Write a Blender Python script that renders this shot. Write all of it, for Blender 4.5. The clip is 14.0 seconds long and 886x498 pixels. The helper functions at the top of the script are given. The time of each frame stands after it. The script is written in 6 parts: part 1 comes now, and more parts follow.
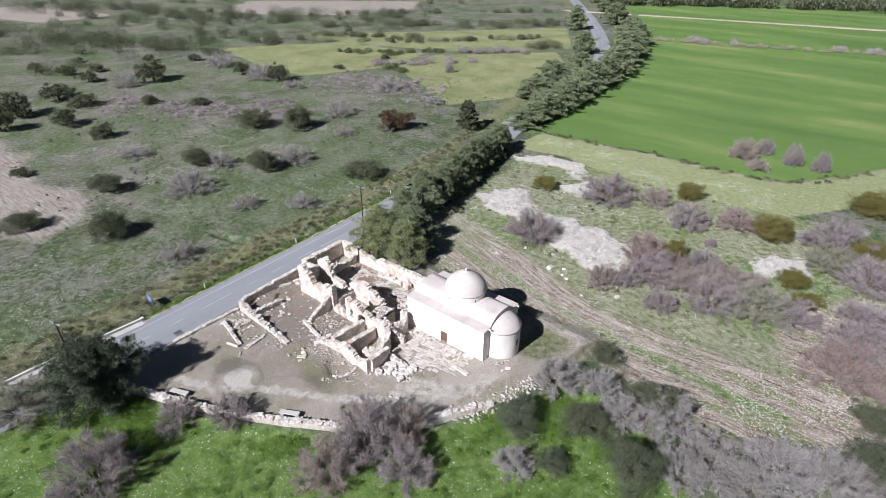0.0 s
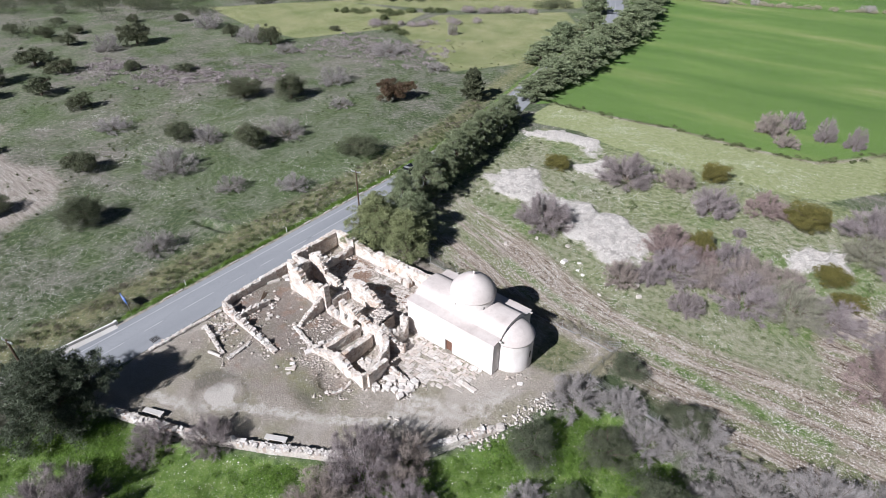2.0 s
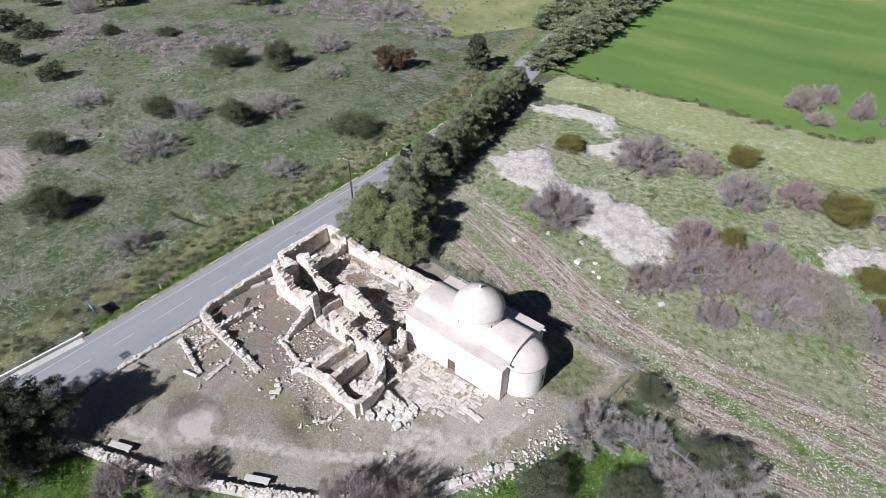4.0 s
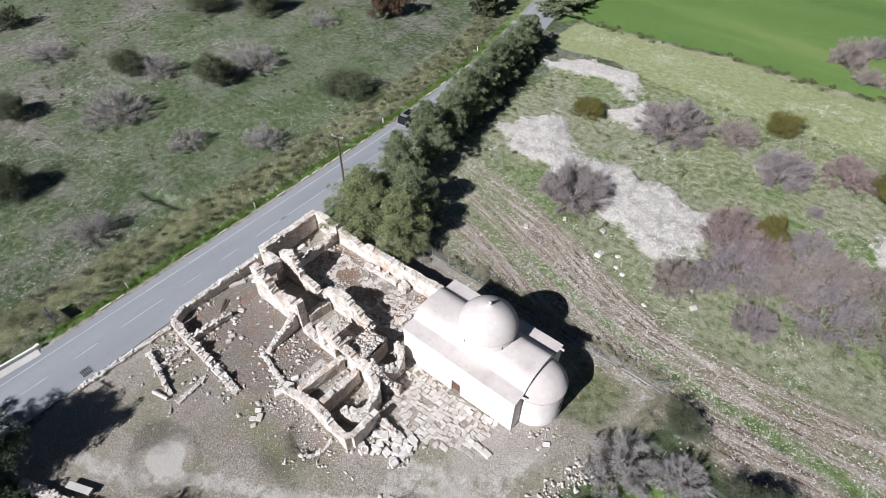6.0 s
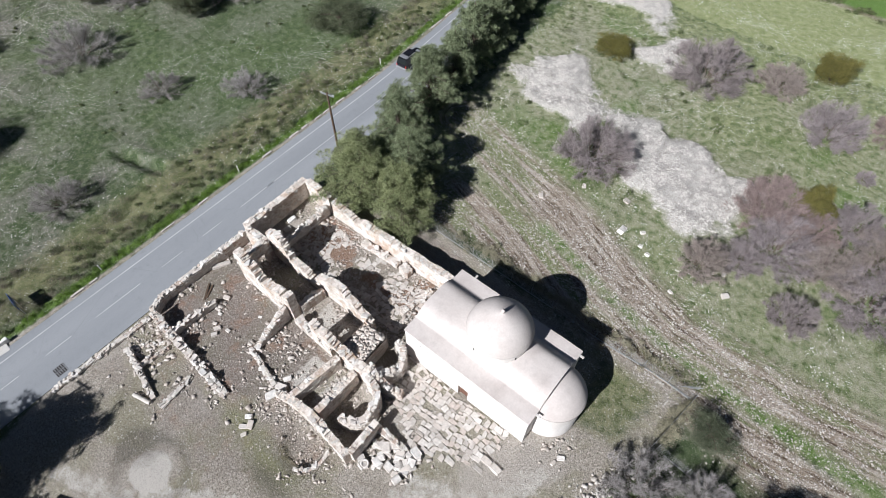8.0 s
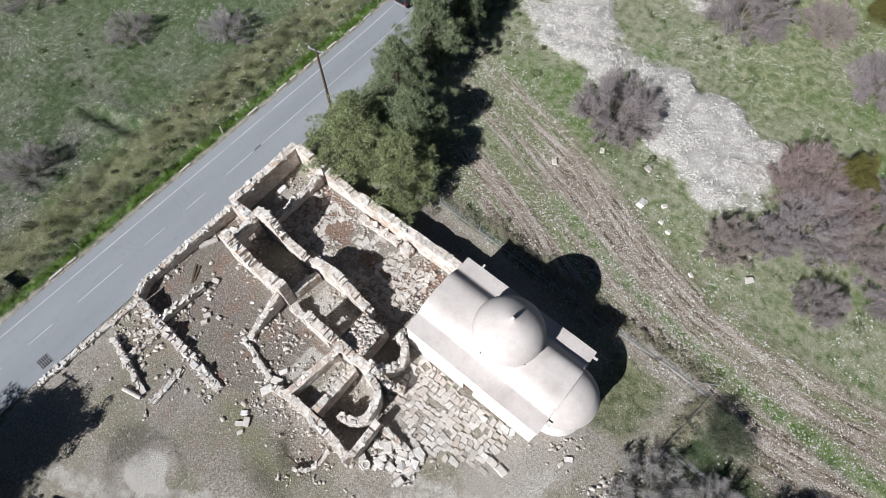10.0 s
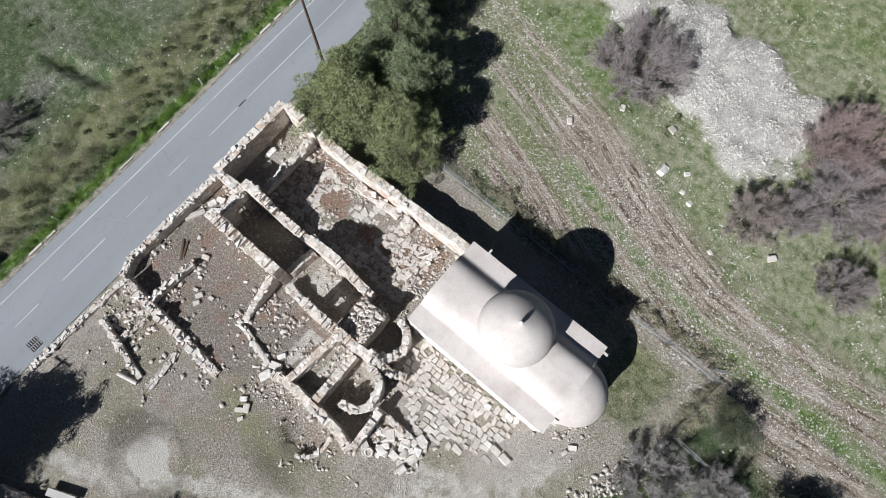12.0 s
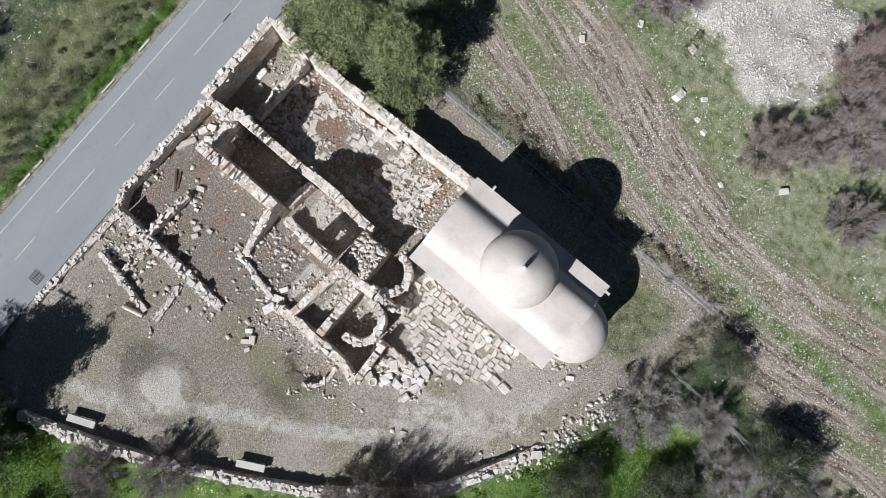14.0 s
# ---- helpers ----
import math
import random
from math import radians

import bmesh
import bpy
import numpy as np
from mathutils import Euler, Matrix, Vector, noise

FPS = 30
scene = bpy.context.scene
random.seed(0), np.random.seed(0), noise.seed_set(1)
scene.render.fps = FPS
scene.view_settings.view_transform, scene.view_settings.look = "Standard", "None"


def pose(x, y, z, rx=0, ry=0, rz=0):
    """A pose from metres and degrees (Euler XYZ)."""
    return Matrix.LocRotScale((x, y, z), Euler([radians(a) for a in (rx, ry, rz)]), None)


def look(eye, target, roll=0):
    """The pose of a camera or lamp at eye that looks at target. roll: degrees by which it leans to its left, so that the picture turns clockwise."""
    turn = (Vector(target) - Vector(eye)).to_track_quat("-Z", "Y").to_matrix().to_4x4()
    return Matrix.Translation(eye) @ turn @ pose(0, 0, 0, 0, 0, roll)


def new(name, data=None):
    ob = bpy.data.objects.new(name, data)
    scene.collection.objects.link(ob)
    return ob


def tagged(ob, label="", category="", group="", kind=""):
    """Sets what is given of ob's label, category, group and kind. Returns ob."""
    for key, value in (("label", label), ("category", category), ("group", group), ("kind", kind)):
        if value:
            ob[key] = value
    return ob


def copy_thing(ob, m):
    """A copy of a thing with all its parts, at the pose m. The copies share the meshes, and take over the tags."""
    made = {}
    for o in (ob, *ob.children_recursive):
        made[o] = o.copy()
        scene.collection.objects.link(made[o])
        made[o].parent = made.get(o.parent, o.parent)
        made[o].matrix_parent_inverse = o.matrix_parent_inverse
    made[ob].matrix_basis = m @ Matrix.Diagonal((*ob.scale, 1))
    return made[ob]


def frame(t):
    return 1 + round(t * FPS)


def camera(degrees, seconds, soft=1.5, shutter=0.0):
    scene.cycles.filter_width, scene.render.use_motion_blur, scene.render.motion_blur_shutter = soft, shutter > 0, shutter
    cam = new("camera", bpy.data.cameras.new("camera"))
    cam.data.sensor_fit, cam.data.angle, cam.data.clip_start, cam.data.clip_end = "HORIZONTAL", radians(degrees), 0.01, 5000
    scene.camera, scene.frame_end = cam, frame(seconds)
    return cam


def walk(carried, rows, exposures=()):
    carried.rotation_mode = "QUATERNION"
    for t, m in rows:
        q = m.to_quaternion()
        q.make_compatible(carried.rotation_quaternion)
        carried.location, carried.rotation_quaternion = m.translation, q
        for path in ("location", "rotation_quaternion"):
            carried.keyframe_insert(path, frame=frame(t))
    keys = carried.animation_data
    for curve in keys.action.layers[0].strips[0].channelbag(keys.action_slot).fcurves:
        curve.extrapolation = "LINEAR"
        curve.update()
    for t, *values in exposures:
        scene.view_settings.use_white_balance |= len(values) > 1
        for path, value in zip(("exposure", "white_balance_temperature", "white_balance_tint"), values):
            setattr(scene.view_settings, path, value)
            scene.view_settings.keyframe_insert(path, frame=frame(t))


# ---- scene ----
cam = camera(77.3, 14.0, soft=0.7)
METRES, EYE, TILT, LEAN, TURN = 60.0, 49.6, 0.0, 0.0, 37.3
ROWS = [
    (0.0, 0.0, 0.0, 0.0, 0.15, -30.53, -0.26),
    (0.5, -0.0019, 0.042, -0.0014, 0.19, -31.52, -0.27),
    (1.0, -0.0035, 0.0818, -0.0034, 0.23, -32.45, -0.26),
    (1.5, -0.0055, 0.1205, -0.0046, 0.28, -33.43, -0.28),
    (2.0, -0.0075, 0.1592, -0.0057, 0.33, -34.47, -0.31),
    (2.5, -0.0087, 0.1973, -0.007, 0.37, -35.48, -0.33),
    (3.0, -0.0096, 0.2361, -0.007, 0.4, -36.43, -0.34),
    (5.5, -0.0139, 0.4577, -0.0181, 0.6, -43.06, -0.31),
    (6.0, -0.0158, 0.5056, -0.021, 0.65, -44.97, -0.31),
    (6.5, -0.0173, 0.5543, -0.0218, 0.72, -47.24, -0.27),
    (7.0, -0.0195, 0.5984, -0.0225, 0.79, -49.54, -0.24),
    (7.5, -0.0224, 0.6376, -0.0223, 0.84, -51.88, -0.27),
    (8.0, -0.0242, 0.6731, -0.0225, 0.91, -54.23, -0.25),
    (10.5, -0.032, 0.8429, -0.0264, 1.17, -65.98, -0.19),
    (11.0, -0.0334, 0.8778, -0.0293, 1.21, -68.54, -0.18),
    (11.5, -0.0347, 0.9116, -0.031, 1.29, -71.3, -0.14),
    (12.0, -0.0365, 0.9392, -0.0333, 1.37, -74.06, -0.13),
    (12.5, -0.0376, 0.96, -0.0357, 1.42, -76.81, -0.09),
    (13.0, -0.0384, 0.9758, -0.0375, 1.46, -79.55, -0.06),
    (13.5, -0.0399, 0.9881, -0.0385, 1.46, -82.3, -0.11),
    (14.0, -0.0398, 0.9978, -0.0397, 1.49, -85.01, -0.08),
]
walk(cam, [(t, pose(42.0, -47.0, EYE, TILT, LEAN, TURN) @ pose(METRES * x, METRES * y, METRES * z, 90 + pitch, roll, yaw)) for t, x, y, z, yaw, pitch, roll in ROWS], exposures=[(0.0, 0.64, 6020, 14.5), (14.0, 0.48, 6100, 8.5)])

# ---- daylight ----
SUN_ELEV, SUN_AZ = 37.5, -6.0         # the sun stands in the south (-y), a little west
world = bpy.data.worlds.new("world")
scene.world = world
world.use_nodes = True
_wt = world.node_tree
_sky = _wt.nodes.new("ShaderNodeTexSky")
_sky.sky_type = "NISHITA"
_sky.sun_disc = False
_sky.air_density, _sky.dust_density = 0.75, 0.2
_sky.sun_elevation = radians(SUN_ELEV)
_sky.sun_rotation = radians(180 + SUN_AZ)
_wt.links.new(_sky.outputs[0], _wt.nodes["Background"].inputs[0])
_wt.nodes["Background"].inputs[1].default_value = 0.021
sun_data = bpy.data.lights.new("sun", "SUN")
sun_data.energy = 5.0
sun_data.angle = radians(0.55)
sun_data.color = (1.0, 0.985, 0.965)
sun_ob = new("sun", sun_data)
_a, _e = radians(SUN_AZ), radians(SUN_ELEV)
sun_ob.matrix_world = look((60 * math.sin(_a) * math.cos(_e), -60 * math.cos(_a) * math.cos(_e), 60 * math.sin(_e)), (0, 0, 0))


# ---- materials ----
class Nodes:
    """Short hand for building a node material."""

    def __init__(self, name, rough=0.85, spec=0.3, metal=0.0):
        self.m = bpy.data.materials.new(name)
        self.m.use_nodes = True
        self.t = self.m.node_tree
        self.b = self.t.nodes["Principled BSDF"]
        self.b.inputs["Roughness"].default_value = rough
        self.b.inputs["Specular IOR Level"].default_value = spec
        self.b.inputs["Metallic"].default_value = metal
        self.pos = self.t.nodes.new("ShaderNodeNewGeometry").outputs["Position"]
        self.obj = self.t.nodes.new("ShaderNodeTexCoord").outputs["Object"]

    def put(self, sock, value):
        if hasattr(value, "is_output"):
            self.t.links.new(value, sock)
        elif hasattr(value, "__len__") and len(value) == 3 and sock.type == "RGBA":
            sock.default_value = (*value, 1)
        else:
            sock.default_value = value

    def noise(self, scale, detail=4.0, rough=0.6, vec=None, dist=0.0):
        n = self.t.nodes.new("ShaderNodeTexNoise")
        self.t.links.new(self.pos if vec is None else vec, n.inputs["Vector"])
        n.inputs["Scale"].default_value = scale
        n.inputs["Detail"].default_value = detail
        n.inputs["Roughness"].default_value = rough
        n.inputs["Distortion"].default_value = dist
        return n.outputs["Fac"]

    def cells(self, scale, feature="F1", vec=None, out="Distance"):
        n = self.t.nodes.new("ShaderNodeTexVoronoi")
        n.feature = feature
        self.t.links.new(self.pos if vec is None else vec, n.inputs["Vector"])
        n.inputs["Scale"].default_value = scale
        return n.outputs[out]

    def stretch(self, vec, sx, sy, sz, turn=0.0):
        n = self.t.nodes.new("ShaderNodeMapping")
        self.t.links.new(vec, n.inputs["Vector"])
        n.inputs["Scale"].default_value = (sx, sy, sz)
        n.inputs["Rotation"].default_value = (0, 0, radians(turn))
        return n.outputs[0]

    def ramp(self, fac, *stops):
        n = self.t.nodes.new("ShaderNodeValToRGB")
        self.put(n.inputs[0], fac)
        e = n.color_ramp.elements
        while len(e) < len(stops):
            e.new(0.5)
        for k, (p, c) in zip(e, stops):
            k.position = p
            k.color = (*c, 1) if hasattr(c, "__len__") else (c, c, c, 1)
        return n.outputs[0]

    def mix(self, fac, a, b, kind="MIX"):
        n = self.t.nodes.new("ShaderNodeMix")
        n.data_type, n.blend_type = "RGBA", kind
        self.put(n.inputs["Factor"], fac)
        self.put(n.inputs["A"], a)
        self.put(n.inputs["B"], b)
        return n.outputs["Result"]

    def calc(self, op, a, b=0.0, c=0.0):
        n = self.t.nodes.new("ShaderNodeMath")
        n.operation = op
        for i, v in enumerate((a, b, c)):
            self.put(n.inputs[i], v)
        return n.outputs[0]

    def attr(self, name, channel=None):
        n = self.t.nodes.new("ShaderNodeAttribute")
        n.attribute_name = name
        if channel is None:
            return n.outputs["Color"]
        s = self.t.nodes.new("ShaderNodeSeparateColor")
        self.t.links.new(n.outputs["Color"], s.inputs[0])
        return s.outputs[channel]

    def alpha(self, name):
        n = self.t.nodes.new("ShaderNodeAttribute")
        n.attribute_name = name
        return n.outputs["Alpha"]

    def rand(self):
        return self.t.nodes.new("ShaderNodeObjectInfo").outputs["Random"]

    def island(self):
        return self.t.nodes.new("ShaderNodeNewGeometry").outputs["Random Per Island"]

    def bump(self, height, strength=0.5, dist=0.05):
        n = self.t.nodes.new("ShaderNodeBump")
        n.inputs["Strength"].default_value = strength
        n.inputs["Distance"].default_value = dist
        self.put(n.inputs["Height"], height)
        self.t.links.new(n.outputs[0], self.b.inputs["Normal"])

    def color(self, c):
        self.put(self.b.inputs["Base Color"], c)
        return self

    def rough(self, r):
        self.put(self.b.inputs["Roughness"], r)
        return self


def simple(name, col, rough=0.7, spec=0.3, metal=0.0, wear=0.15, scale=6.0):
    n = Nodes(name, rough, spec, metal)
    dark = tuple(c * (1 - wear) for c in col)
    light = tuple(min(1, c * (1 + wear)) for c in col)
    n.color(n.ramp(n.noise(scale, 5), (0.3, dark), (0.7, light)))
    n.bump(n.noise(scale * 8, 3), 0.15, 0.01)
    return n.m


def plaster_material(name, base, stain, amount=0.5):
    n = Nodes(name, 0.9, 0.2)
    big = n.noise(0.35, 5, 0.6)
    fine = n.noise(6, 6, 0.7)
    streak = n.noise(1.2, 6, 0.7, n.stretch(n.pos, 1, 1, 0.15))
    c = n.mix(n.ramp(big, (0.42, 0.0), (0.68, amount)), base, stain)
    c = n.mix(n.ramp(streak, (0.52, 0.0), (0.8, 0.35)), c, tuple(x * 0.72 for x in stain))
    c = n.mix(n.ramp(fine, (0.3, 0.16), (0.6, 0.0)), c, tuple(x * 0.5 for x in stain))
    n.color(c)
    n.bump(n.noise(9, 6, 0.7), 0.35, 0.04)
    return n.m


def stone_material(name, low, high, tint, by_object=False, moss=0.0):
    n = Nodes(name, 0.92, 0.15)
    r = n.rand() if by_object else n.island()
    c = n.ramp(r, (0.0, low), (0.55, high), (1.0, tint))
    c = n.mix(n.ramp(n.noise(3.5, 6, 0.65), (0.35, 0.45), (0.6, 0.0)), c, tuple(x * 0.5 for x in low))
    c = n.mix(n.ramp(n.noise(0.55, 4), (0.45, 0.0), (0.75, 0.55)), c, tint)
    if moss:
        c = n.mix(n.ramp(n.noise(0.9, 5), (0.5, 0.0), (0.75, moss)), c, (0.09, 0.1, 0.05))
    n.color(c)
    n.bump(n.noise(14, 6, 0.7), 0.6, 0.04)
    return n.m


def leaf_material(name, dark, mid, light, rough=0.6, trans=0.25):
    n = Nodes(name, rough, 0.25)
    c = n.ramp(n.island(), (0.0, dark), (0.5, mid), (1.0, light))
    c = n.mix(n.ramp(n.noise(0.5, 3, 0.5), (0.35, 0.5), (0.65, 0.0)), c, dark)
    c = n.mix(n.ramp(n.noise(1.5, 3, 0.6), (0.52, 0.0), (0.72, 0.45)), c, light)
    c = n.mix(n.ramp(n.rand(), (0.0, 0.0), (1.0, 0.35)), c, tuple(0.5 * (a + b) for a, b in zip(mid, (0.11, 0.09, 0.05))))
    n.color(c)
    out = n.t.nodes["Material Output"]
    tr = n.t.nodes.new("ShaderNodeBsdfTranslucent")
    n.t.links.new(c, tr.inputs[0])
    mx = n.t.nodes.new("ShaderNodeMixShader")
    mx.inputs[0].default_value = trans
    n.t.links.new(n.b.outputs[0], mx.inputs[1])
    n.t.links.new(tr.outputs[0], mx.inputs[2])
    n.t.links.new(mx.outputs[0], out.inputs[0])
    return n.m


M_PLASTER = plaster_material("lime_plaster", (0.74, 0.70, 0.665), (0.58, 0.53, 0.485), 0.6)
M_ROOF = plaster_material("roof_render", (0.575, 0.52, 0.485), (0.45, 0.395, 0.365), 0.85)
M_WALL = stone_material("limestone_masonry", (0.50, 0.46, 0.41), (0.74, 0.71, 0.665), (0.53, 0.445, 0.375))
M_CORE = stone_material("lime_mortar", (0.54, 0.49, 0.44), (0.62, 0.57, 0.52), (0.40, 0.305, 0.25))
M_STONE = stone_material("loose_limestone", (0.50, 0.465, 0.42), (0.74, 0.71, 0.675), (0.55, 0.485, 0.43), by_object=True)
M_PAVE = stone_material("paving_limestone", (0.42, 0.38, 0.34), (0.62, 0.58, 0.535), (0.50, 0.425, 0.37), by_object=True)
M_DRY = stone_material("dry_stone", (0.42, 0.38, 0.34), (0.60, 0.56, 0.52), (0.46, 0.42, 0.37))
M_SCREE = stone_material("field_stone", (0.48, 0.445, 0.41), (0.69, 0.655, 0.61), (0.59, 0.545, 0.50))
M_RUBBLE = stone_material("soil_stained_rubble", (0.32, 0.28, 0.245), (0.56, 0.51, 0.465), (0.44, 0.375, 0.325))
M_FLECK = stone_material("white_stones_and_flowers", (0.58, 0.57, 0.50), (0.74, 0.73, 0.68), (0.62, 0.60, 0.53))
M_BARK = simple("bark", (0.13, 0.10, 0.08), 0.95, 0.1, 0, 0.4, 5)
M_TWIG = leaf_material("bare_twigs", (0.156, 0.134, 0.133), (0.338, 0.289, 0.289), (0.546, 0.474, 0.474), 0.9, 0.15)
M_TWIG_PALE = leaf_material("pale_grey_twigs", (0.19, 0.175, 0.168), (0.395, 0.365, 0.352), (0.59, 0.55, 0.53), 0.9, 0.2)
M_TWIG_RED = leaf_material("russet_twigs", (0.169, 0.127, 0.119), (0.338, 0.257, 0.24), (0.527, 0.412, 0.385), 0.9, 0.15)
M_OLIVE = leaf_material("olive_leaves", (0.045, 0.058, 0.034), (0.115, 0.135, 0.08), (0.22, 0.24, 0.16))
M_LEAF = leaf_material("dark_green_leaves", (0.032, 0.043, 0.023), (0.105, 0.123, 0.068), (0.235, 0.245, 0.15))
M_PINE = leaf_material("conifer_foliage", (0.066, 0.09, 0.045), (0.24, 0.29, 0.16), (0.48, 0.53, 0.33), 0.6, 0.2)
M_PINE_WARM = leaf_material("yellowish_conifer_foliage", (0.072, 0.092, 0.038), (0.265, 0.30, 0.142), (0.52, 0.555, 0.30), 0.6, 0.2)
M_DARKTREE = leaf_material("dark_tree_leaves", (0.026, 0.040, 0.024), (0.085, 0.112, 0.066), (0.26, 0.29, 0.21))
M_YELLOW = leaf_material("yellow_green_leaves", (0.07, 0.07, 0.02), (0.18, 0.165, 0.042), (0.30, 0.265, 0.085))
M_RUST = leaf_material("rust_leaves", (0.06, 0.03, 0.02), (0.13, 0.07, 0.045), (0.10, 0.11, 0.05))
M_GRASS = leaf_material("grass_blades", (0.07, 0.145, 0.016), (0.135, 0.245, 0.03), (0.23, 0.34, 0.075), 0.7, 0.35)
M_WEED = leaf_material("verge_weeds", (0.045, 0.066, 0.024), (0.112, 0.14, 0.054), (0.23, 0.25, 0.13), 0.8, 0.2)
M_BRUSH = leaf_material("brown_brush", (0.062, 0.054, 0.04), (0.155, 0.135, 0.10), (0.29, 0.26, 0.20), 0.9, 0.1)
M_TWIG_BROWN = leaf_material("brown_twigs", (0.163, 0.137, 0.121), (0.358, 0.296, 0.267), (0.572, 0.494, 0.448), 0.9, 0.15)
M_TWIG_GREEN = leaf_material("lichened_twigs", (0.137, 0.137, 0.1), (0.305, 0.299, 0.221), (0.52, 0.507, 0.403), 0.9, 0.15)
M_DRYGRASS = leaf_material("dry_grass", (0.23, 0.205, 0.14), (0.37, 0.345, 0.24), (0.50, 0.47, 0.35), 0.9, 0.2)
M_WOOD = simple("old_door_wood", (0.16, 0.085, 0.06), 0.75, 0.2, 0, 0.35, 9)
M_DARK = simple("dark_opening", (0.03, 0.027, 0.025), 0.9, 0.1)
M_POLE = simple("creosoted_pole", (0.10, 0.07, 0.05), 0.9, 0.1, 0, 0.35, 4)
M_METAL = simple("galvanised_steel", (0.42, 0.43, 0.44), 0.45, 0.5, 0.7, 0.2, 5)
M_WIRE = simple("fence_wire", (0.36, 0.36, 0.35), 0.5, 0.4, 0.5, 0.2, 5)
M_CONC = plaster_material("concrete", (0.50, 0.48, 0.45), (0.36, 0.34, 0.31), 0.7)
M_WHITEWASH = plaster_material("whitewashed_concrete", (0.72, 0.71, 0.69), (0.52, 0.50, 0.47), 0.6)
M_LINE = plaster_material("road_paint", (0.47, 0.47, 0.47), (0.31, 0.315, 0.32), 0.95)
M_BLUE = simple("blue_sign_paint", (0.03, 0.11, 0.42), 0.4, 0.5)
M_SIGNWHITE = simple("white_sign_paint", (0.75, 0.75, 0.74), 0.5, 0.4)
M_RED = simple("red_reflector", (0.45, 0.03, 0.02), 0.3, 0.5)
M_CARBLACK = simple("black_car_paint", (0.012, 0.012, 0.015), 0.18, 0.6, 0.0, 0.1)
M_CARSILVER = simple("silver_car_trim", (0.45, 0.45, 0.46), 0.35, 0.5, 0.6, 0.1)
M_GLASS = simple("dark_car_glass", (0.015, 0.018, 0.02), 0.05, 0.8, 0.0, 0.05)
M_TYRE = simple("tyre_rubber", (0.02, 0.02, 0.02), 0.85, 0.2)
M_LAMP = simple("lamp_lens", (0.6, 0.6, 0.58), 0.15, 0.6)


def asphalt_material():
    n = Nodes("worn_asphalt", 0.85, 0.25)
    c = n.ramp(n.noise(0.25, 4, 0.5, n.stretch(n.pos, 1, 0.12, 1)), (0.3, (0.232, 0.242, 0.256)), (0.7, (0.298, 0.308, 0.322)))
    c = n.mix(n.ramp(n.noise(1.6, 6, 0.7), (0.55, 0.0), (0.75, 0.5)), c, (0.17, 0.175, 0.185))
    c = n.mix(n.ramp(n.noise(40, 3, 0.7), (0.35, 0.35), (0.6, 0.0)), c, (0.12, 0.12, 0.12))
    c = n.mix(n.ramp(n.cells(0.22, "DISTANCE_TO_EDGE", n.stretch(n.pos, 1, 0.5, 1)), (0.0, 0.22), (0.004, 0.0)), c, (0.12, 0.12, 0.12))
    n.color(c)
    n.bump(n.noise(60, 3), 0.25, 0.01)
    return n.m


M_ASPHALT = asphalt_material()


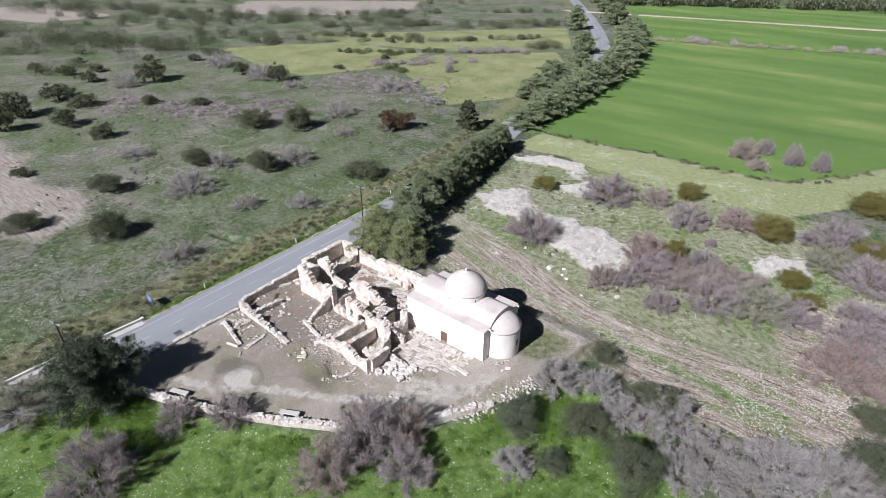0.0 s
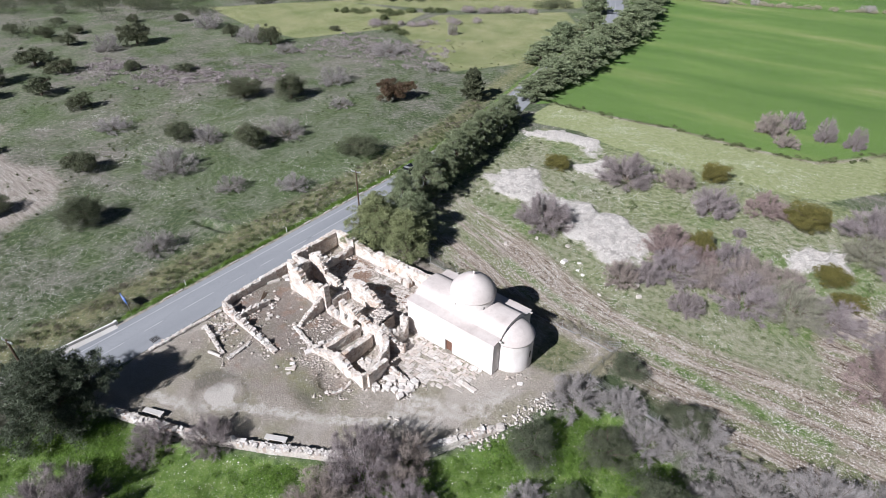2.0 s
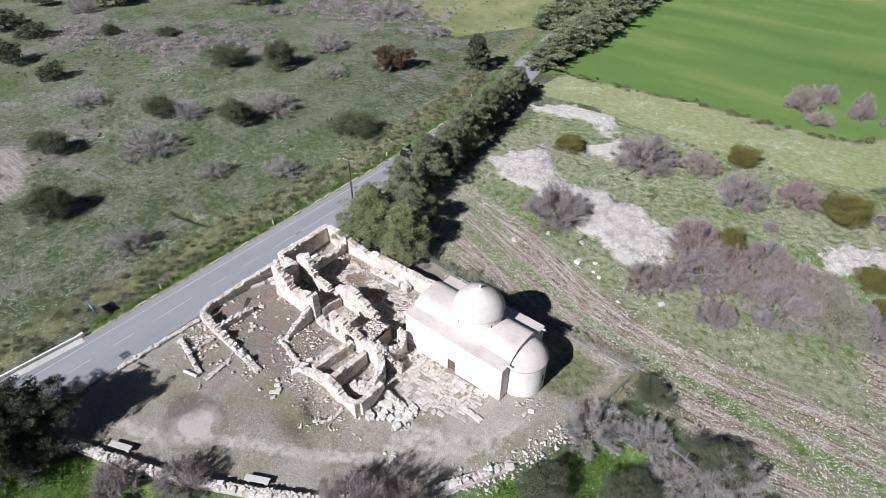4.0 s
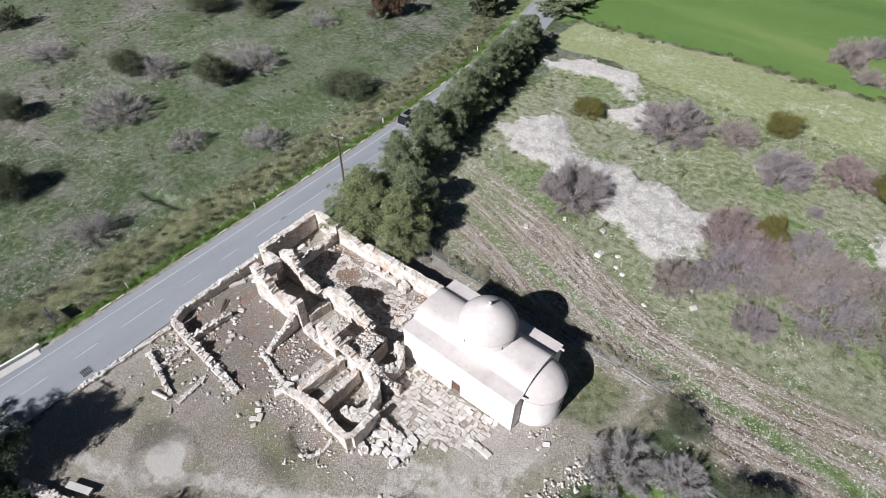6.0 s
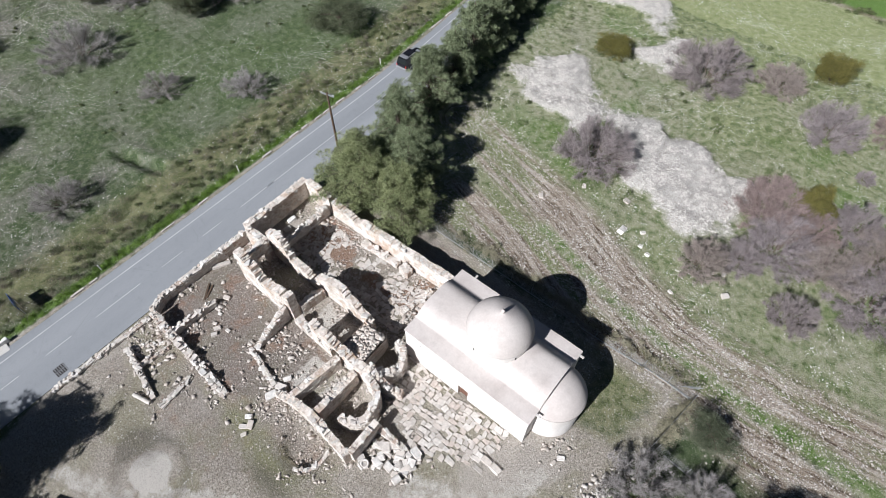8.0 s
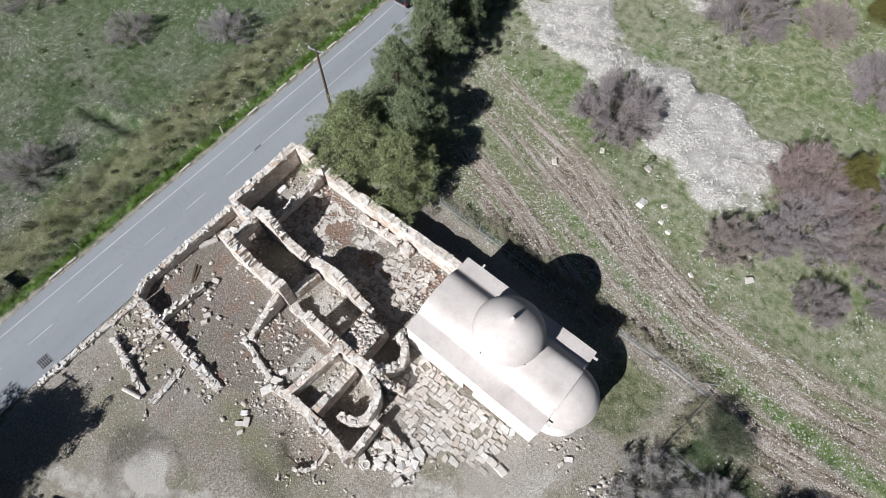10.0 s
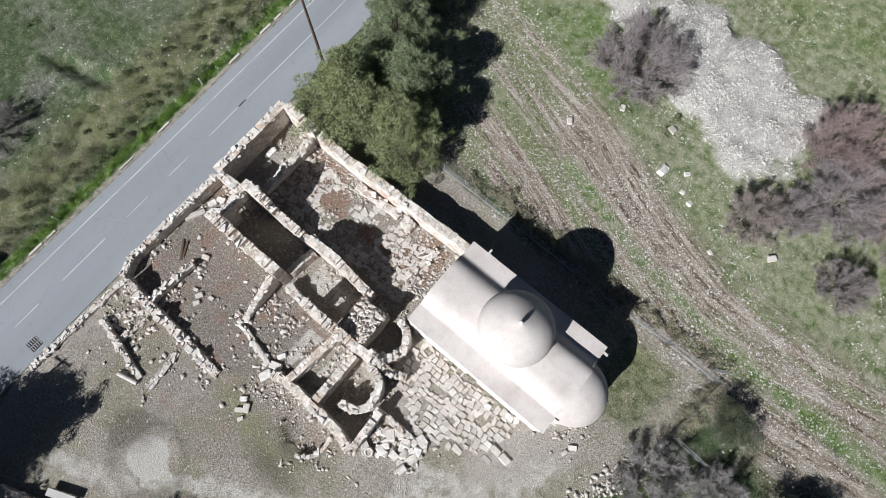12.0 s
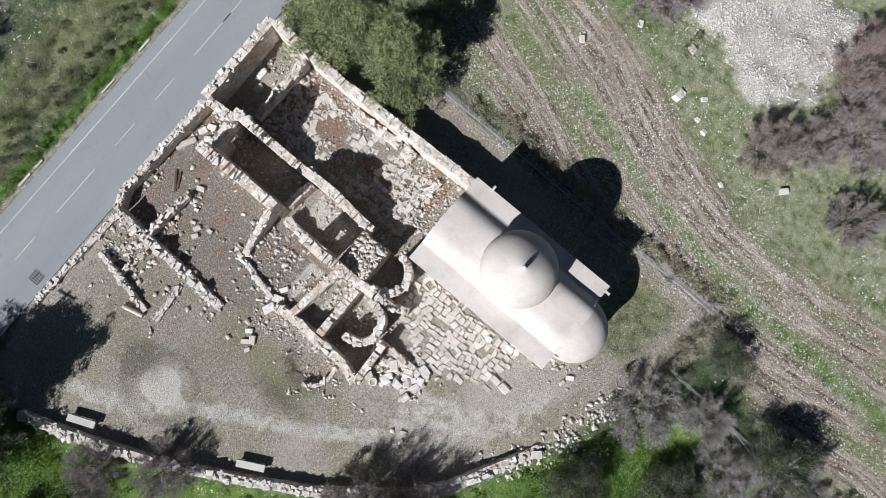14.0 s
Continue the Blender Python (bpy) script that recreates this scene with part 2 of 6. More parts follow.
def ground_material():
    """One sheet of soil and grass; painted-in zones say which plants and soils grow where."""
    n = Nodes("ground", 0.97, 0.1)
    fine, mid, big, huge = n.noise(5.5, 6, 0.7), n.noise(1.1, 6, 0.65), n.noise(0.16, 5, 0.6), n.noise(0.02, 4, 0.55)
    grain = n.noise(22, 3, 0.7)

    def zone(att, ch, soft=0.18, wander=0.55):
        v = n.calc("ADD", n.attr(att, ch), n.calc("MULTIPLY", n.calc("SUBTRACT", mid, 0.5), wander))
        return n.ramp(v, (0.5 - soft, 0.0), (0.5 + soft, 1.0))

    # rough pasture: thin grass over grey-brown stony soil
    grass = n.ramp(mid, (0.25, (0.028, 0.045, 0.018)), (0.5, (0.064, 0.092, 0.04)), (0.75, (0.148, 0.178, 0.088)))
    soil = n.ramp(fine, (0.3, (0.115, 0.102, 0.088)), (0.7, (0.31, 0.285, 0.255)))
    base = n.mix(n.ramp(n.calc("ADD", n.calc("MULTIPLY", big, 0.6), n.calc("MULTIPLY", mid, 0.4)), (0.45, 0.0), (0.58, 0.85)), grass, soil)
    base = n.mix(n.ramp(huge, (0.42, 0.0), (0.6, 0.6)), base, n.ramp(mid, (0.3, (0.06, 0.098, 0.034)), (0.7, (0.13, 0.175, 0.075))))
    base = n.mix(n.calc("MULTIPLY", n.attr("zone_e", "Green"), n.ramp(n.noise(0.045, 5, 0.65), (0.42, 0.0), (0.6, 0.7))), base, n.ramp(mid, (0.3, (0.13, 0.115, 0.098)), (0.7, (0.31, 0.28, 0.25))))
    fresh = n.ramp(mid, (0.3, (0.043, 0.072, 0.022)), (0.5, (0.085, 0.127, 0.045)), (0.7, (0.165, 0.208, 0.09)))
    base = n.mix(n.ramp(n.noise(0.065, 5, 0.62), (0.47, 0.0), (0.6, 0.6)), base, fresh)
    lush = n.ramp(mid, (0.25, (0.042, 0.085, 0.014)), (0.5, (0.115, 0.195, 0.036)), (0.75, (0.22, 0.282, 0.09)))
    dirt = n.ramp(fine, (0.3, (0.155, 0.13, 0.105)), (0.48, (0.315, 0.275, 0.23)), (0.68, (0.55, 0.50, 0.435)))
    dirt = n.mix(n.ramp(big, (0.48, 0.0), (0.58, 0.6)), dirt, n.ramp(mid, (0.3, (0.18, 0.168, 0.10)), (0.7, (0.33, 0.305, 0.21))))
    dirt = n.mix(n.ramp(n.noise(0.11, 4, 0.6), (0.5, 0.0), (0.62, 0.7)), dirt, (0.45, 0.405, 0.36))
    red = n.ramp(fine, (0.3, (0.10, 0.08, 0.066)), (0.48, (0.215, 0.177, 0.152)), (0.68, (0.42, 0.372, 0.33)))
    red = n.mix(n.ramp(big, (0.46, 0.0), (0.58, 0.55)), red, n.ramp(mid, (0.3, (0.15, 0.135, 0.095)), (0.7, (0.27, 0.245, 0.19))))
    red = n.mix(n.ramp(n.noise(0.5, 5, 0.65), (0.52, 0.0), (0.64, 0.7)), red, n.ramp(fine, (0.3, (0.17, 0.085, 0.055)), (0.7, (0.36, 0.23, 0.165))))
    rubble = n.ramp(n.noise(7, 5, 0.7), (0.34, (0.24, 0.215, 0.19)), (0.46, (0.47, 0.44, 0.405)), (0.66, (0.64, 0.605, 0.565)))
    xyz = n.t.nodes.new("ShaderNodeSeparateXYZ")
    n.put(xyz.inputs[0], n.pos)
    along = n.t.nodes.new("ShaderNodeCombineXYZ")
    n.put(along.inputs[0], n.calc("MULTIPLY", n.attr("zone_c", "Green"), 40.0))
    n.put(along.inputs[1], n.calc("MULTIPLY", xyz.outputs[0], 0.1))
    furrow = n.noise(1.9, 5, 0.65, along.outputs[0])
    track = n.ramp(furrow, (0.38, (0.10, 0.068, 0.046)), (0.48, (0.29, 0.232, 0.18)), (0.62, (0.50, 0.435, 0.37)))
    track = n.mix(n.ramp(n.noise(0.34, 4, 0.6, along.outputs[0]), (0.505, 0.0), (0.575, 0.92)), track, n.ramp(fine, (0.3, (0.10, 0.135, 0.045)), (0.7, (0.25, 0.275, 0.13))))
    track = n.mix(n.ramp(n.noise(3.2, 6, 0.75), (0.36, 0.75), (0.5, 0.0)), track, (0.17, 0.13, 0.1))
    track = n.mix(n.ramp(fine, (0.54, 0.0), (0.7, 0.45)), track, (0.54, 0.50, 0.46))
    rows = n.noise(0.035, 6, 0.6, n.stretch(n.pos, 0.35, 1.6, 1, 14))
    crop = n.ramp(rows, (0.3, (0.085, 0.165, 0.034)), (0.52, (0.135, 0.23, 0.052)), (0.63, (0.19, 0.262, 0.075)), (0.72, (0.34, 0.315, 0.165)))
    crop = n.mix(n.ramp(huge, (0.45, 0.0), (0.7, 0.4)), crop, (0.07, 0.15, 0.03))
    pale = n.ramp(mid, (0.3, (0.20, 0.245, 0.095)), (0.7, (0.385, 0.40, 0.215)))
    plough = n.ramp(n.noise(2.2, 5, 0.6, n.stretch(n.pos, 0.1, 1.0, 1, 30)), (0.34, (0.23, 0.195, 0.165)), (0.5, (0.33, 0.29, 0.25)), (0.68, (0.44, 0.40, 0.355)))
    meadow = n.ramp(n.noise(0.08, 5, 0.6), (0.3, (0.17, 0.205, 0.075)), (0.7, (0.31, 0.31, 0.155)))
    clay = n.ramp(fine, (0.3, (0.50, 0.46, 0.415)), (0.7, (0.57, 0.53, 0.48)))

    c = n.mix(zone("zone_b", "Blue", 0.12, 0.3), base, plough)
    c = n.mix(zone("zone_c", "Blue", 0.1, 0.3), c, meadow)
    c = n.mix(zone("zone_b", "Green", 0.1, 0.3), c, pale)
    c = n.mix(zone("zone_b", "Red", 0.06, 0.2), c, crop)
    c = n.mix(zone("zone_a", "Green", 0.2), c, lush)
    c = n.mix(n.calc("MULTIPLY", zone("zone_e", "Blue", 0.2, 1.1), 0.8), c, n.ramp(fine, (0.3, (0.25, 0.225, 0.175)), (0.7, (0.46, 0.425, 0.36))))
    c = n.mix(zone("zone_c", "Red", 0.2, 0.6), c, track)
    c = n.mix(zone("zone_a", "Red", 0.14), c, dirt)
    c = n.mix(zone("zone_d", "Red", 0.16), c, red)
    c = n.mix(zone("zone_d", "Green", 0.06, 0.55), c, clay)
    c = n.mix(n.ramp(n.calc("ADD", n.alpha("zone_e"), n.calc("SUBTRACT", mid, 0.5)), (0.35, 0.0), (0.6, 0.85)), c, n.ramp(fine, (0.3, (0.15, 0.078, 0.05)), (0.7, (0.36, 0.235, 0.17))))
    c = n.mix(zone("zone_d", "Blue", 0.2, 0.7), c, n.ramp(mid, (0.3, (0.125, 0.145, 0.055)), (0.7, (0.27, 0.255, 0.145))))
    c = n.mix(zone("zone_a", "Blue", 0.16, 0.7), c, rubble)
    c = n.mix(n.calc("MULTIPLY", zone("zone_e", "Red", 0.25, 0.9), 0.62), c, (0.085, 0.075, 0.06))
    # grains, pale pebbles and small flowers
    c = n.mix(n.ramp(grain, (0.3, 0.5), (0.5, 0.0)), c, n.mix(0.55, c, (0.02, 0.018, 0.012)))
    c = n.mix(n.ramp(n.noise(10, 5, 0.75), (0.39, 0.72), (0.49, 0.0)), c, n.mix(0.8, c, (0.015, 0.015, 0.008)))
    c = n.mix(n.ramp(n.noise(8, 5, 0.75), (0.54, 0.0), (0.63, 0.55)), c, n.mix(0.55, c, (0.6, 0.58, 0.5)))
    spots = n.calc("MAXIMUM", n.ramp(n.cells(3.1), (0.15, 1.0), (0.24, 0.0)), n.ramp(n.cells(1.7), (0.10, 1.0), (0.15, 0.0)))
    spots = n.calc("MULTIPLY", spots, n.ramp(n.calc("ADD", n.calc("MULTIPLY", big, 0.5), n.calc("MULTIPLY", mid, 0.5)), (0.47, 0.0), (0.60, 0.8)))
    spots = n.calc("MULTIPLY", spots, n.calc("SUBTRACT", 1.0, zone("zone_b", "Red", 0.06, 0.2)))
    c = n.mix(spots, c, (0.62, 0.60, 0.56))
    n.color(c)
    h = n.calc("ADD", n.calc("MULTIPLY", fine, 0.4), n.calc("MULTIPLY", n.noise(14, 5, 0.75), 0.8))
    h = n.calc("ADD", h, n.calc("MULTIPLY", n.calc("MULTIPLY", furrow, 1.6), zone("zone_c", "Red", 0.2, 0.6)))
    n.bump(h, 0.9, 0.14)
    return n.m


M_GROUND = ground_material()



# ---- mesh helpers ----
class Shape:
    """Gathers corners and faces of one mesh."""

    def __init__(self):
        self.v, self.f = [], []

    def add(self, verts, faces):
        k = len(self.v)
        self.v += [tuple(p) for p in verts]
        self.f += [tuple(i + k for i in f) for f in faces]
        return self

    def box(self, x0, x1, y0, y1, z0, z1, m=None, taper=0.0):
        a, b = taper * (x1 - x0) / 2, taper * (y1 - y0) / 2
        p = [(x0, y0, z0), (x1, y0, z0), (x1, y1, z0), (x0, y1, z0), (x0 + a, y0 + b, z1), (x1 - a, y0 + b, z1), (x1 - a, y1 - b, z1), (x0 + a, y1 - b, z1)]
        if m is not None:
            p = [m @ Vector(q) for q in p]
        return self.add(p, [(3, 2, 1, 0), (4, 5, 6, 7), (0, 1, 5, 4), (1, 2, 6, 5), (2, 3, 7, 6), (3, 0, 4, 7)])

    def tube(self, points, radii, sides=6):
        pts = [Vector(p) for p in points]
        rings = []
        for i, p in enumerate(pts):
            d = (pts[min(i + 1, len(pts) - 1)] - pts[max(i - 1, 0)]).normalized()
            u = d.orthogonal().normalized()
            w = d.cross(u)
            rings.append([p + radii[i] * (math.cos(2 * math.pi * k / sides) * u + math.sin(2 * math.pi * k / sides) * w) for k in range(sides)])
        faces = []
        for i in range(len(rings) - 1):
            for k in range(sides):
                a, b = i * sides + k, i * sides + (k + 1) % sides
                faces.append((a, b, b + sides, a + sides))
        faces.append(tuple(range(sides - 1, -1, -1)))
        faces.append(tuple(range((len(rings) - 1) * sides, len(rings) * sides)))
        return self.add([q for r in rings for q in r], faces)

    def lathe(self, profile, sides=32, a0=0.0, a1=360.0, cx=0.0, cy=0.0):
        full = abs(a1 - a0) >= 359.9
        n = sides if full else sides + 1
        verts, faces = [], []
        for r, z in profile:
            for k in range(n):
                a = radians(a0 + (a1 - a0) * k / sides)
                verts.append((cx + r * math.cos(a), cy + r * math.sin(a), z))
        for i in range(len(profile) - 1):
            for k in range(sides):
                a, b = i * n + k, i * n + (k + 1) % n
                faces.append((a, b, b + n, a + n))
        return self.add(verts, faces)

    def sheet(self, grid):
        """A quilt of faces over rows of points."""
        n = len(grid[0])
        faces = [(i * n + k, i * n + k + 1, (i + 1) * n + k + 1, (i + 1) * n + k) for i in range(len(grid) - 1) for k in range(n - 1)]
        return self.add([p for row in grid for p in row], faces)

    def mesh(self, name, mat, smooth=False):
        me = bpy.data.meshes.new(name)
        me.from_pydata(self.v, [], self.f)
        me.materials.append(mat)
        if smooth:
            me.shade_smooth()
        return me


def bevelled(me, width, segments=2):
    bm = bmesh.new()
    bm.from_mesh(me)
    bmesh.ops.bevel(bm, geom=bm.edges[:], offset=width, segments=segments, affect="EDGES", clamp_overlap=True)
    bm.to_mesh(me)
    bm.free()
    return me


def part(name, shape, mat, parent=None, label="", smooth=False, bevel=0.0, kind=""):
    me = shape if isinstance(shape, bpy.types.Mesh) else shape.mesh(name, mat, smooth)
    if bevel:
        bevelled(me, bevel)
    ob = new(name, me)
    if parent is not None:
        ob.parent = parent
    return tagged(ob, label=label, kind=kind)


def quick_mesh(name, verts, faces, mat, smooth=False):
    """A mesh from arrays; all faces have the same number of corners."""
    me = bpy.data.meshes.new(name)
    verts, faces = np.asarray(verts, np.float32), np.asarray(faces, np.int32)
    k = faces.shape[1]
    me.vertices.add(len(verts))
    me.vertices.foreach_set("co", verts.ravel())
    me.loops.add(faces.size)
    me.loops.foreach_set("vertex_index", faces.ravel())
    me.polygons.add(len(faces))
    me.polygons.foreach_set("loop_start", np.arange(len(faces), dtype=np.int32) * k)
    me.polygons.foreach_set("loop_total", np.full(len(faces), k, np.int32))
    me.materials.append(mat)
    me.update(calc_edges=True)
    if smooth:
        me.shade_smooth()
    return me


# ---- lie of the land ----
def lattice(ix, iy, seed):
    h = (ix.astype(np.int64) * 374761393 + iy.astype(np.int64) * 668265263 + seed * 974634777) & 0xFFFFFFFF
    h = ((h ^ (h >> 13)) * 1274126177) & 0xFFFFFFFF
    return ((h ^ (h >> 16)) & 0xFFFF) / 65535.0


def vnoise(x, y, seed=1):
    ix, iy = np.floor(x), np.floor(y)
    fx, fy = x - ix, y - iy
    fx, fy = fx * fx * (3 - 2 * fx), fy * fy * (3 - 2 * fy)
    a, b = lattice(ix, iy, seed), lattice(ix + 1, iy, seed)
    c, d = lattice(ix, iy + 1, seed), lattice(ix + 1, iy + 1, seed)
    return (a + (b - a) * fx) * (1 - fy) + (c + (d - c) * fx) * fy


def fbm(x, y, seed=1, octaves=4):
    total, amp, norm = 0.0, 1.0, 0.0
    for o in range(octaves):
        total = total + amp * vnoise(x * 2 ** o, y * 2 ** o, seed + o * 17)
        norm += amp
        amp *= 0.5
    return total / norm


def smooth(v, a, b):
    t = np.clip((v - a) / (b - a), 0, 1)
    return t * t * (3 - 2 * t)


def near_line(x, y, pts):
    d = np.full(np.shape(x), 1e9)
    for (ax, ay), (bx, by) in zip(pts[:-1], pts[1:]):
        dx, dy = bx - ax, by - ay
        t = np.clip(((x - ax) * dx + (y - ay) * dy) / (dx * dx + dy * dy), 0, 1)
        d = np.minimum(d, np.hypot(x - ax - t * dx, y - ay - t * dy))
    return d


def in_patch(x, y, pts, soft=1.0):
    """1 inside the outline, 0 outside, soft metres of change at the rim."""
    d = near_line(x, y, pts + pts[:1])
    inside = np.zeros(np.shape(x), bool)
    for (ax, ay), (bx, by) in zip(pts, pts[1:] + pts[:1]):
        if ay != by:
            cross = ((ay > y) != (by > y)) & (x < (bx - ax) * (y - ay) / (by - ay) + ax)
            inside ^= cross
    return np.clip(0.5 + np.where(inside, d, -d) / (2 * soft), 0, 1)


ROAD = [(-27.6, -400), (-27.2, -80), (-26.6, -30), (-26.55, 0), (-26.7, 30), (-29.0, 60), (-35.5, 90), (-40, 115), (-43.5, 150), (-53, 190), (-67, 222), (-86, 258), (-108, 296), (-172, 400)]
COMPOUND = [(-23.2, -24), (-21, -31), (-17.3, -30.3), (-12, -28.4), (-6, -26), (0, -22.9), (5.7, -19.6), (10.5, -16), (13.8, -12.6), (16.5, -7.8), (19.2, -3.6), (20.3, 1), (22.3, 6.6), (23, 12.4), (0, 12.9), (-8, 13.2), (-14, 11), (-23.2, 10)]
LUSH = [(-24, -32), (-17.3, -31), (-6, -27), (6, -20.6), (14.4, -13.4), (20, -4), (23, 3), (31, 4), (40, -3), (44, -16), (40, -40), (25, -70), (-24, -70)]
RED_SOIL = [(-22.4, -0.5), (-22.6, -12), (-10, -13), (-5, -9.6), (-5, -5), (-10.5, -4.2), (-18, -3.4), (-18.5, -0.4)]
COURT = [(-18, 7.6), (-1, 7.6), (-1, 1), (-18, 1)]
HEAPS = [
    [(-22, 66), (-17, 71), (-11, 73), (-4, 70), (-5, 64), (-11, 66), (-17, 64)],
    [(-16, 42), (-14, 50), (-12.5, 54), (-8, 50), (-7, 44), (-1.5, 43), (-2, 38), (-9.5, 36.4)],
    [(-2, 42), (5, 44), (12, 43), (18, 40), (20, 33), (14, 30.5), (8, 32.5), (2, 37.5)],
    [(34, 49), (38, 54), (43, 56), (44, 49), (37, 44)],
    [(-5, 57), (-1, 63), (3, 60), (2, 55.5)],
]
TRACKS = [
    [(-16, 30), (-9, 27.5), (2.1, 23.9), (10.8, 19.9), (18.9, 17.3), (29, 16.9), (39.6, 18.1), (52, 17.6), (64, 12)],
    [(-14, 15), (-8, 17.5), (-2, 18.2), (6, 17.2), (14.3, 14.8), (25.2, 13.2), (33.3, 11.2), (41, 10), (50, 11), (62, 8)],
    [(50.8, 17.3), (47.5, 26.7), (45.5, 31.5), (49, 41.6), (55, 50), (70, 62)],
]
CROP = [(-29, 83), (-25.7, 86.6), (-10.8, 86.8), (4.8, 88.7), (21, 87.7), (33.6, 89.3), (40.4, 96.6), (50.8, 113), (120, 190), (260, 480), (30, 455), (-130, 375), (-86, 290), (-62, 225), (-47, 190), (-36, 150), (-32, 115)]
PALE = [(-26, 74), (-22.6, 72.2), (-12, 74), (-3.5, 71), (16.2, 70), (30, 70), (37.6, 71.6), (46, 83), (60, 95), (120, 140), (120, 190), (50.8, 113), (40.4, 96.6), (33.6, 89.3), (21, 87.7), (4.8, 88.7), (-10.8, 86.8), (-25.7, 86.6)]
PLOUGH = [(-170, -14), (-133, -7), (-99, -8.4), (-74, -10.8), (-70, -22.4), (-82, -30), (-130, -40), (-200, -40)]
FAR_PLOUGH = [(-300, 163), (-226, 208), (-212, 258), (-240, 290), (-335, 215)]
TAN_FIELD = [(-430, 55), (-335, 80), (-335, 118), (-430, 120)]
MEADOWS = [
    [(-198, 100), (-166, 144), (-118, 149), (-112, 120), (-127, 89), (-150, 88)],
    [(-112, 150), (-74, 188), (-57, 165), (-50, 113), (-62, 92), (-85, 106), (-110, 121)],
    [(-202, 146), (-150, 196), (-101, 252), (-72, 200), (-116, 158), (-157, 146)],
]


def west_of_road(y):
    ys = [p[1] for p in ROAD]
    return np.interp(y, ys, [p[0] for p in ROAD])


def heap_mask(x, y, soft=1.2):
    m = np.zeros(np.shape(x))
    wx = x + 3.2 * (fbm(x * 0.22, y * 0.22, 81) - 0.5)
    wy = y + 3.2 * (fbm(x * 0.22, y * 0.22, 83) - 0.5)
    for h in HEAPS:
        m = np.maximum(m, in_patch(wx, wy, h, soft))
    return np.clip(m + 1.5 * (fbm(x * 0.3, y * 0.3, 71) - 0.5) * (m > 0.01), 0, 1)


def track_mask(x, y):
    m = np.zeros(np.shape(x))
    for t in TRACKS:
        d = near_line(x, y, t)
        m = np.maximum(m, np.clip(1.12 - d / 5.4, 0, 1))
    return m


def land(x, y):
    """The ground's height."""
    x, y = np.asarray(x, float), np.asarray(y, float)
    z = 0.35 * np.exp(-((x - 13) ** 2 + (y + 1.5) ** 2) / (2 * 6.0 ** 2))
    z = z - 0.75 * smooth(x, 23, 38) * smooth(y, -30, 5) * (1 - smooth(y, 30, 70))
    z = z - 0.45 * in_patch(x, y, LUSH, 1.0)
    z = z + 0.12 * (fbm(x * 0.25, y * 0.25, 3) - 0.5) + 0.5 * (fbm(x * 0.03, y * 0.03, 9) - 0.5) * smooth(np.hypot(x, y), 30, 80)
    z = z + 0.75 * smooth(heap_mask(x, y, 1.8), 0.3, 1.0) * (0.3 + 0.9 * np.abs(2 * fbm(x * 0.35, y * 0.35, 5) - 1) ** 0.6 + 0.5 * (fbm(x * 0.8, y * 0.8, 8) - 0.5))
    tm = track_mask(x, y)
    z = z - 0.12 * smooth(tm, 0.5, 0.95) + 0.12 * (fbm(x * 0.9, y * 0.9, 6) - 0.5) * smooth(tm, 0.1, 0.5)
    # dug rooms and a round pit among the ruins
    z = z - 0.55 * in_patch(x, y, [(-21.5, 0.4), (-21.5, 7.8), (-18.6, 7.8), (-18.6, 0.8)], 0.5)
    z = z - 0.8 * in_patch(x, y, [(-1.7, -9.4), (2.1, -9.8), (2.1, -6.2), (1.0, -5.0), (-1.7, -4.7)], 0.35) - 0.7 * (np.hypot(x + 0.75, y + 2.1) < 1.5)
    z = z - 0.55 * smooth(2.15 - np.hypot(x + 1.35, y + 11.9), 0.0, 0.5)
    # an old trench with its spoil on the pasture
    td = near_line(x, y, [(-44.5, -1.5), (-38.5, -0.2)])
    z = z - 0.7 * np.exp(-(td / 0.6) ** 2) + 0.25 * np.exp(-((td - 1.5) / 0.6) ** 2)
    # road bed, verge ditch
    e = np.abs(x - west_of_road(y))
    side = x < west_of_road(y)
    bed = smooth(e, 3.9, 6.0)
    z = z * bed - 0.06 * (1 - bed)
    z = z - 0.35 * np.where(side, np.exp(-((e - 6.0) / 1.4) ** 2), 0.0)
    return z


def at(x, y):
    return float(land(x, y))


def spaced(lo, hi, step, reach, grow=1.045):
    inner = np.arange(lo, hi + step / 2, step)
    out, s, v = [], step, 0.0
    while v < reach:
        s *= grow
        v += s
        out.append(v)
    out = np.array(out)
    return np.concatenate([lo - out[::-1], inner, hi + out])


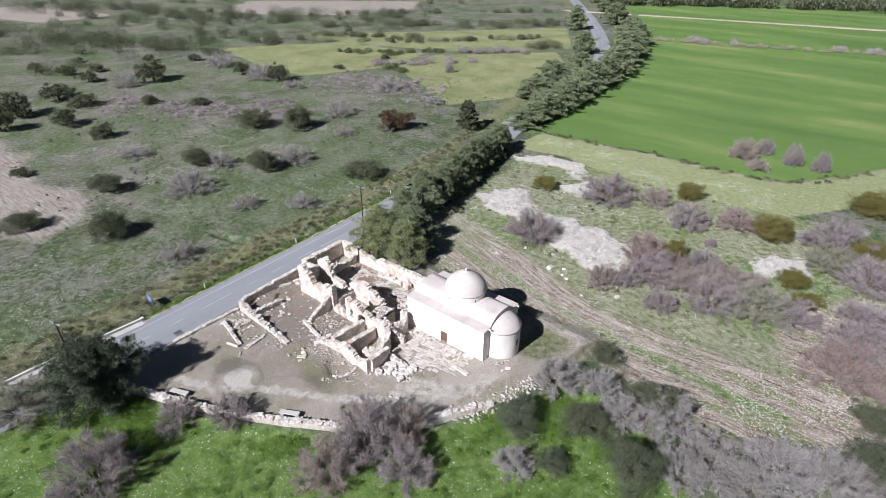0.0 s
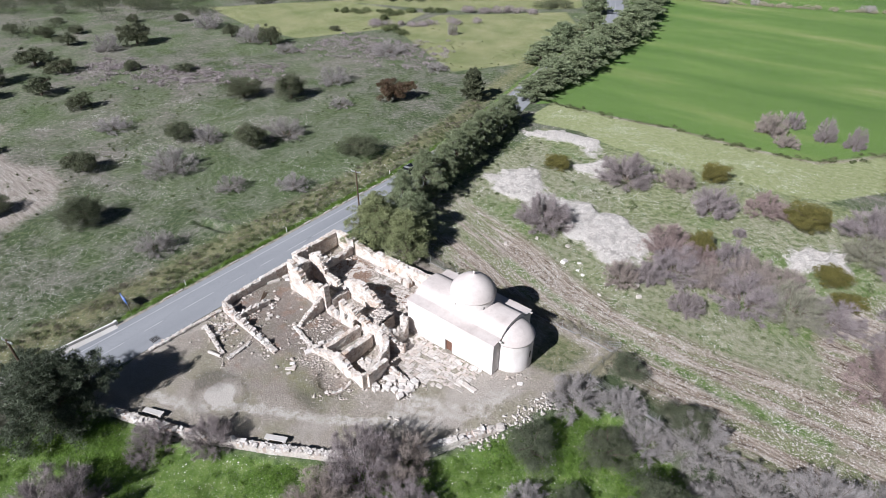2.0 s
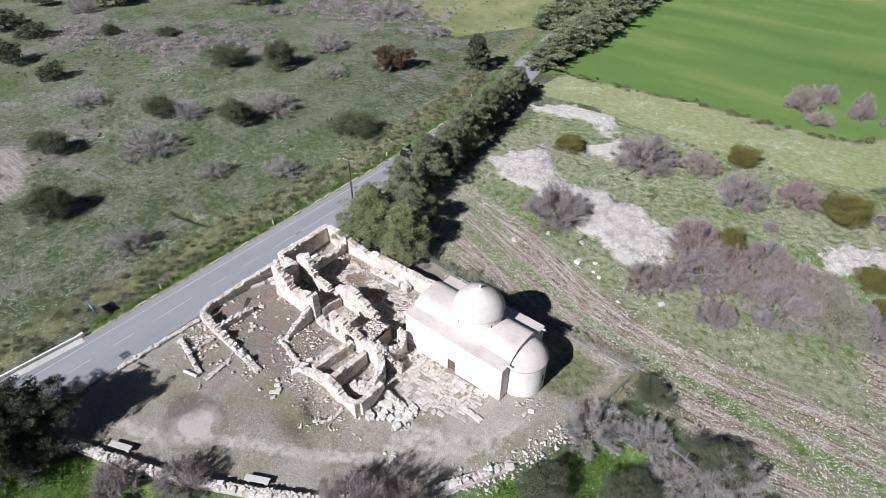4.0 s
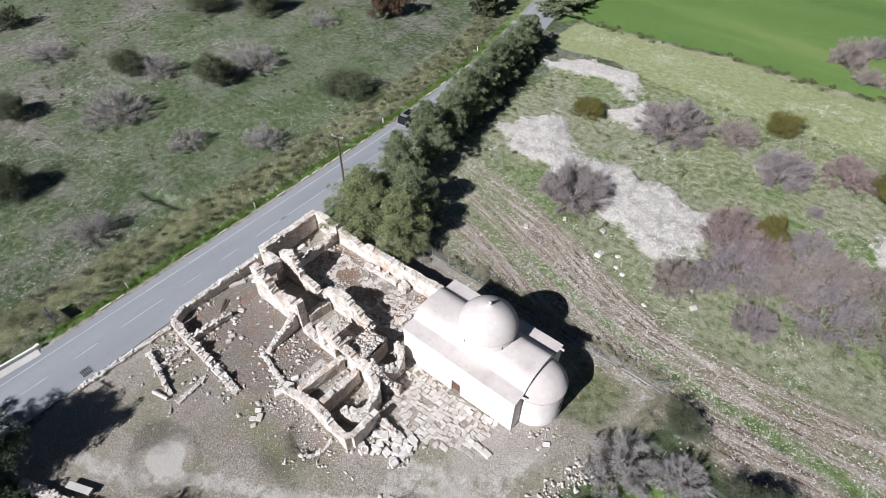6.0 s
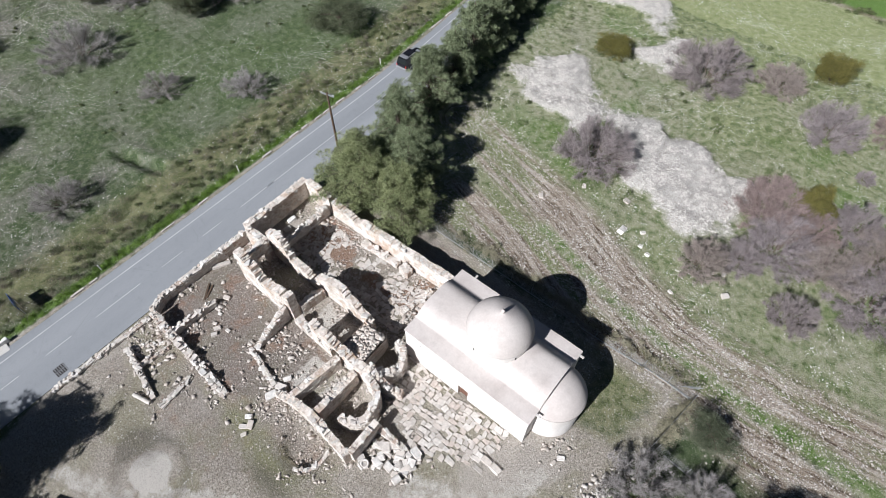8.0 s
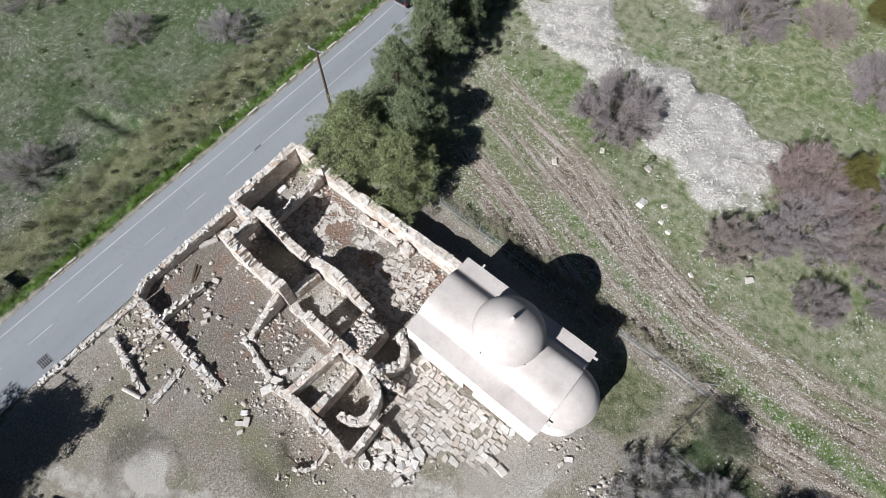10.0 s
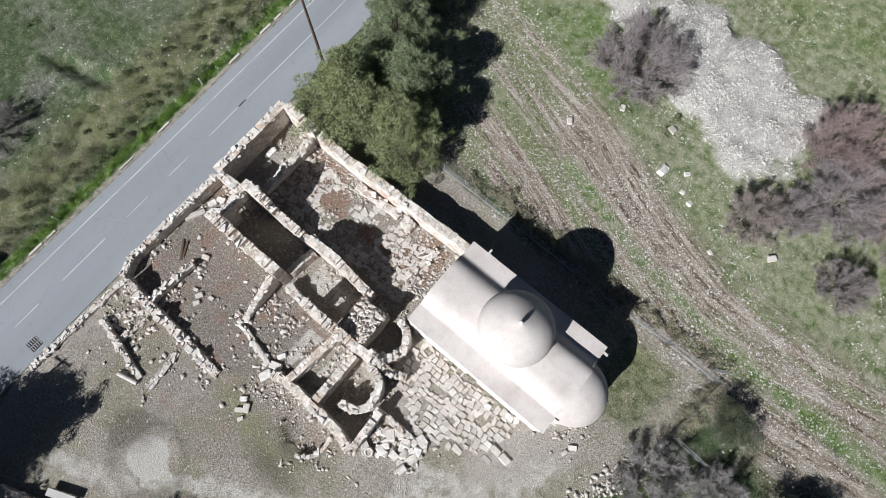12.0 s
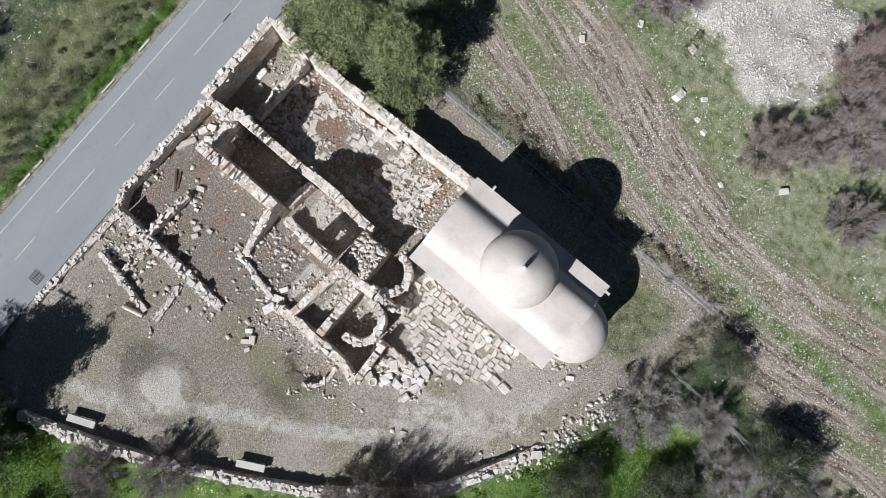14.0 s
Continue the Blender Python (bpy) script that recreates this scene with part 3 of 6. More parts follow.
def build_ground():
    xs, ys = spaced(-66, 60, 0.6, 2600), spaced(-44, 92, 0.6, 2600)
    X, Y = np.meshgrid(xs, ys)
    x, y = X.ravel(), Y.ravel()
    verts = np.stack([x, y, land(x, y)], 1)
    nx, ny = len(xs), len(ys)
    i = (np.arange(ny - 1)[:, None] * nx + np.arange(nx - 1)[None, :]).ravel()
    me = quick_mesh("ground", verts, np.stack([i, i + 1, i + 1 + nx, i + nx], 1), M_GROUND, True)
    zero = np.zeros(len(x))
    comp = in_patch(x, y, COMPOUND, 0.9)
    lush = in_patch(x, y, LUSH, 1.0)
    edge = x - west_of_road(y)
    verge = np.exp(-((edge + 5.0) / 1.0) ** 2) * 0.75
    patches = 0.64 * smooth(fbm(x * 0.09, y * 0.09, 21), 0.48, 0.64) * smooth(y, 22, 32) * (x > -22) * (1 - smooth(y, 60, 70))
    lush = np.maximum(np.maximum(lush, verge), patches)
    strip = np.exp(-(near_line(x, y, [(2, 20.8), (10.8, 17.8), (18.9, 15.9), (27, 15.0), (36, 14.7), (46, 14.2)]) / 1.3) ** 2)
    lush = np.maximum(lush, 0.75 * strip)
    court_green = in_patch(x, y, [(14, 3), (20, 4), (21.5, 12), (8, 12.3), (2, 12.3), (14, 10)], 1.5)
    comp = comp * (1 - 0.6 * court_green)
    shoulder = np.clip(1.15 - np.abs(edge + 3.9) / 0.8, 0, 1) * 0.7
    a = np.stack([np.maximum(comp, shoulder), lush, heap_mask(x, y, 2.2), zero + 1], 1)
    meadow = zero.copy()
    for m in MEADOWS:
        meadow = np.maximum(meadow, in_patch(x, y, m, 3))
    b = np.stack([in_patch(x, y, CROP, 1.2), np.maximum(in_patch(x, y, PALE, 1.6), 0.52 * in_patch(x, y, [(-20, 14), (24, 13), (60, 8), (75, 70), (40, 74), (-22, 73)], 3)), np.maximum(np.maximum(0.9 * in_patch(x + 14 * (fbm(x * 0.06, y * 0.06, 91) - 0.5), y + 14 * (fbm(x * 0.06, y * 0.06, 93) - 0.5), PLOUGH, 5), in_patch(x, y, TAN_FIELD, 4)), in_patch(x, y, FAR_PLOUGH, 4)), zero + 1], 1)
    field_rim = 0.62 * np.exp(-(near_line(x, y, CROP[1:8]) / 1.2) ** 2)
    c = np.stack([np.maximum(track_mask(x, y) * 1.05 * (1 - 0.62 * strip), field_rim), np.clip(near_line(x, y, TRACKS[0]) / 40, 0, 1), meadow, zero + 1], 1)
    clay = np.clip(1.35 - np.hypot((x + 9.9) / 2.2, (y + 21.3) / 1.9), 0, 1)
    clay = np.maximum(clay, 0.52 * np.clip(1.3 - near_line(x, y, [(-16, -26), (-11, -24.5), (-5, -20), (2, -16.5), (8, -12.5), (12, -8)]) / 1.7, 0, 1))
    court = in_patch(x, y, COURT, 0.5)
    clay = np.maximum(clay, 0.38 * court)
    clay = np.maximum(clay, 0.5 * in_patch(x, y, [(5, -15), (11, -13), (17, -6), (18, 1), (14, -0.5), (12, -5), (6, -7)], 1.5))
    rust = court * smooth(fbm(x * 0.33, y * 0.33, 52), 0.44, 0.56) * smooth(y, 2.5, 4.5)
    for room in ([(-10.2, -3.0), (-5.0, -3.5), (-5.0, -0.6), (-10.2, -0.4)], [(-7.6, -9.0), (-5.5, -9.2), (-4.9, -4.9), (-7.0, -4.9)], [(-4.2, -9.2), (-2.6, -9.2), (-2.6, -5.0), (-3.7, -5.0)]):
        clay = np.maximum(clay, 0.56 * in_patch(x, y, room, 0.4))
    weeds = 0.6 * in_patch(x, y, [(-14, -14), (-3, -17), (3, -17), (1, -13), (-8, -12)], 2.0)
    roadside = np.clip(1.2 - np.abs(edge + 9.0) / 5.0, 0, 1) * 0.68
    d = np.stack([np.maximum(in_patch(x, y, RED_SOIL, 0.7), np.maximum(court * 0.5, np.maximum(0.48 * in_patch(x, y, [(-23, -20), (-6, -20), (3, -15), (3, -9), (-22, -11)], 2.0), 0.56 * in_patch(x, y, [(-15, 9), (-1, 8.6), (-1, 12.5), (-13, 13)], 1.0)))), clay, np.maximum(np.maximum(weeds, roadside), 0.56 * court_green), zero + 1], 1)
    damp = 0.8 * np.exp(-(np.hypot((x + 12.6) / 2.6, (y + 20.6) / 1.6)) ** 2) + 0.55 * np.exp(-(np.abs(np.hypot((x + 9.9) / 2.6, (y + 21.3) / 2.2) - 1.25) / 0.3) ** 2)
    damp = np.maximum(damp, 0.75 * np.exp(-(np.hypot((x + 1.5) / 3.5, (y + 15.8) / 1.3)) ** 2))
    far_pasture = smooth(-x, 48, 85) * (1 - meadow)
    thin = in_patch(x, y, [(-20, 14), (24, 13), (60, 6), (80, 40), (60, 62), (-20, 66)], 3) * (0.42 + 0.45 * (fbm(x * 0.08, y * 0.08, 45) - 0.5))
    e = np.stack([damp, far_pasture, thin, rust], 1)
    for name, data in (("zone_e", e), ("zone_a", a), ("zone_b", b), ("zone_c", c), ("zone_d", d)):
        lay = me.color_attributes.new(name, "FLOAT_COLOR", "POINT")
        lay.data.foreach_set("color", data.astype(np.float32).ravel())
    tagged(new("ground", me), "stony pasture, green fields and pale bare soil", "ground", kind="structure")


build_ground()


def ribbon(pts, half_l, half_r, z0, z1, step=2.0):
    """A slab that follows a line in the plan."""
    P = []
    for (ax, ay), (bx, by) in zip(pts[:-1], pts[1:]):
        n = max(1, int(math.hypot(bx - ax, by - ay) / step))
        P += [(ax + (bx - ax) * k / n, ay + (by - ay) * k / n) for k in range(n)]
    P.append(pts[-1])
    P = np.array(P, float)
    for _ in range(6):
        P[1:-1] = 0.25 * P[:-2] + 0.5 * P[1:-1] + 0.25 * P[2:]
    T = np.gradient(P, axis=0)
    T /= np.linalg.norm(T, axis=1)[:, None]
    Nn = np.stack([-T[:, 1], T[:, 0]], 1)
    L, R = P + Nn * half_l, P - Nn * half_r
    s = Shape()
    rows = [[(l[0], l[1], z0), (l[0], l[1], z1), (r[0], r[1], z1), (r[0], r[1], z0)] for l, r in zip(L, R)]
    return s.sheet(rows)


def part_of_road(y0, y1, n=12):
    ys = [p[1] for p in ROAD]
    return [(float(np.interp(y, ys, [p[0] for p in ROAD])), float(y)) for y in np.linspace(y0, y1, n)]


def build_road():
    road = tagged(new("road", ribbon(ROAD, 3.6, 3.45, -0.35, 0.0).mesh("road", M_ASPHALT)), "worn grey asphalt country road with faded white lines", "road", kind="structure")
    # edge line along the west, broken centre line, edge line beside the far trees
    part("edge_line", ribbon([(x - 2.55, y) for x, y in ROAD[1:]], 0.06, 0.06, -0.01, 0.006), M_LINE, road, "thin white edge line")
    y = -70.0
    k = 0
    while y < 4:
        long = 2.6 if k % 3 else 5.0
        part("centre_dash", ribbon(part_of_road(y, y + long, 4), 0.045, 0.045, -0.01, 0.006, 0.8), M_LINE, road)
        y += long + 2.6
        k += 1
    part("centre_line", ribbon(part_of_road(6, 330, 60), 0.045, 0.045, -0.01, 0.006), M_LINE, road, "thin worn white centre line")
    drain = tagged(new("drain_cover"), "dark iron double drain cover set in the asphalt", "drain cover")
    for dx in (-0.45, 0.1):
        s = Shape().box(-24.2 + dx, -23.75 + dx, -21.6, -20.6, -0.05, 0.012)
        lid = part("drain_lid", s, M_DARK, drain)
        g = Shape()
        for k in range(5):
            g.box(-24.15 + dx, -23.8 + dx, -21.5 + k * 0.2, -21.42 + k * 0.2, 0.012, 0.025)
        part("grating", g, M_METAL, lid)


build_road()
M_TRACK = simple("dry_track_soil", (0.36, 0.31, 0.25), 0.95, 0.1, 0, 0.25, 0.4)
tagged(new("farm_track", ribbon([(-135, 313), (-99.5, 321.6), (38.8, 351.8), (220, 395)], 1.6, 1.6, -1.0, 0.4, 4.0).mesh("farm_track", M_TRACK)), "pale dirt track across the green field", "track", kind="structure")


# ---- masonry ----
rng = random.Random(11)


def old_plaster_material():
    """Lime plaster that has come off in patches and bares brown-grey rubble masonry."""
    n = Nodes("old_wall_plaster", 0.93, 0.15)
    lay = n.stretch(n.pos, 1, 1, 1.7)
    stones = n.ramp(n.cells(3.2, out="Color", vec=lay), (0.0, (0.36, 0.275, 0.22)), (0.5, (0.55, 0.47, 0.40)), (1.0, (0.70, 0.65, 0.59)))
    joint = n.ramp(n.cells(3.2, "DISTANCE_TO_EDGE", lay), (0.0, 0.8), (0.07, 0.0))
    stones = n.mix(joint, stones, (0.24, 0.18, 0.14))
    plaster = n.ramp(n.noise(0.7, 5, 0.65), (0.35, (0.62, 0.53, 0.455)), (0.6, (0.77, 0.72, 0.665)))
    bare_here = n.ramp(n.noise(0.9, 6, 0.7), (0.47, 0.0), (0.54, 0.95))
    c = n.mix(bare_here, plaster, stones)
    c = n.mix(n.ramp(n.noise(0.45, 4, 0.6), (0.52, 0.0), (0.68, 0.55)), c, (0.50, 0.34, 0.23))
    c = n.mix(n.ramp(n.noise(7, 6, 0.75), (0.34, 0.6), (0.48, 0.0)), c, (0.25, 0.20, 0.16))
    n.color(c)
    h = n.calc("ADD", n.calc("MULTIPLY", n.noise(9, 6, 0.7), 0.7), n.calc("MULTIPLY", n.calc("MULTIPLY", joint, bare_here), -1.2))
    n.bump(h, 0.7, 0.06)
    return n.m


M_OLDPLASTER = old_plaster_material()


def rough_block(seed, jitter=0.09, sink=0.0):
    """A roughly squared stone of unit size, corners knocked off."""
    r = random.Random(seed)
    bm = bmesh.new()
    bmesh.ops.create_cube(bm, size=1.0)
    bmesh.ops.bevel(bm, geom=bm.edges[:], offset=0.06 + 0.05 * r.random(), segments=1, affect="EDGES")
    for v in bm.verts:
        v.co += Vector((r.uniform(-1, 1), r.uniform(-1, 1), r.uniform(-1, 1))) * jitter * 0.6
    me = bpy.data.meshes.new("stone")
    bm.to_mesh(me)
    bm.free()
    return me


def stone_pool(mat, n, start, jitter=0.09):
    pool = []
    for i in range(n):
        me = rough_block(start + i, jitter)
        me.materials.append(mat)
        pool.append(me)
    return pool


POOL_WALL = stone_pool(M_STONE, 12, 100, 0.13)
POOL_PAVE = stone_pool(M_PAVE, 16, 200, 0.2)


def lay_stone(name, pool, parent, x, y, z, turn, sx, sy, sz, tilt=0.0, r=rng):
    ob = new(name, r.choice(pool))
    m = pose(x, y, z, r.uniform(-tilt, tilt), r.uniform(-tilt, tilt), turn) @ Matrix.Diagonal((sx, sy, sz, 1))
    if parent is not None:
        ob.parent = parent
    ob.matrix_basis = m
    return ob


class Line:
    """A line in the plan, walked by its length."""

    def __init__(self, pts, tops):
        self.p = np.array(pts, float)
        self.c = np.concatenate([[0], np.cumsum(np.linalg.norm(np.diff(self.p, axis=0), axis=1))])
        self.t = tops
        self.length = float(self.c[-1])

    def spot(self, s):
        x, y = np.interp(s, self.c, self.p[:, 0]), np.interp(s, self.c, self.p[:, 1])
        i = min(max(int(np.searchsorted(self.c, s) - 1), 0), len(self.p) - 2)
        d = self.p[i + 1] - self.p[i]
        d /= np.linalg.norm(d)
        return float(x), float(y), float(d[0]), float(d[1])

    def top(self, s):
        return float(np.interp(s, self.c, self.t))


WALL_LINES = []


def masonry(label, pts, tops, thick=0.7, course=0.22, ragged=0.22, hole=None, seed=1, floor=None, name="ruined_wall", mats=None, block=(0.16, 0.62), proud=1.09, loose=0.05, category="wall", kind="structure"):
    """A wall of rough courses on a mortar core, with a broken top of single stones."""
    r = random.Random(seed * 7 + 3)
    WALL_LINES.append(list(pts))
    ln = Line(pts, tops)
    stone_mat, core_mat, pool = mats or (M_WALL, M_CORE, POOL_WALL)
    base = floor if floor is not None else min(at(*p) for p in pts) - 0.1
    wall = tagged(new(name), label, category, kind=kind)
    brk = [r.choice((-1.3, -0.5, 0.2, 0.7, 1.0)) * r.uniform(0.6, 1.2) for _ in range(int(ln.length / 0.55) + 3)]

    def top(s):
        return ln.top(s) + ragged * float(np.interp(s / 0.55, range(len(brk)), brk))

    body, core = Shape(), Shape()
    s, step = 0.0, 0.4
    n = max(1, round(ln.length / step))
    for k in range(n):
        s0, s1 = ln.length * k / n, ln.length * (k + 1) / n
        x, y, dx, dy = ln.spot((s0 + s1) / 2)
        m = Matrix(((dx, -dy, 0, x), (dy, dx, 0, y), (0, 0, 1, 0), (0, 0, 0, 1)))
        tz = top((s0 + s1) / 2) - (0.02 if core_mat is M_OLDPLASTER else 0.12)
        spans = [(base - 0.3, tz)]
        if hole:
            z, spans, open_at = base - 0.3, [], None
            while z < tz:
                free = not hole((s0 + s1) / 2, z)
                if free and open_at is None:
                    open_at = z
                if not free and open_at is not None:
                    spans.append((open_at, z))
                    open_at = None
                z += 0.1
            if open_at is not None:
                spans.append((open_at, tz))
        for a, b in spans:
            if b - a > 0.05:
                h = (s1 - s0) / 2 + 0.02
                core.box(-h, h, -thick / 2 + 0.012, thick / 2 - 0.012, a, b, m)
    z, row = base, 0
    while z < max(tops) + ragged:
        hgt = course * r.uniform(0.55, 1.5)
        for side in (-1, 1):
            s = -r.uniform(0, 0.3)
            while s < ln.length:
                l = r.uniform(*block)
                a, b = max(s, 0), min(s + l, ln.length)
                mid = (a + b) / 2
                if b - a > 0.12 and z + hgt * 0.5 < top(mid) and not (hole and hole(mid, z + hgt / 2)):
                    x, y, dx, dy = ln.spot(mid)
                    w = thick / 2 * r.uniform(0.84, proud)
                    px, py = x - dy * side * (w / 2), y + dx * side * (w / 2)
                    if z + hgt * 1.55 > top(mid):
                        if r.random() < (0.4 if core_mat is M_OLDPLASTER else 0.7):
                            f = r.choice((0.5, 0.7, 0.9, 1.1, 1.35)) * r.uniform(0.85, 1.15)
                            lay_stone("stone", pool, wall, px + r.uniform(-0.05, 0.05), py + r.uniform(-0.05, 0.05), z + hgt / 2 - 0.02, math.degrees(math.atan2(dy, dx)) + r.gauss(0, 28), (b - a) * f, w * f, hgt * r.uniform(0.6, 1.5), 14, r)
                    else:
                        g = 0.012
                        m = Matrix(((dx, -dy, 0, px), (dy, dx, 0, py), (0, 0, 1, z + hgt / 2), (0, 0, 0, 1)))
                        hx, hy, hz = (b - a) / 2 - g, w / 2, hgt / 2 - g
                        v = [m @ Vector((i * hx + r.uniform(-loose, loose), j * hy + r.uniform(-loose, loose), k * hz + r.uniform(-loose, loose) * 0.6)) for i, j, k in ((-1, -1, -1), (1, -1, -1), (1, 1, -1), (-1, 1, -1), (-1, -1, 1), (1, -1, 1), (1, 1, 1), (-1, 1, 1))]
                        body.add(v, [(3, 2, 1, 0), (4, 5, 6, 7), (0, 1, 5, 4), (1, 2, 6, 5), (2, 3, 7, 6), (3, 0, 4, 7)])
                s += l
        z += hgt
        row += 1
    # small rubble bedded in the broken top
    for _ in range(int(ln.length * thick * 9)):
        s = r.uniform(0, ln.length)
        x, y, dx, dy = ln.spot(s)
        o, q = r.uniform(-0.46, 0.46) * thick, r.choice((0.05, 0.07, 0.09, 0.13))
        if hole and hole(s, top(s) - 0.1):
            continue
        a = r.uniform(0, 6.28)
        m = Matrix(((math.cos(a), -math.sin(a), 0, x - dy * o), (math.sin(a), math.cos(a), 0, y + dx * o), (0, 0, 1, top(s) - 0.12 + q * 0.4), (0, 0, 0, 1)))
        v = [m @ Vector((i * q * r.uniform(0.7, 1.5), j * q * r.uniform(0.6, 1.1), k * q * r.uniform(0.5, 1.1))) for i, j, k in ((-1, -1, -1), (1, -1, -1), (1, 1, -1), (-1, 1, -1), (-1, -1, 1), (1, -1, 1), (1, 1, 1), (-1, 1, 1))]
        body.add(v, [(3, 2, 1, 0), (4, 5, 6, 7), (0, 1, 5, 4), (1, 2, 6, 5), (2, 3, 7, 6), (3, 0, 4, 7)])
    if body.v:
        part("masonry", body, stone_mat, wall, kind="stuff")
    part("mortar_core", core, core_mat, wall)
    return wall


def arc(cx, cy, r, a0, a1, n=12):
    return [(cx + r * math.cos(radians(a0 + (a1 - a0) * k / n)), cy + r * math.sin(radians(a0 + (a1 - a0) * k / n))) for k in range(n + 1)]


# ---- the ruins ----
PLASTERED = (M_WALL, M_OLDPLASTER, POOL_WALL)


def build_ruins():
    pale = "pale ruined limestone wall with a broken top"
    masonry("tall ruined limestone wall along the road", [(-22.1, 8.4), (-22.0, -0.2)], [2.3, 2.5], 0.85, seed=1, proud=1.01, mats=PLASTERED, ragged=0.12)
    masonry("long ruined limestone wall with traces of plaster", [(-21.6, 8.4), (-17.7, 8.15)], [2.3, 2.5], 0.8, seed=2, proud=0.95, mats=PLASTERED)
    masonry("long ruined limestone wall with traces of plaster", [(-17.3, 8.1), (-13.5, 8.0), (-12.8, 7.95), (0.2, 8.0)], [2.3, 1.7, 2.3, 2.5], 0.8, seed=3, proud=0.95, mats=PLASTERED, ragged=0.12)
    masonry(pale, [(-18.1, 7.6), (-18.3, 1.2)], [1.6, 0.9], 0.65, seed=4)
    masonry(pale, [(-21.6, -0.25), (-18.9, -0.15)], [2.5, 2.3], 0.75, seed=5, proud=1.01, mats=PLASTERED, ragged=0.1)
    masonry("tall jagged limestone wall between two rooms", [(-18.6, 0.35), (-17.0, 0.3), (-16.2, 0.3), (-15.4, 0.25), (-13.4, 0.2), (-11.5, 0.2), (-11.2, 0.2), (-10.4, 0.25), (-7.8, 0.2), (-6.2, 0.0), (-5.2, -0.1), (-4.2, -0.15)], [3.7, 4.5, 3.9, 2.4, 1.5, 1.1, 2.5, 3.1, 3.2, 2.9, 2.3, 1.7], 0.75, seed=6, ragged=0.34, mats=PLASTERED, proud=1.04)
    masonry("tall ruined limestone wall ending in a pier", [(-18.5, -3.45), (-17.4, -3.5), (-16.4, -3.5), (-15.2, -3.55), (-14.2, -3.6), (-12.2, -3.6), (-11.0, -3.6)], [4.6, 4.8, 3.9, 2.5, 2.9, 3.5, 3.8], 0.9, seed=7, proud=1.02, mats=PLASTERED, ragged=0.3)
    masonry(pale, [(-18.5, -2.9), (-18.45, -0.2)], [3.3, 2.9], 0.7, seed=8, hole=lambda s, z: 0.9 < s < 1.9 and z < 1.7)
    masonry(pale, [(-11.1, -3.0), (-10.7, -0.3)], [1.7, 1.3], 0.6, seed=9)
    masonry("low sloping limestone wall", [(-11.7, -4.2), (-11.6, -8.5)], [2.3, 0.3], 0.55, seed=10, ragged=0.08)
    masonry("low limestone footing wall", [(-10.6, -4.0), (-7.9, -4.15)], [0.9, 1.1], 0.7, seed=12)
    def gate(s, z):
        d, e = s - 3.25, s - 1.3
        return (abs(d) < 1.0 and z < 1.25 + math.sqrt(max(0, 1 - d * d))) or (abs(e) < 0.36 and 0.9 < z < 2.0 + math.sqrt(max(0, 0.13 - e * e)))
    masonry("tall ruined limestone wall with an open arch", [(-7.8, -4.1), (-5.9, -4.2), (-4.4, -4.15), (-2.6, -4.2), (-0.6, -4.1)], [3.5, 3.6, 2.75, 2.5, 2.8], 0.8, seed=13, proud=1.02, mats=PLASTERED, ragged=0.25, hole=gate)
    masonry(pale, [(-0.4, -4.0), (1.2, -4.0), (2.4, -3.5)], [2.9, 1.8, 1.2], 0.6, seed=14)
    masonry("round limestone apse wall, broken open", arc(-0.95, -2.05, 1.75, 88, -92), [2.6, 2.7, 2.5, 2.6, 2.8, 2.4, 2.2, 2.3, 2.5, 2.2, 2.4, 2.7, 2.9], 0.6, seed=15, ragged=0.35, floor=-0.8)
    masonry("round limestone apse wall, broken open", arc(-0.35, -6.5, 1.9, 96, -98), [3.1, 3.0, 2.6, 2.2, 2.2, 2.0, 1.9, 1.9, 1.6, 1.3, 1.0, 0.9, 0.8], 0.6, seed=16, ragged=0.3, floor=-0.8)
    masonry("low straight limestone wall", [(-5.0, -9.7), (-4.2, -4.7)], [1.4, 1.7], 0.65, seed=17, ragged=0.08, mats=PLASTERED, proud=1.02)
    masonry("low straight limestone wall", [(-2.1, -9.4), (-2.1, -4.8)], [1.8, 1.35], 0.7, seed=18, ragged=0.08, mats=PLASTERED, proud=1.02)
    masonry("low broken limestone wall", [(-6.6, -10.2), (-4.9, -9.9), (-2.6, -9.9), (-1.6, -9.95), (0.6, -10.2), (1.7, -10.4), (2.5, -10.5)], [0.5, 1.0, 1.7, 1.6, 1.0, 1.5, 2.1], 0.7, seed=19, ragged=0.16, mats=PLASTERED, proud=1.03)
    masonry("low straight limestone wall", [(2.6, -10.2), (2.5, -6.9)], [2.2, 1.8], 0.6, seed=20, ragged=0.06, mats=PLASTERED, proud=1.02)
    masonry("low broken limestone wall", [(2.0, -7.0), (6.0, -6.9)], [0.9, 0.4], 0.5, seed=21)
    masonry("limestone boundary wall along the road", [(-22.3, -0.6), (-22.6, -5), (-22.9, -10.6), (-22.2, -12.2)], [1.6, 1.3, 1.0, 1.2], 0.6, seed=22, ragged=0.08)
    masonry("low limestone boundary wall along the road", [(-22.35, -12.8), (-22.75, -22.6)], [0.35, 0.3], 0.5, seed=23, ragged=0.05)
    masonry("low broken limestone wall", [(-21.8, -12.3), (-18.5, -12.6), (-15.0, -12.8), (-10.2, -13.2)], [1.3, 1.0, 0.5, 0.25], 0.75, seed=24)
    masonry("low straight limestone wall", [(-18.9, -12.1), (-18.5, -7.7)], [0.9, 0.75], 0.5, seed=25, ragged=0.06)
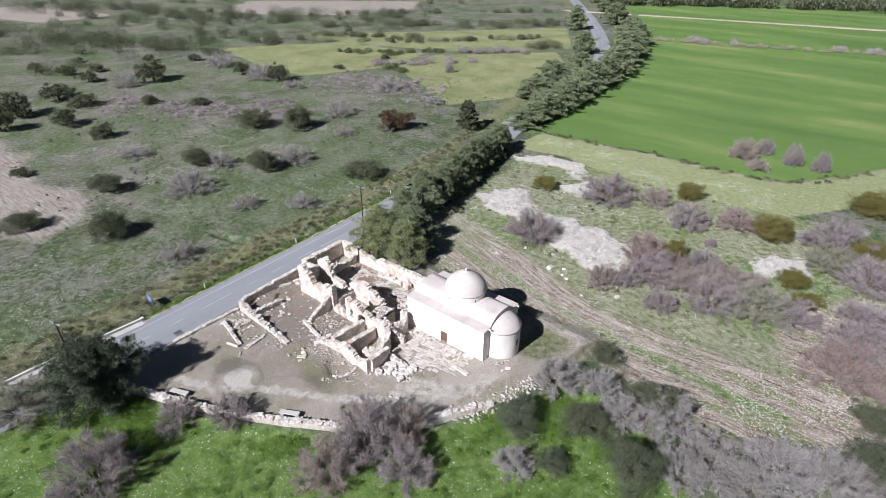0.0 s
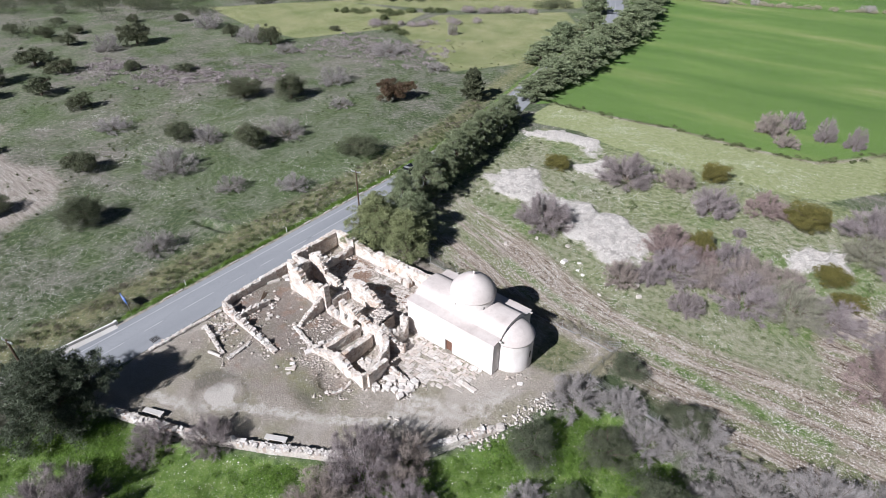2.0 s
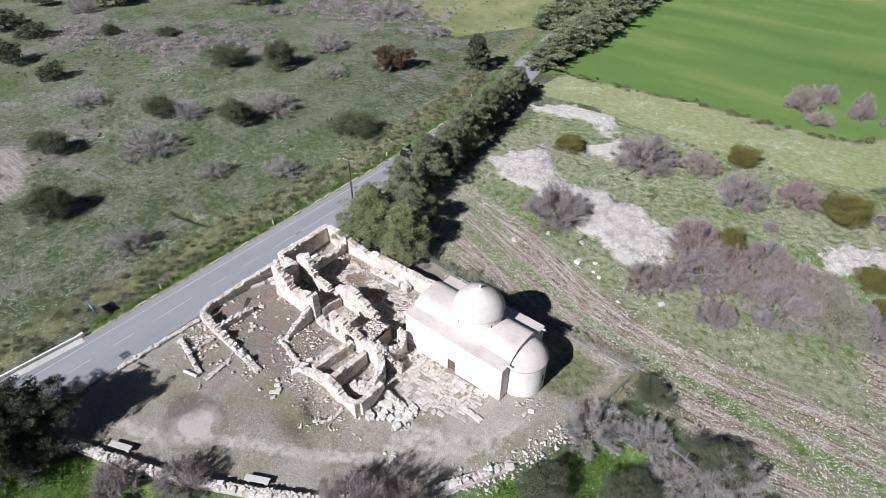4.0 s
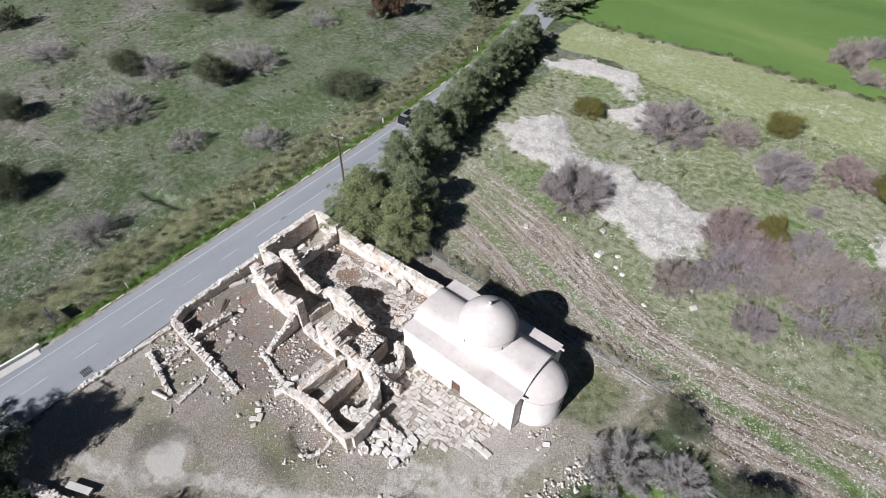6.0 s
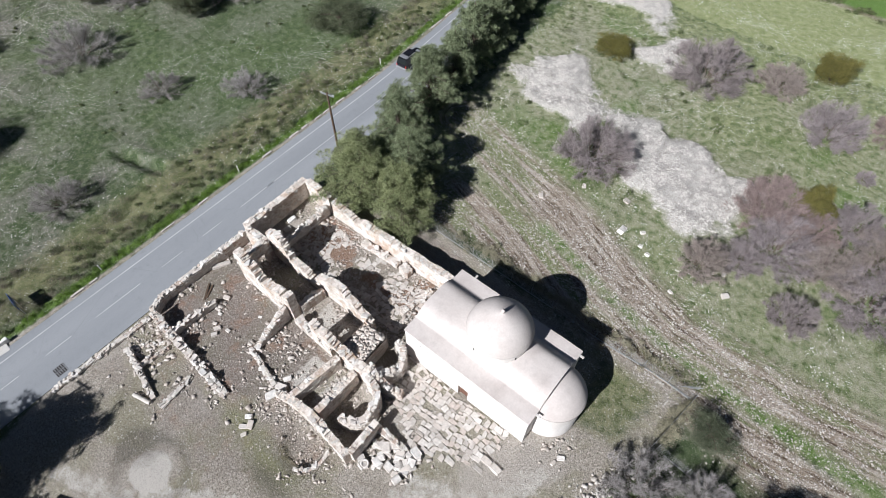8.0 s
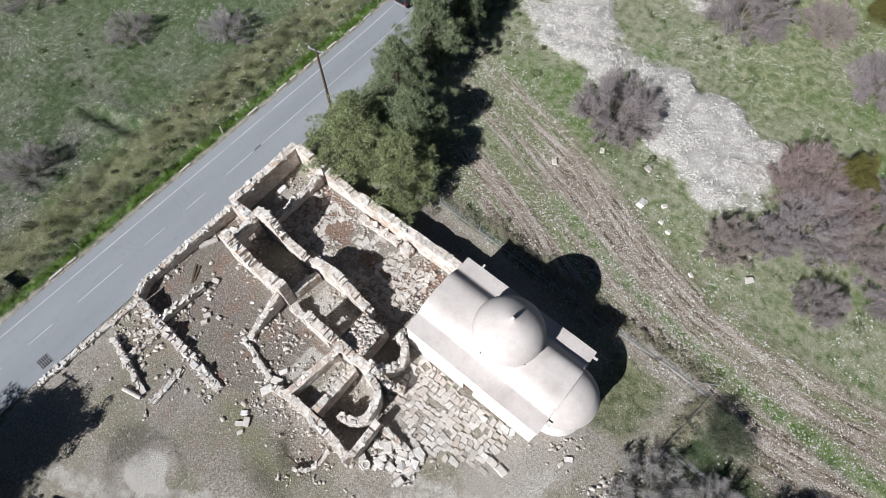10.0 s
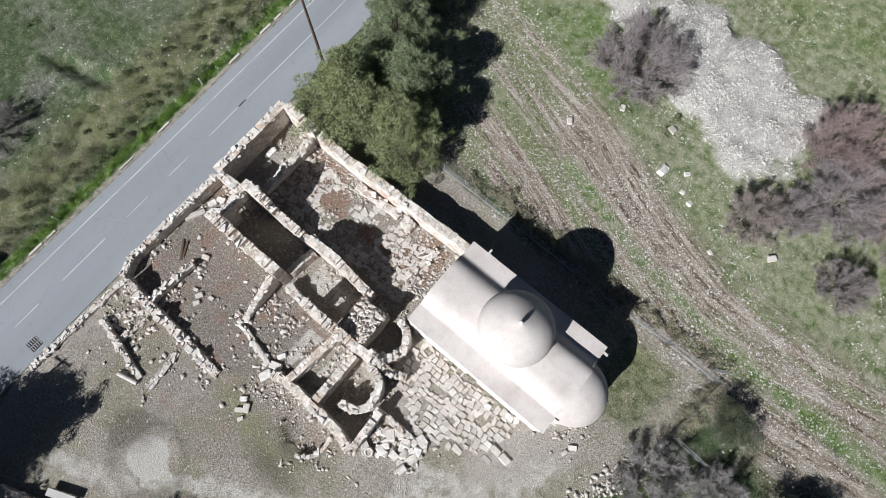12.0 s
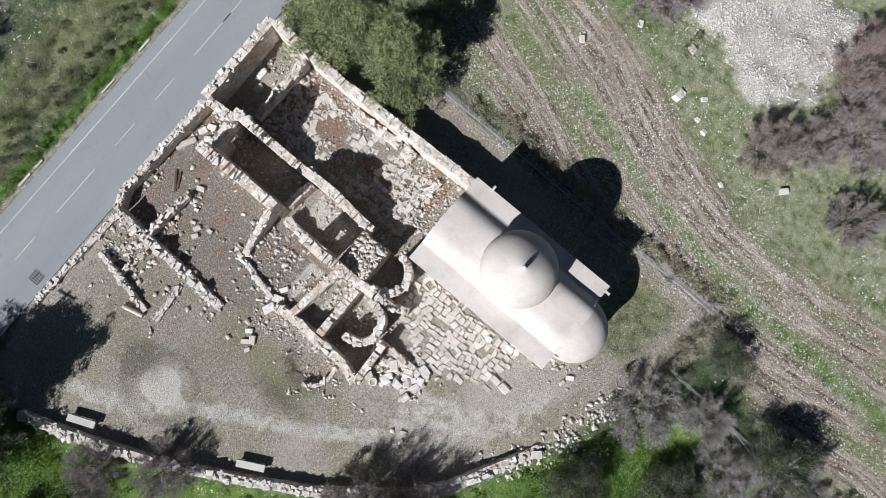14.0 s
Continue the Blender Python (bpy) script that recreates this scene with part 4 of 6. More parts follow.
    for k, (pts, tops) in enumerate([([(-21.0, -15.9), (-19.2, -16.4), (-17.2, -16.9), (-15.0, -17.4)], [0.5, 0.55, 0.4, 0.35]), ([(-18.7, -16.2), (-18.1, -13.6)], [0.42, 0.42]), ([(-13.8, -17.5), (-14.1, -14.0)], [0.25, 0.25]), ([(-12.0, -8.8), (-9.6, -9.3), (-7.4, -9.9)], [0.35, 0.3, 0.35]), ([(-21.2, -16.4), (-20.4, -15.0), (-18.9, -13.4)], [0.2, 0.12, 0.15])]):
        masonry("low limestone foundation, barely above the soil", pts, tops, 0.45, seed=30 + k, ragged=0.1)
    masonry("low ring of limestone round a sunken pit", arc(-1.35, -11.9, 2.0, 285, 385), [0.1] * 13, 0.34, seed=36, ragged=0.08, block=(0.3, 0.5))
    masonry("low bench of dressed limestone against the wall", [(-12.1, 6.95), (-7.2, 7.05)], [0.5, 0.55], 0.75, seed=41, ragged=0.1, block=(0.45, 0.8), name="stone_ledge", floor=-0.1)
    masonry("low limestone stump beside the wall", [(-6.6, 6.9), (-5.5, 6.9)], [1.0, 0.8], 0.9, seed=42, ragged=0.25, name="stone_ledge", floor=-0.1)
    masonry("low limestone kerb before the church", [(-3.25, 2.9), (-2.5, 6.8)], [0.45, 0.5], 0.6, seed=43, ragged=0.08, block=(0.4, 0.7), name="stone_ledge", floor=-0.1)
    # raised floor between the apses and the tall wall
    s = Shape()
    x0, x1, y0, y1, n = -4.7, -1.9, -3.8, -0.56, 16
    r = random.Random(64)
    top = [[1.55 + 0.75 * i / n + 0.3 * r.uniform(-1, 1) for i in range(n + 1)] for _ in range(n + 1)]
    s.add([(x0 + (x1 - x0) * i / n, y0 + (y1 - y0) * j / n, top[j][i]) for j in range(n + 1) for i in range(n + 1)], [(j * (n + 1) + i, j * (n + 1) + i + 1, (j + 1) * (n + 1) + i + 1, (j + 1) * (n + 1) + i) for j in range(n) for i in range(n)])
    for a, b in (((x0, y0), (x1, y0)), ((x1, y0), (x1, y1)), ((x1, y1), (x0, y1)), ((x0, y1), (x0, y0))):
        s.add([(*a, -0.3), (*b, -0.3), (*b, 1.9), (*a, 1.9)], [(0, 1, 2, 3)])
    part("raised_floor", s, M_OLDPLASTER, None, kind="structure")
    tagged(bpy.data.objects["raised_floor"], "raised bed of pale mortar between ruined walls", "floor")


build_ruins()


# ---- the church ----
CX, CY = 6.8, 4.4             # dome axis
MID = 4.1                     # axis of the vault
LONG, WIDE = 13.0, 8.05


def roof_height(y, x=LONG):
    """Flat sides and a barrel vault in the middle, lower in the west, run into the sides by a hollow curve."""
    d = abs(y - MID)
    side = 5.0 + 0.15 * (1 - d / 4.1)
    rise = 0.75 + 0.35 * min(1.0, max(0.0, (x - 4.0) / 5.0))
    return side + rise * 0.5 * (1 + math.cos(math.pi * min(1.0, d / 2.7) ** 2.5))


def gable_height(y):
    d = abs(y - MID)
    return max(roof_height(y), 4.72 + 1.5 * math.sqrt(max(0.0, 1 - (d / 2.75) ** 2)))


def build_church():
    church = tagged(new("church"), "small whitewashed domed stone church with a rounded apse", "church")
    # walls: four slabs, the south one with its doorway
    t = 0.7
    d0, d1, dz = 6.05, 7.1, 1.95
    part("wall", Shape().box(0, d0, 0, t, -0.4, 5.0).box(d1, LONG, 0, t, -0.4, 5.0).box(d0, d1, 0, t, dz, 5.0), M_PLASTER, church)
    part("wall", Shape().box(0, LONG, WIDE - t, WIDE, -0.4, 5.0), M_PLASTER, church)
    for x0, x1 in ((0, t), (LONG - 0.12, LONG)):
        s = Shape()
        ys = np.linspace(t, WIDE - t, 41)
        edge = (lambda y: roof_height(y, 0)) if x0 == 0 else gable_height
        rows = [[(x, y, -0.4), (x, y, edge(y) - 0.03)] for x in (x0, x1) for y in ys]
        s.sheet([[r[0], r[1]] for r in rows[:41]])
        s.sheet([[r[1], r[0]] for r in rows[41:]])
        s.sheet([[rows[k][1], rows[41 + k][1]] for k in range(41)])
        part("gable_wall", s, M_PLASTER, church)
    # vaulted roof with a slight sag and a thin plaster edge
    ys = np.linspace(-0.06, WIDE + 0.06, 71)
    xs = np.linspace(-0.06, LONG + 0.05, 45)
    sag = lambda x, y: 0.035 * (noise.noise(Vector((x * 0.5, y * 0.5, 0))))
    s = Shape().sheet([[(x, y, roof_height(y, x) + 0.05 + sag(x, y)) for y in ys] for x in xs])
    for x in (xs[0], xs[-1]):
        s.sheet([[(x, y, roof_height(y, x) + 0.05 + sag(x, y)) for y in ys], [(x, y, roof_height(y, x) - 0.09) for y in ys]])
    for y in (ys[0], ys[-1]):
        s.sheet([[(x, y, roof_height(y, x) + 0.05 + sag(x, y)) for x in xs], [(x, y, roof_height(y, x) - 0.09) for x in xs]])
    part("roof", s, M_ROOF, church, "pale grey-pink rendered vaulted roof", smooth=False)
    # raised arch of the east gable, above the apse
    ya = np.linspace(MID - 2.85, MID + 2.85, 61)
    coping = [[(LONG - 0.15, y, gable_height(y) - 0.3), (LONG - 0.12, y, gable_height(y) + 0.02), (LONG + 0.03, y, gable_height(y) + 0.03), (LONG + 0.04, y, gable_height(y) - 0.08)] for y in ya]
    part("gable_coping", Shape().sheet(coping), M_ROOF, church, "rounded plaster coping of the arched gable", smooth=True)
    # drum and dome
    drum = [(2.72, 4.9)] + [(2.72, 5.0 + 0.5 * k) for k in range(1, 5)] + [(2.72, 7.25)]
    part("drum", Shape().lathe(drum, 64, cx=CX, cy=CY), M_PLASTER, church, "whitewashed drum with chipped plaster", smooth=True)
    cap = [(2.8 * u, 7.3 + 2.45 * (0.62 * math.sqrt(max(0.0, 1 - u * u)) + 0.38 * (1 - u))) for u in (1.0, 0.985, 0.95, 0.88, 0.78, 0.66, 0.52, 0.38, 0.24, 0.12, 0.05, 0.0)]
    dome = [(2.70, 7.1), (2.84, 7.13), (2.86, 7.22)] + cap
    part("dome", Shape().lathe(dome, 64, cx=CX, cy=CY), M_ROOF, church, "shallow pointed dome of grey-pink render", smooth=True)
    knob = Shape().lathe([(0.13, 9.7), (0.12, 9.85), (0.17, 9.93), (0.15, 10.07), (0.0, 10.15)], 12, cx=CX, cy=CY)
    part("finial", knob, M_ROOF, church, smooth=True)
    for a in (200, 255, 290, 335, 20, 110):
        w = Shape()
        m = pose(CX, CY, 6.45, 0, 0, a)
        w.box(2.6, 2.735, -0.06, 0.06, -0.2, 0.14, m)
        part("drum_slit", w, M_DARK if a in (255, 335) else M_ROOF, church)
    # apse with its half dome
    ax, ay, r0 = LONG, 3.95, 2.6
    part("apse_wall", Shape().lathe([(r0, -0.4), (r0, 1.5), (r0 - 0.01, 3.0), (r0, 4.35)], 40, -90, 90, ax, ay), M_PLASTER, church, smooth=True)
    prof = [(r0 - 0.05, 4.28), (r0 + 0.09, 4.30), (r0 + 0.09, 4.42), (r0 - 0.05, 4.55), (2.4, 4.85), (2.0, 5.22), (1.45, 5.52), (0.75, 5.72), (0.0, 5.78)]
    part("apse_roof", Shape().lathe(prof, 40, -90, 90, ax, ay), M_ROOF, church, "rounded half dome of pale render", smooth=True)
    part("apse_window", Shape().box(ax + r0 - 0.1, ax + r0 + 0.02, ay - 0.12, ay + 0.12, 1.9, 2.9), M_DARK, church)
    # plank door in its recess
    door = part("door", Shape().box(d0, d1, 0.28, 0.36, 0.05, dz), M_WOOD, church, "closed brown plank door")
    for k in range(6):
        w = (d1 - d0) / 6
        part("plank", Shape().box(d0 + k * w + 0.008, d0 + (k + 1) * w - 0.008, 0.245, 0.28, 0.06, dz - 0.01), M_WOOD, door)
    part("threshold", Shape().box(d0 - 0.1, d1 + 0.1, -0.15, 0.5, -0.1, 0.06), M_STONE, church)
    # stubs of old beams: small putlog holes in a row, and stone water spouts
    for k in range(9):
        x = 0.9 + 0.82 * k
        part("putlog_hole", Shape().box(x, x + 0.1, -0.004, 0.05, 3.9 - 0.012 * k, 4.0 - 0.012 * k), M_DARK, church)
    for x, y, a in ((0.0, 2.2, 180), (LONG, 7.6, 0), (1.5, WIDE, 90), (LONG, 1.0, 0)):
        m = pose(x, y, 5.02, 0, 0, a)
        part("water_spout", Shape().box(-0.1, 0.42, -0.09, 0.09, -0.06, 0.07, m), M_STONE, church)
    # sunken openings at the foot of the south wall
    for x, w, mat in ((10.2, 1.0, M_DARK), (5.3, 0.45, M_DARK)):
        part("vault_opening", Shape().box(x, x + w, -0.5, 0.0, -0.05, 0.09), mat, church, "dark low opening at the wall's foot")
        part("opening_curb", Shape().box(x - 0.12, x + w + 0.12, -0.66, -0.5, -0.1, 0.2).box(x - 0.16, x, -0.5, 0.0, -0.1, 0.2).box(x + w, x + w + 0.16, -0.5, 0.0, -0.1, 0.2), M_STONE, church)
    # squared base course
    for k in range(3):
        part("buttress_stone", Shape().box(0.4 + k * 0.55, 0.85 + k * 0.55, -0.22, 0.02, -0.2, 0.25 + 0.06 * (k % 2)), M_STONE, church, bevel=0.03)
    church.matrix_basis = pose(0, 0, 0, 0, 0, -1.3)


build_church()


# ---- plants ----
def rand_dirs(g, n, up=-1.0):
    v = g.normal(size=(n * 3, 3))
    v /= np.linalg.norm(v, axis=1)[:, None]
    v = v[v[:, 2] > up][:n]
    return v


def leaf_cards(g, centres, radii, per, size, long=1.0, flat=0.75):
    """Small leaf-like faces spread over clumps, each turned its own way."""
    P, Fc = [], []
    for c, r in zip(centres, radii):
        d = rand_dirs(g, per, -0.75)
        k = len(d)
        p = c + d * (r * g.uniform(0.55, 1.08, (k, 1))) * np.array([1, 1, flat])
        nrm = d + g.normal(scale=0.55, size=(k, 3))
        nrm /= np.linalg.norm(nrm, axis=1)[:, None]
        u = np.cross(nrm, g.normal(size=(k, 3)))
        u /= np.linalg.norm(u, axis=1)[:, None]
        w = np.cross(nrm, u)
        s = size * g.uniform(0.6, 1.35, (k, 1))
        P.append(np.stack([p - u * s * 0.5 * long, p + u * s * 0.5 * long, p + w * s * 0.75], 1).reshape(-1, 3))
    V = np.concatenate(P)
    return V, np.arange(len(V)).reshape(-1, 3)


def needle_sprays(g, centres, radii, per, length, width, flat=0.8):
    """Thin pointed sprays that stand out from each clump."""
    P = []
    for c, r in zip(centres, radii):
        d = rand_dirs(g, per, -0.6)
        k = len(d)
        p = c + d * (r * g.uniform(0.35, 0.95, (k, 1))) * np.array([1, 1, flat])
        q = d + g.normal(scale=0.5, size=(k, 3)) + np.array([0, 0, 0.25])
        q /= np.linalg.norm(q, axis=1)[:, None]
        u = np.cross(q, g.normal(size=(k, 3)))
        u /= np.linalg.norm(u, axis=1)[:, None]
        s = g.uniform(0.6, 1.35, (k, 1))
        P.append(np.stack([p - u * width * s, p + u * width * s, p + q * length * s], 1).reshape(-1, 3))
    V = np.concatenate(P)
    return V, np.arange(len(V)).reshape(-1, 3)


def trunk_shape(g, height, r0, limbs, reach, spread):
    s = Shape()
    s.tube([(0, 0, -0.4), (0.05, 0.02, height * 0.3), (0.0, 0.06, height * 0.65)], [r0 * 1.25, r0, r0 * 0.6], 7)
    for k in range(limbs):
        a = 2 * math.pi * k / limbs + g.uniform(-0.4, 0.4)
        b = g.uniform(0.25, 0.6) * height
        e = (math.cos(a) * spread, math.sin(a) * spread, b + reach * g.uniform(0.6, 1.0))
        s.tube([(0, 0, b), (e[0] * 0.5, e[1] * 0.5, b + (e[2] - b) * 0.65), e], [r0 * 0.55, r0 * 0.35, r0 * 0.12], 5)
    return s


def make_bush(kind, seed, name, label, category, leaf, R=4.0, H=5.0, clumps=130, per=210, size=0.105):
    g = np.random.default_rng(seed)
    ob = tagged(new(name), label, category)
    part("trunk", trunk_shape(g, H * 0.6, 0.22, 6, H * 0.35, R * 0.55), M_BARK, ob)
    d = rand_dirs(g, clumps, -0.7)
    lump = 0.72 + 0.28 * np.sin(d[:, :1] * 3.1 + seed) * np.cos(d[:, 1:2] * 2.7 + 2 * seed)
    c = d * lump * g.uniform(0.45, 1.0, (len(d), 1)) * np.array([R, R, H * 0.5]) + np.array([0, 0, H * 0.37])
    rad = R * g.uniform(0.10, 0.24, len(d))
    V, Fc = leaf_cards(g, c, rad, per, size)
    V[:, 2] = np.maximum(V[:, 2], 0.06)
    part("crown", quick_mesh("crown", V, Fc, leaf), leaf, ob)
    return ob


def make_conifer(seed, name, label, leaf, R=4.5, H=9.0, boughs=112, tufts=7, per=84, length=0.25, width=0.021, top=1.7, low=0.04):
    """A trunk with boughs of uneven reach, each carrying separate tufts of thin sprays, with gaps between."""
    g = np.random.default_rng(seed)
    ob = tagged(new(name), label, "tree")
    wood = Shape().tube([(0, 0, -0.4), (0.08, 0.03, H * 0.3), (0.0, 0.08, H * 0.65), (0.05, 0.0, H * 0.93)], [0.34, 0.26, 0.16, 0.04], 7)
    C, rad = [], []
    for k in range(boughs):
        h = low + (0.98 - low) * ((k + 0.5) / boughs) ** 0.9
        a = 2.399963 * k + g.uniform(-0.35, 0.35)
        wave = 0.84 + 0.16 * math.sin(3 * a + seed) + 0.12 * math.sin(9 * h + 2 * a)
        L = R * (1 - h ** top) ** 0.8 * (0.78 + 0.22 * min(1.0, h / 0.2)) * wave * g.uniform(0.55, 1.12) + 0.25
        base = np.array([0, 0, h * H * 0.88 + 0.2])
        tip = np.array([L * math.cos(a), L * math.sin(a), base[2] + L * g.uniform(-0.06, 0.34)])
        mid = base + (tip - base) * 0.55 + np.array([0, 0, 0.06 * L])
        wood.tube([base, mid, tip], [0.05, 0.035, 0.012], 3)
        n = max(2, round(tufts * (0.45 + 0.75 * L / R)))
        f = g.uniform(0.28, 1.04, n) ** 0.65
        C.append(base + (tip - base) * f[:, None] + g.normal(scale=0.062 * R, size=(n, 3)) * np.array([1, 1, 0.6]))
        rad.append(R * g.uniform(0.05, 0.105, n))
    part("trunk", wood, M_BARK, ob)
    V, Fc = needle_sprays(g, np.concatenate(C), np.concatenate(rad), per, length, width, 0.72)
    V[:, 2] = np.maximum(V[:, 2], 0.05)
    part("crown", quick_mesh("crown", V, Fc, leaf), leaf, ob)
    return ob


def make_bare(seed, name, label, mat, R=4.0, H=4.0, mains=56, subs=18, twigs=24):
    """A leafless thorny shrub: stems, branches and a rounded haze of fine twigs that point outwards."""
    g = np.random.default_rng(seed)
    ob = tagged(new(name), label, "shrub")
    stems = Shape()
    strips = []
    size = np.array([R, R, H])

    def strip(p, q, w):
        u = np.cross(q - p, g.normal(size=p.shape))
        u *= w / (np.linalg.norm(u, axis=1)[:, None] + 1e-9)
        strips.append(np.stack([p - u, p + u, q], 1).reshape(-1, 3))

    for i in range(mains):
        a, e = 2.399963 * i + g.uniform(-0.3, 0.3), math.asin(g.uniform(0.02, 1.0))
        d = np.array([math.cos(a) * math.cos(e), math.sin(a) * math.cos(e), math.sin(e)])
        L = g.uniform(0.74, 0.92) * (1 + 0.08 * math.sin(3 * a + seed)) / np.linalg.norm(d / size)
        root = np.array([math.cos(a), math.sin(a), 0]) * R * 0.16 * g.uniform(0, 1)
        mid = root + d * L * 0.5 + g.normal(scale=0.12, size=3)
        tip = root + d * L
        stems.tube([root - (0, 0, 0.2), mid, tip], [0.04, 0.024, 0.008], 4)
        f = g.uniform(0.12, 1.0, subs)[:, None] ** 0.55
        p = root + (mid - root) * np.minimum(1, 2 * f) + (tip - mid) * np.maximum(0, 2 * f - 1)
        dd = d + g.normal(scale=0.8, size=(subs, 3))
        dd[:, 2] = np.abs(dd[:, 2]) + 0.08
        dd /= np.linalg.norm(dd, axis=1)[:, None]
        q = p + dd * R * g.uniform(0.10, 0.26, (subs, 1))
        k = np.linalg.norm(q / size, axis=1)[:, None]
        q = np.where(k > 1.02, q * 1.02 / k, q)
        strip(p, q, 0.014)
        t = np.repeat(np.arange(subs), twigs)
        s0 = p[t] + (q - p)[t] * g.uniform(0.1, 1.0, (len(t), 1))
        tt = 0.6 * dd[t] + 0.3 * d + g.normal(scale=0.75, size=(len(t), 3))
        tt /= np.linalg.norm(tt, axis=1)[:, None]
        strip(s0, s0 + tt * g.uniform(0.22, 0.7, (len(t), 1)), 0.0105)
    V = np.concatenate(strips)
    V[:, 2] = np.maximum(V[:, 2], 0.02)
    part("trunk", stems, M_BARK, ob)
    part("crown", quick_mesh("crown", V, np.arange(len(V)).reshape(-1, 3), mat), mat, ob)
    return ob


MADE = {}


def plant(kind, x, y, r, h, variants, build, base_r, base_h, group=""):
    """Set a plant; each kind has a few forms that are built once and then copied."""
    v = (kind, rng.randrange(variants))
    h *= 1.2 if kind in ("bare", "russet", "pale") else 1.0
    sc = Matrix.Diagonal((r / base_r, r / base_r, h / base_h, 1))
    m = pose(x, y, at(x, y) - 0.05, 0, 0, rng.uniform(0, 360)) @ sc
    if v not in MADE:
        ob = build(v[1])
        ob.matrix_basis = m
        MADE[v] = ob
    else:
        src = MADE[v]
        ob = copy_thing(src, m @ Matrix.Diagonal([1 / q for q in src.scale] + [1]))
    if group:
        tagged(ob, group=group)
    return ob


def green(x, y, r, h, group="evergreen bushes on the pasture"):
    h *= 1.2
    if x < -92 or y > 60:
        return plant("far_green", x, y, r, h, 4, lambda v: make_bush("green", 40 + v, "bush", "rounded dark evergreen bush growing on the pasture", "bush", M_LEAF, clumps=70, per=56, size=0.28), 4.0, 5.0, group)
    return plant("green", x, y, r, h, 4, lambda v: make_bush("green", 50 + v, "bush", "rounded dark evergreen bush growing on the pasture", "bush", M_LEAF), 4.0, 5.0, group)


def olive(x, y, r, h, group="olive trees beyond the stone wall"):
    r, h = r * 1.15, h * 1.08
    return plant("olive", x, y, r, h, 3, lambda v: make_bush("olive", 70 + v, "olive_tree", "small grey-green olive tree", "tree", M_OLIVE, size=0.10, per=210), 4.0, 5.0, group)


def bare(x, y, r, h, group="leafless shrubs"):
    if 18 < x and y < 9:
        return plant("thorn", x, y, r, h * 1.05, 3, lambda v: make_bare(110 + v, "shrub", "leafless brown-grey thorny shrub", M_TWIG_PALE), 4.0, 4.0, group)
    if x < -35:
        return plant("pale", x, y, r, h, 3, lambda v: make_bare(130 + v, "shrub", "leafless pale grey shrub with fine twigs", M_TWIG_PALE, mains=44, subs=15, twigs=20), 4.0, 4.0, group)
    return plant("bare", x, y, r, h, 7, lambda v: make_bare(90 + v, "shrub", ("leafless grey-mauve thorny shrub", "leafless grey-mauve thorny shrub", "leafless brown thorny shrub", "leafless grey shrub greened by lichen")[v % 4], (M_TWIG, M_TWIG, M_TWIG_BROWN, M_TWIG_GREEN)[v % 4]), 4.0, 4.0, group)


def russet(x, y, r, h, group="leafless shrubs"):
    return plant("russet", x, y, r, h, 2, lambda v: make_bare(120 + v, "shrub", "leafless reddish-brown thorny shrub", M_TWIG_RED), 4.0, 4.0, group)


def yellow(x, y, r, h, group="yellow-green bushes among the rubble"):
    r, h = r * 1.08, h * 1.25
    return plant("yellow", x, y, r, h, 2, lambda v: make_bush("yellow", 140 + v, "bush", "dense yellow-green rounded bush", "bush", M_YELLOW, size=0.10, clumps=170, per=220), 4.0, 5.0, group)


def conifer(x, y, r, h, group="conifers along the road"):
    h *= 1.12
    if y > 72:
        r, h = r * 1.2, h * 0.85
        return plant("far_conifer", x, y, r, h, 3, lambda v: make_conifer(180 + v, "conifer", "bushy grey-green conifer beside the road", M_PINE, boughs=84, tufts=6, per=44, length=0.4, width=0.055), 4.5, 9.0, group)
    if y < 14:
        return plant("near_conifer", x, y, r, h, 2, lambda v: make_conifer(190 + v, "conifer", "broad yellow-green conifer beside the ruined wall", M_PINE_WARM, boughs=128), 4.5, 9.0, group)
    return plant("conifer", x, y, r, h, 4, lambda v: make_conifer(160 + v, "conifer", "bushy grey-green conifer beside the road", M_PINE), 4.5, 9.0, group)


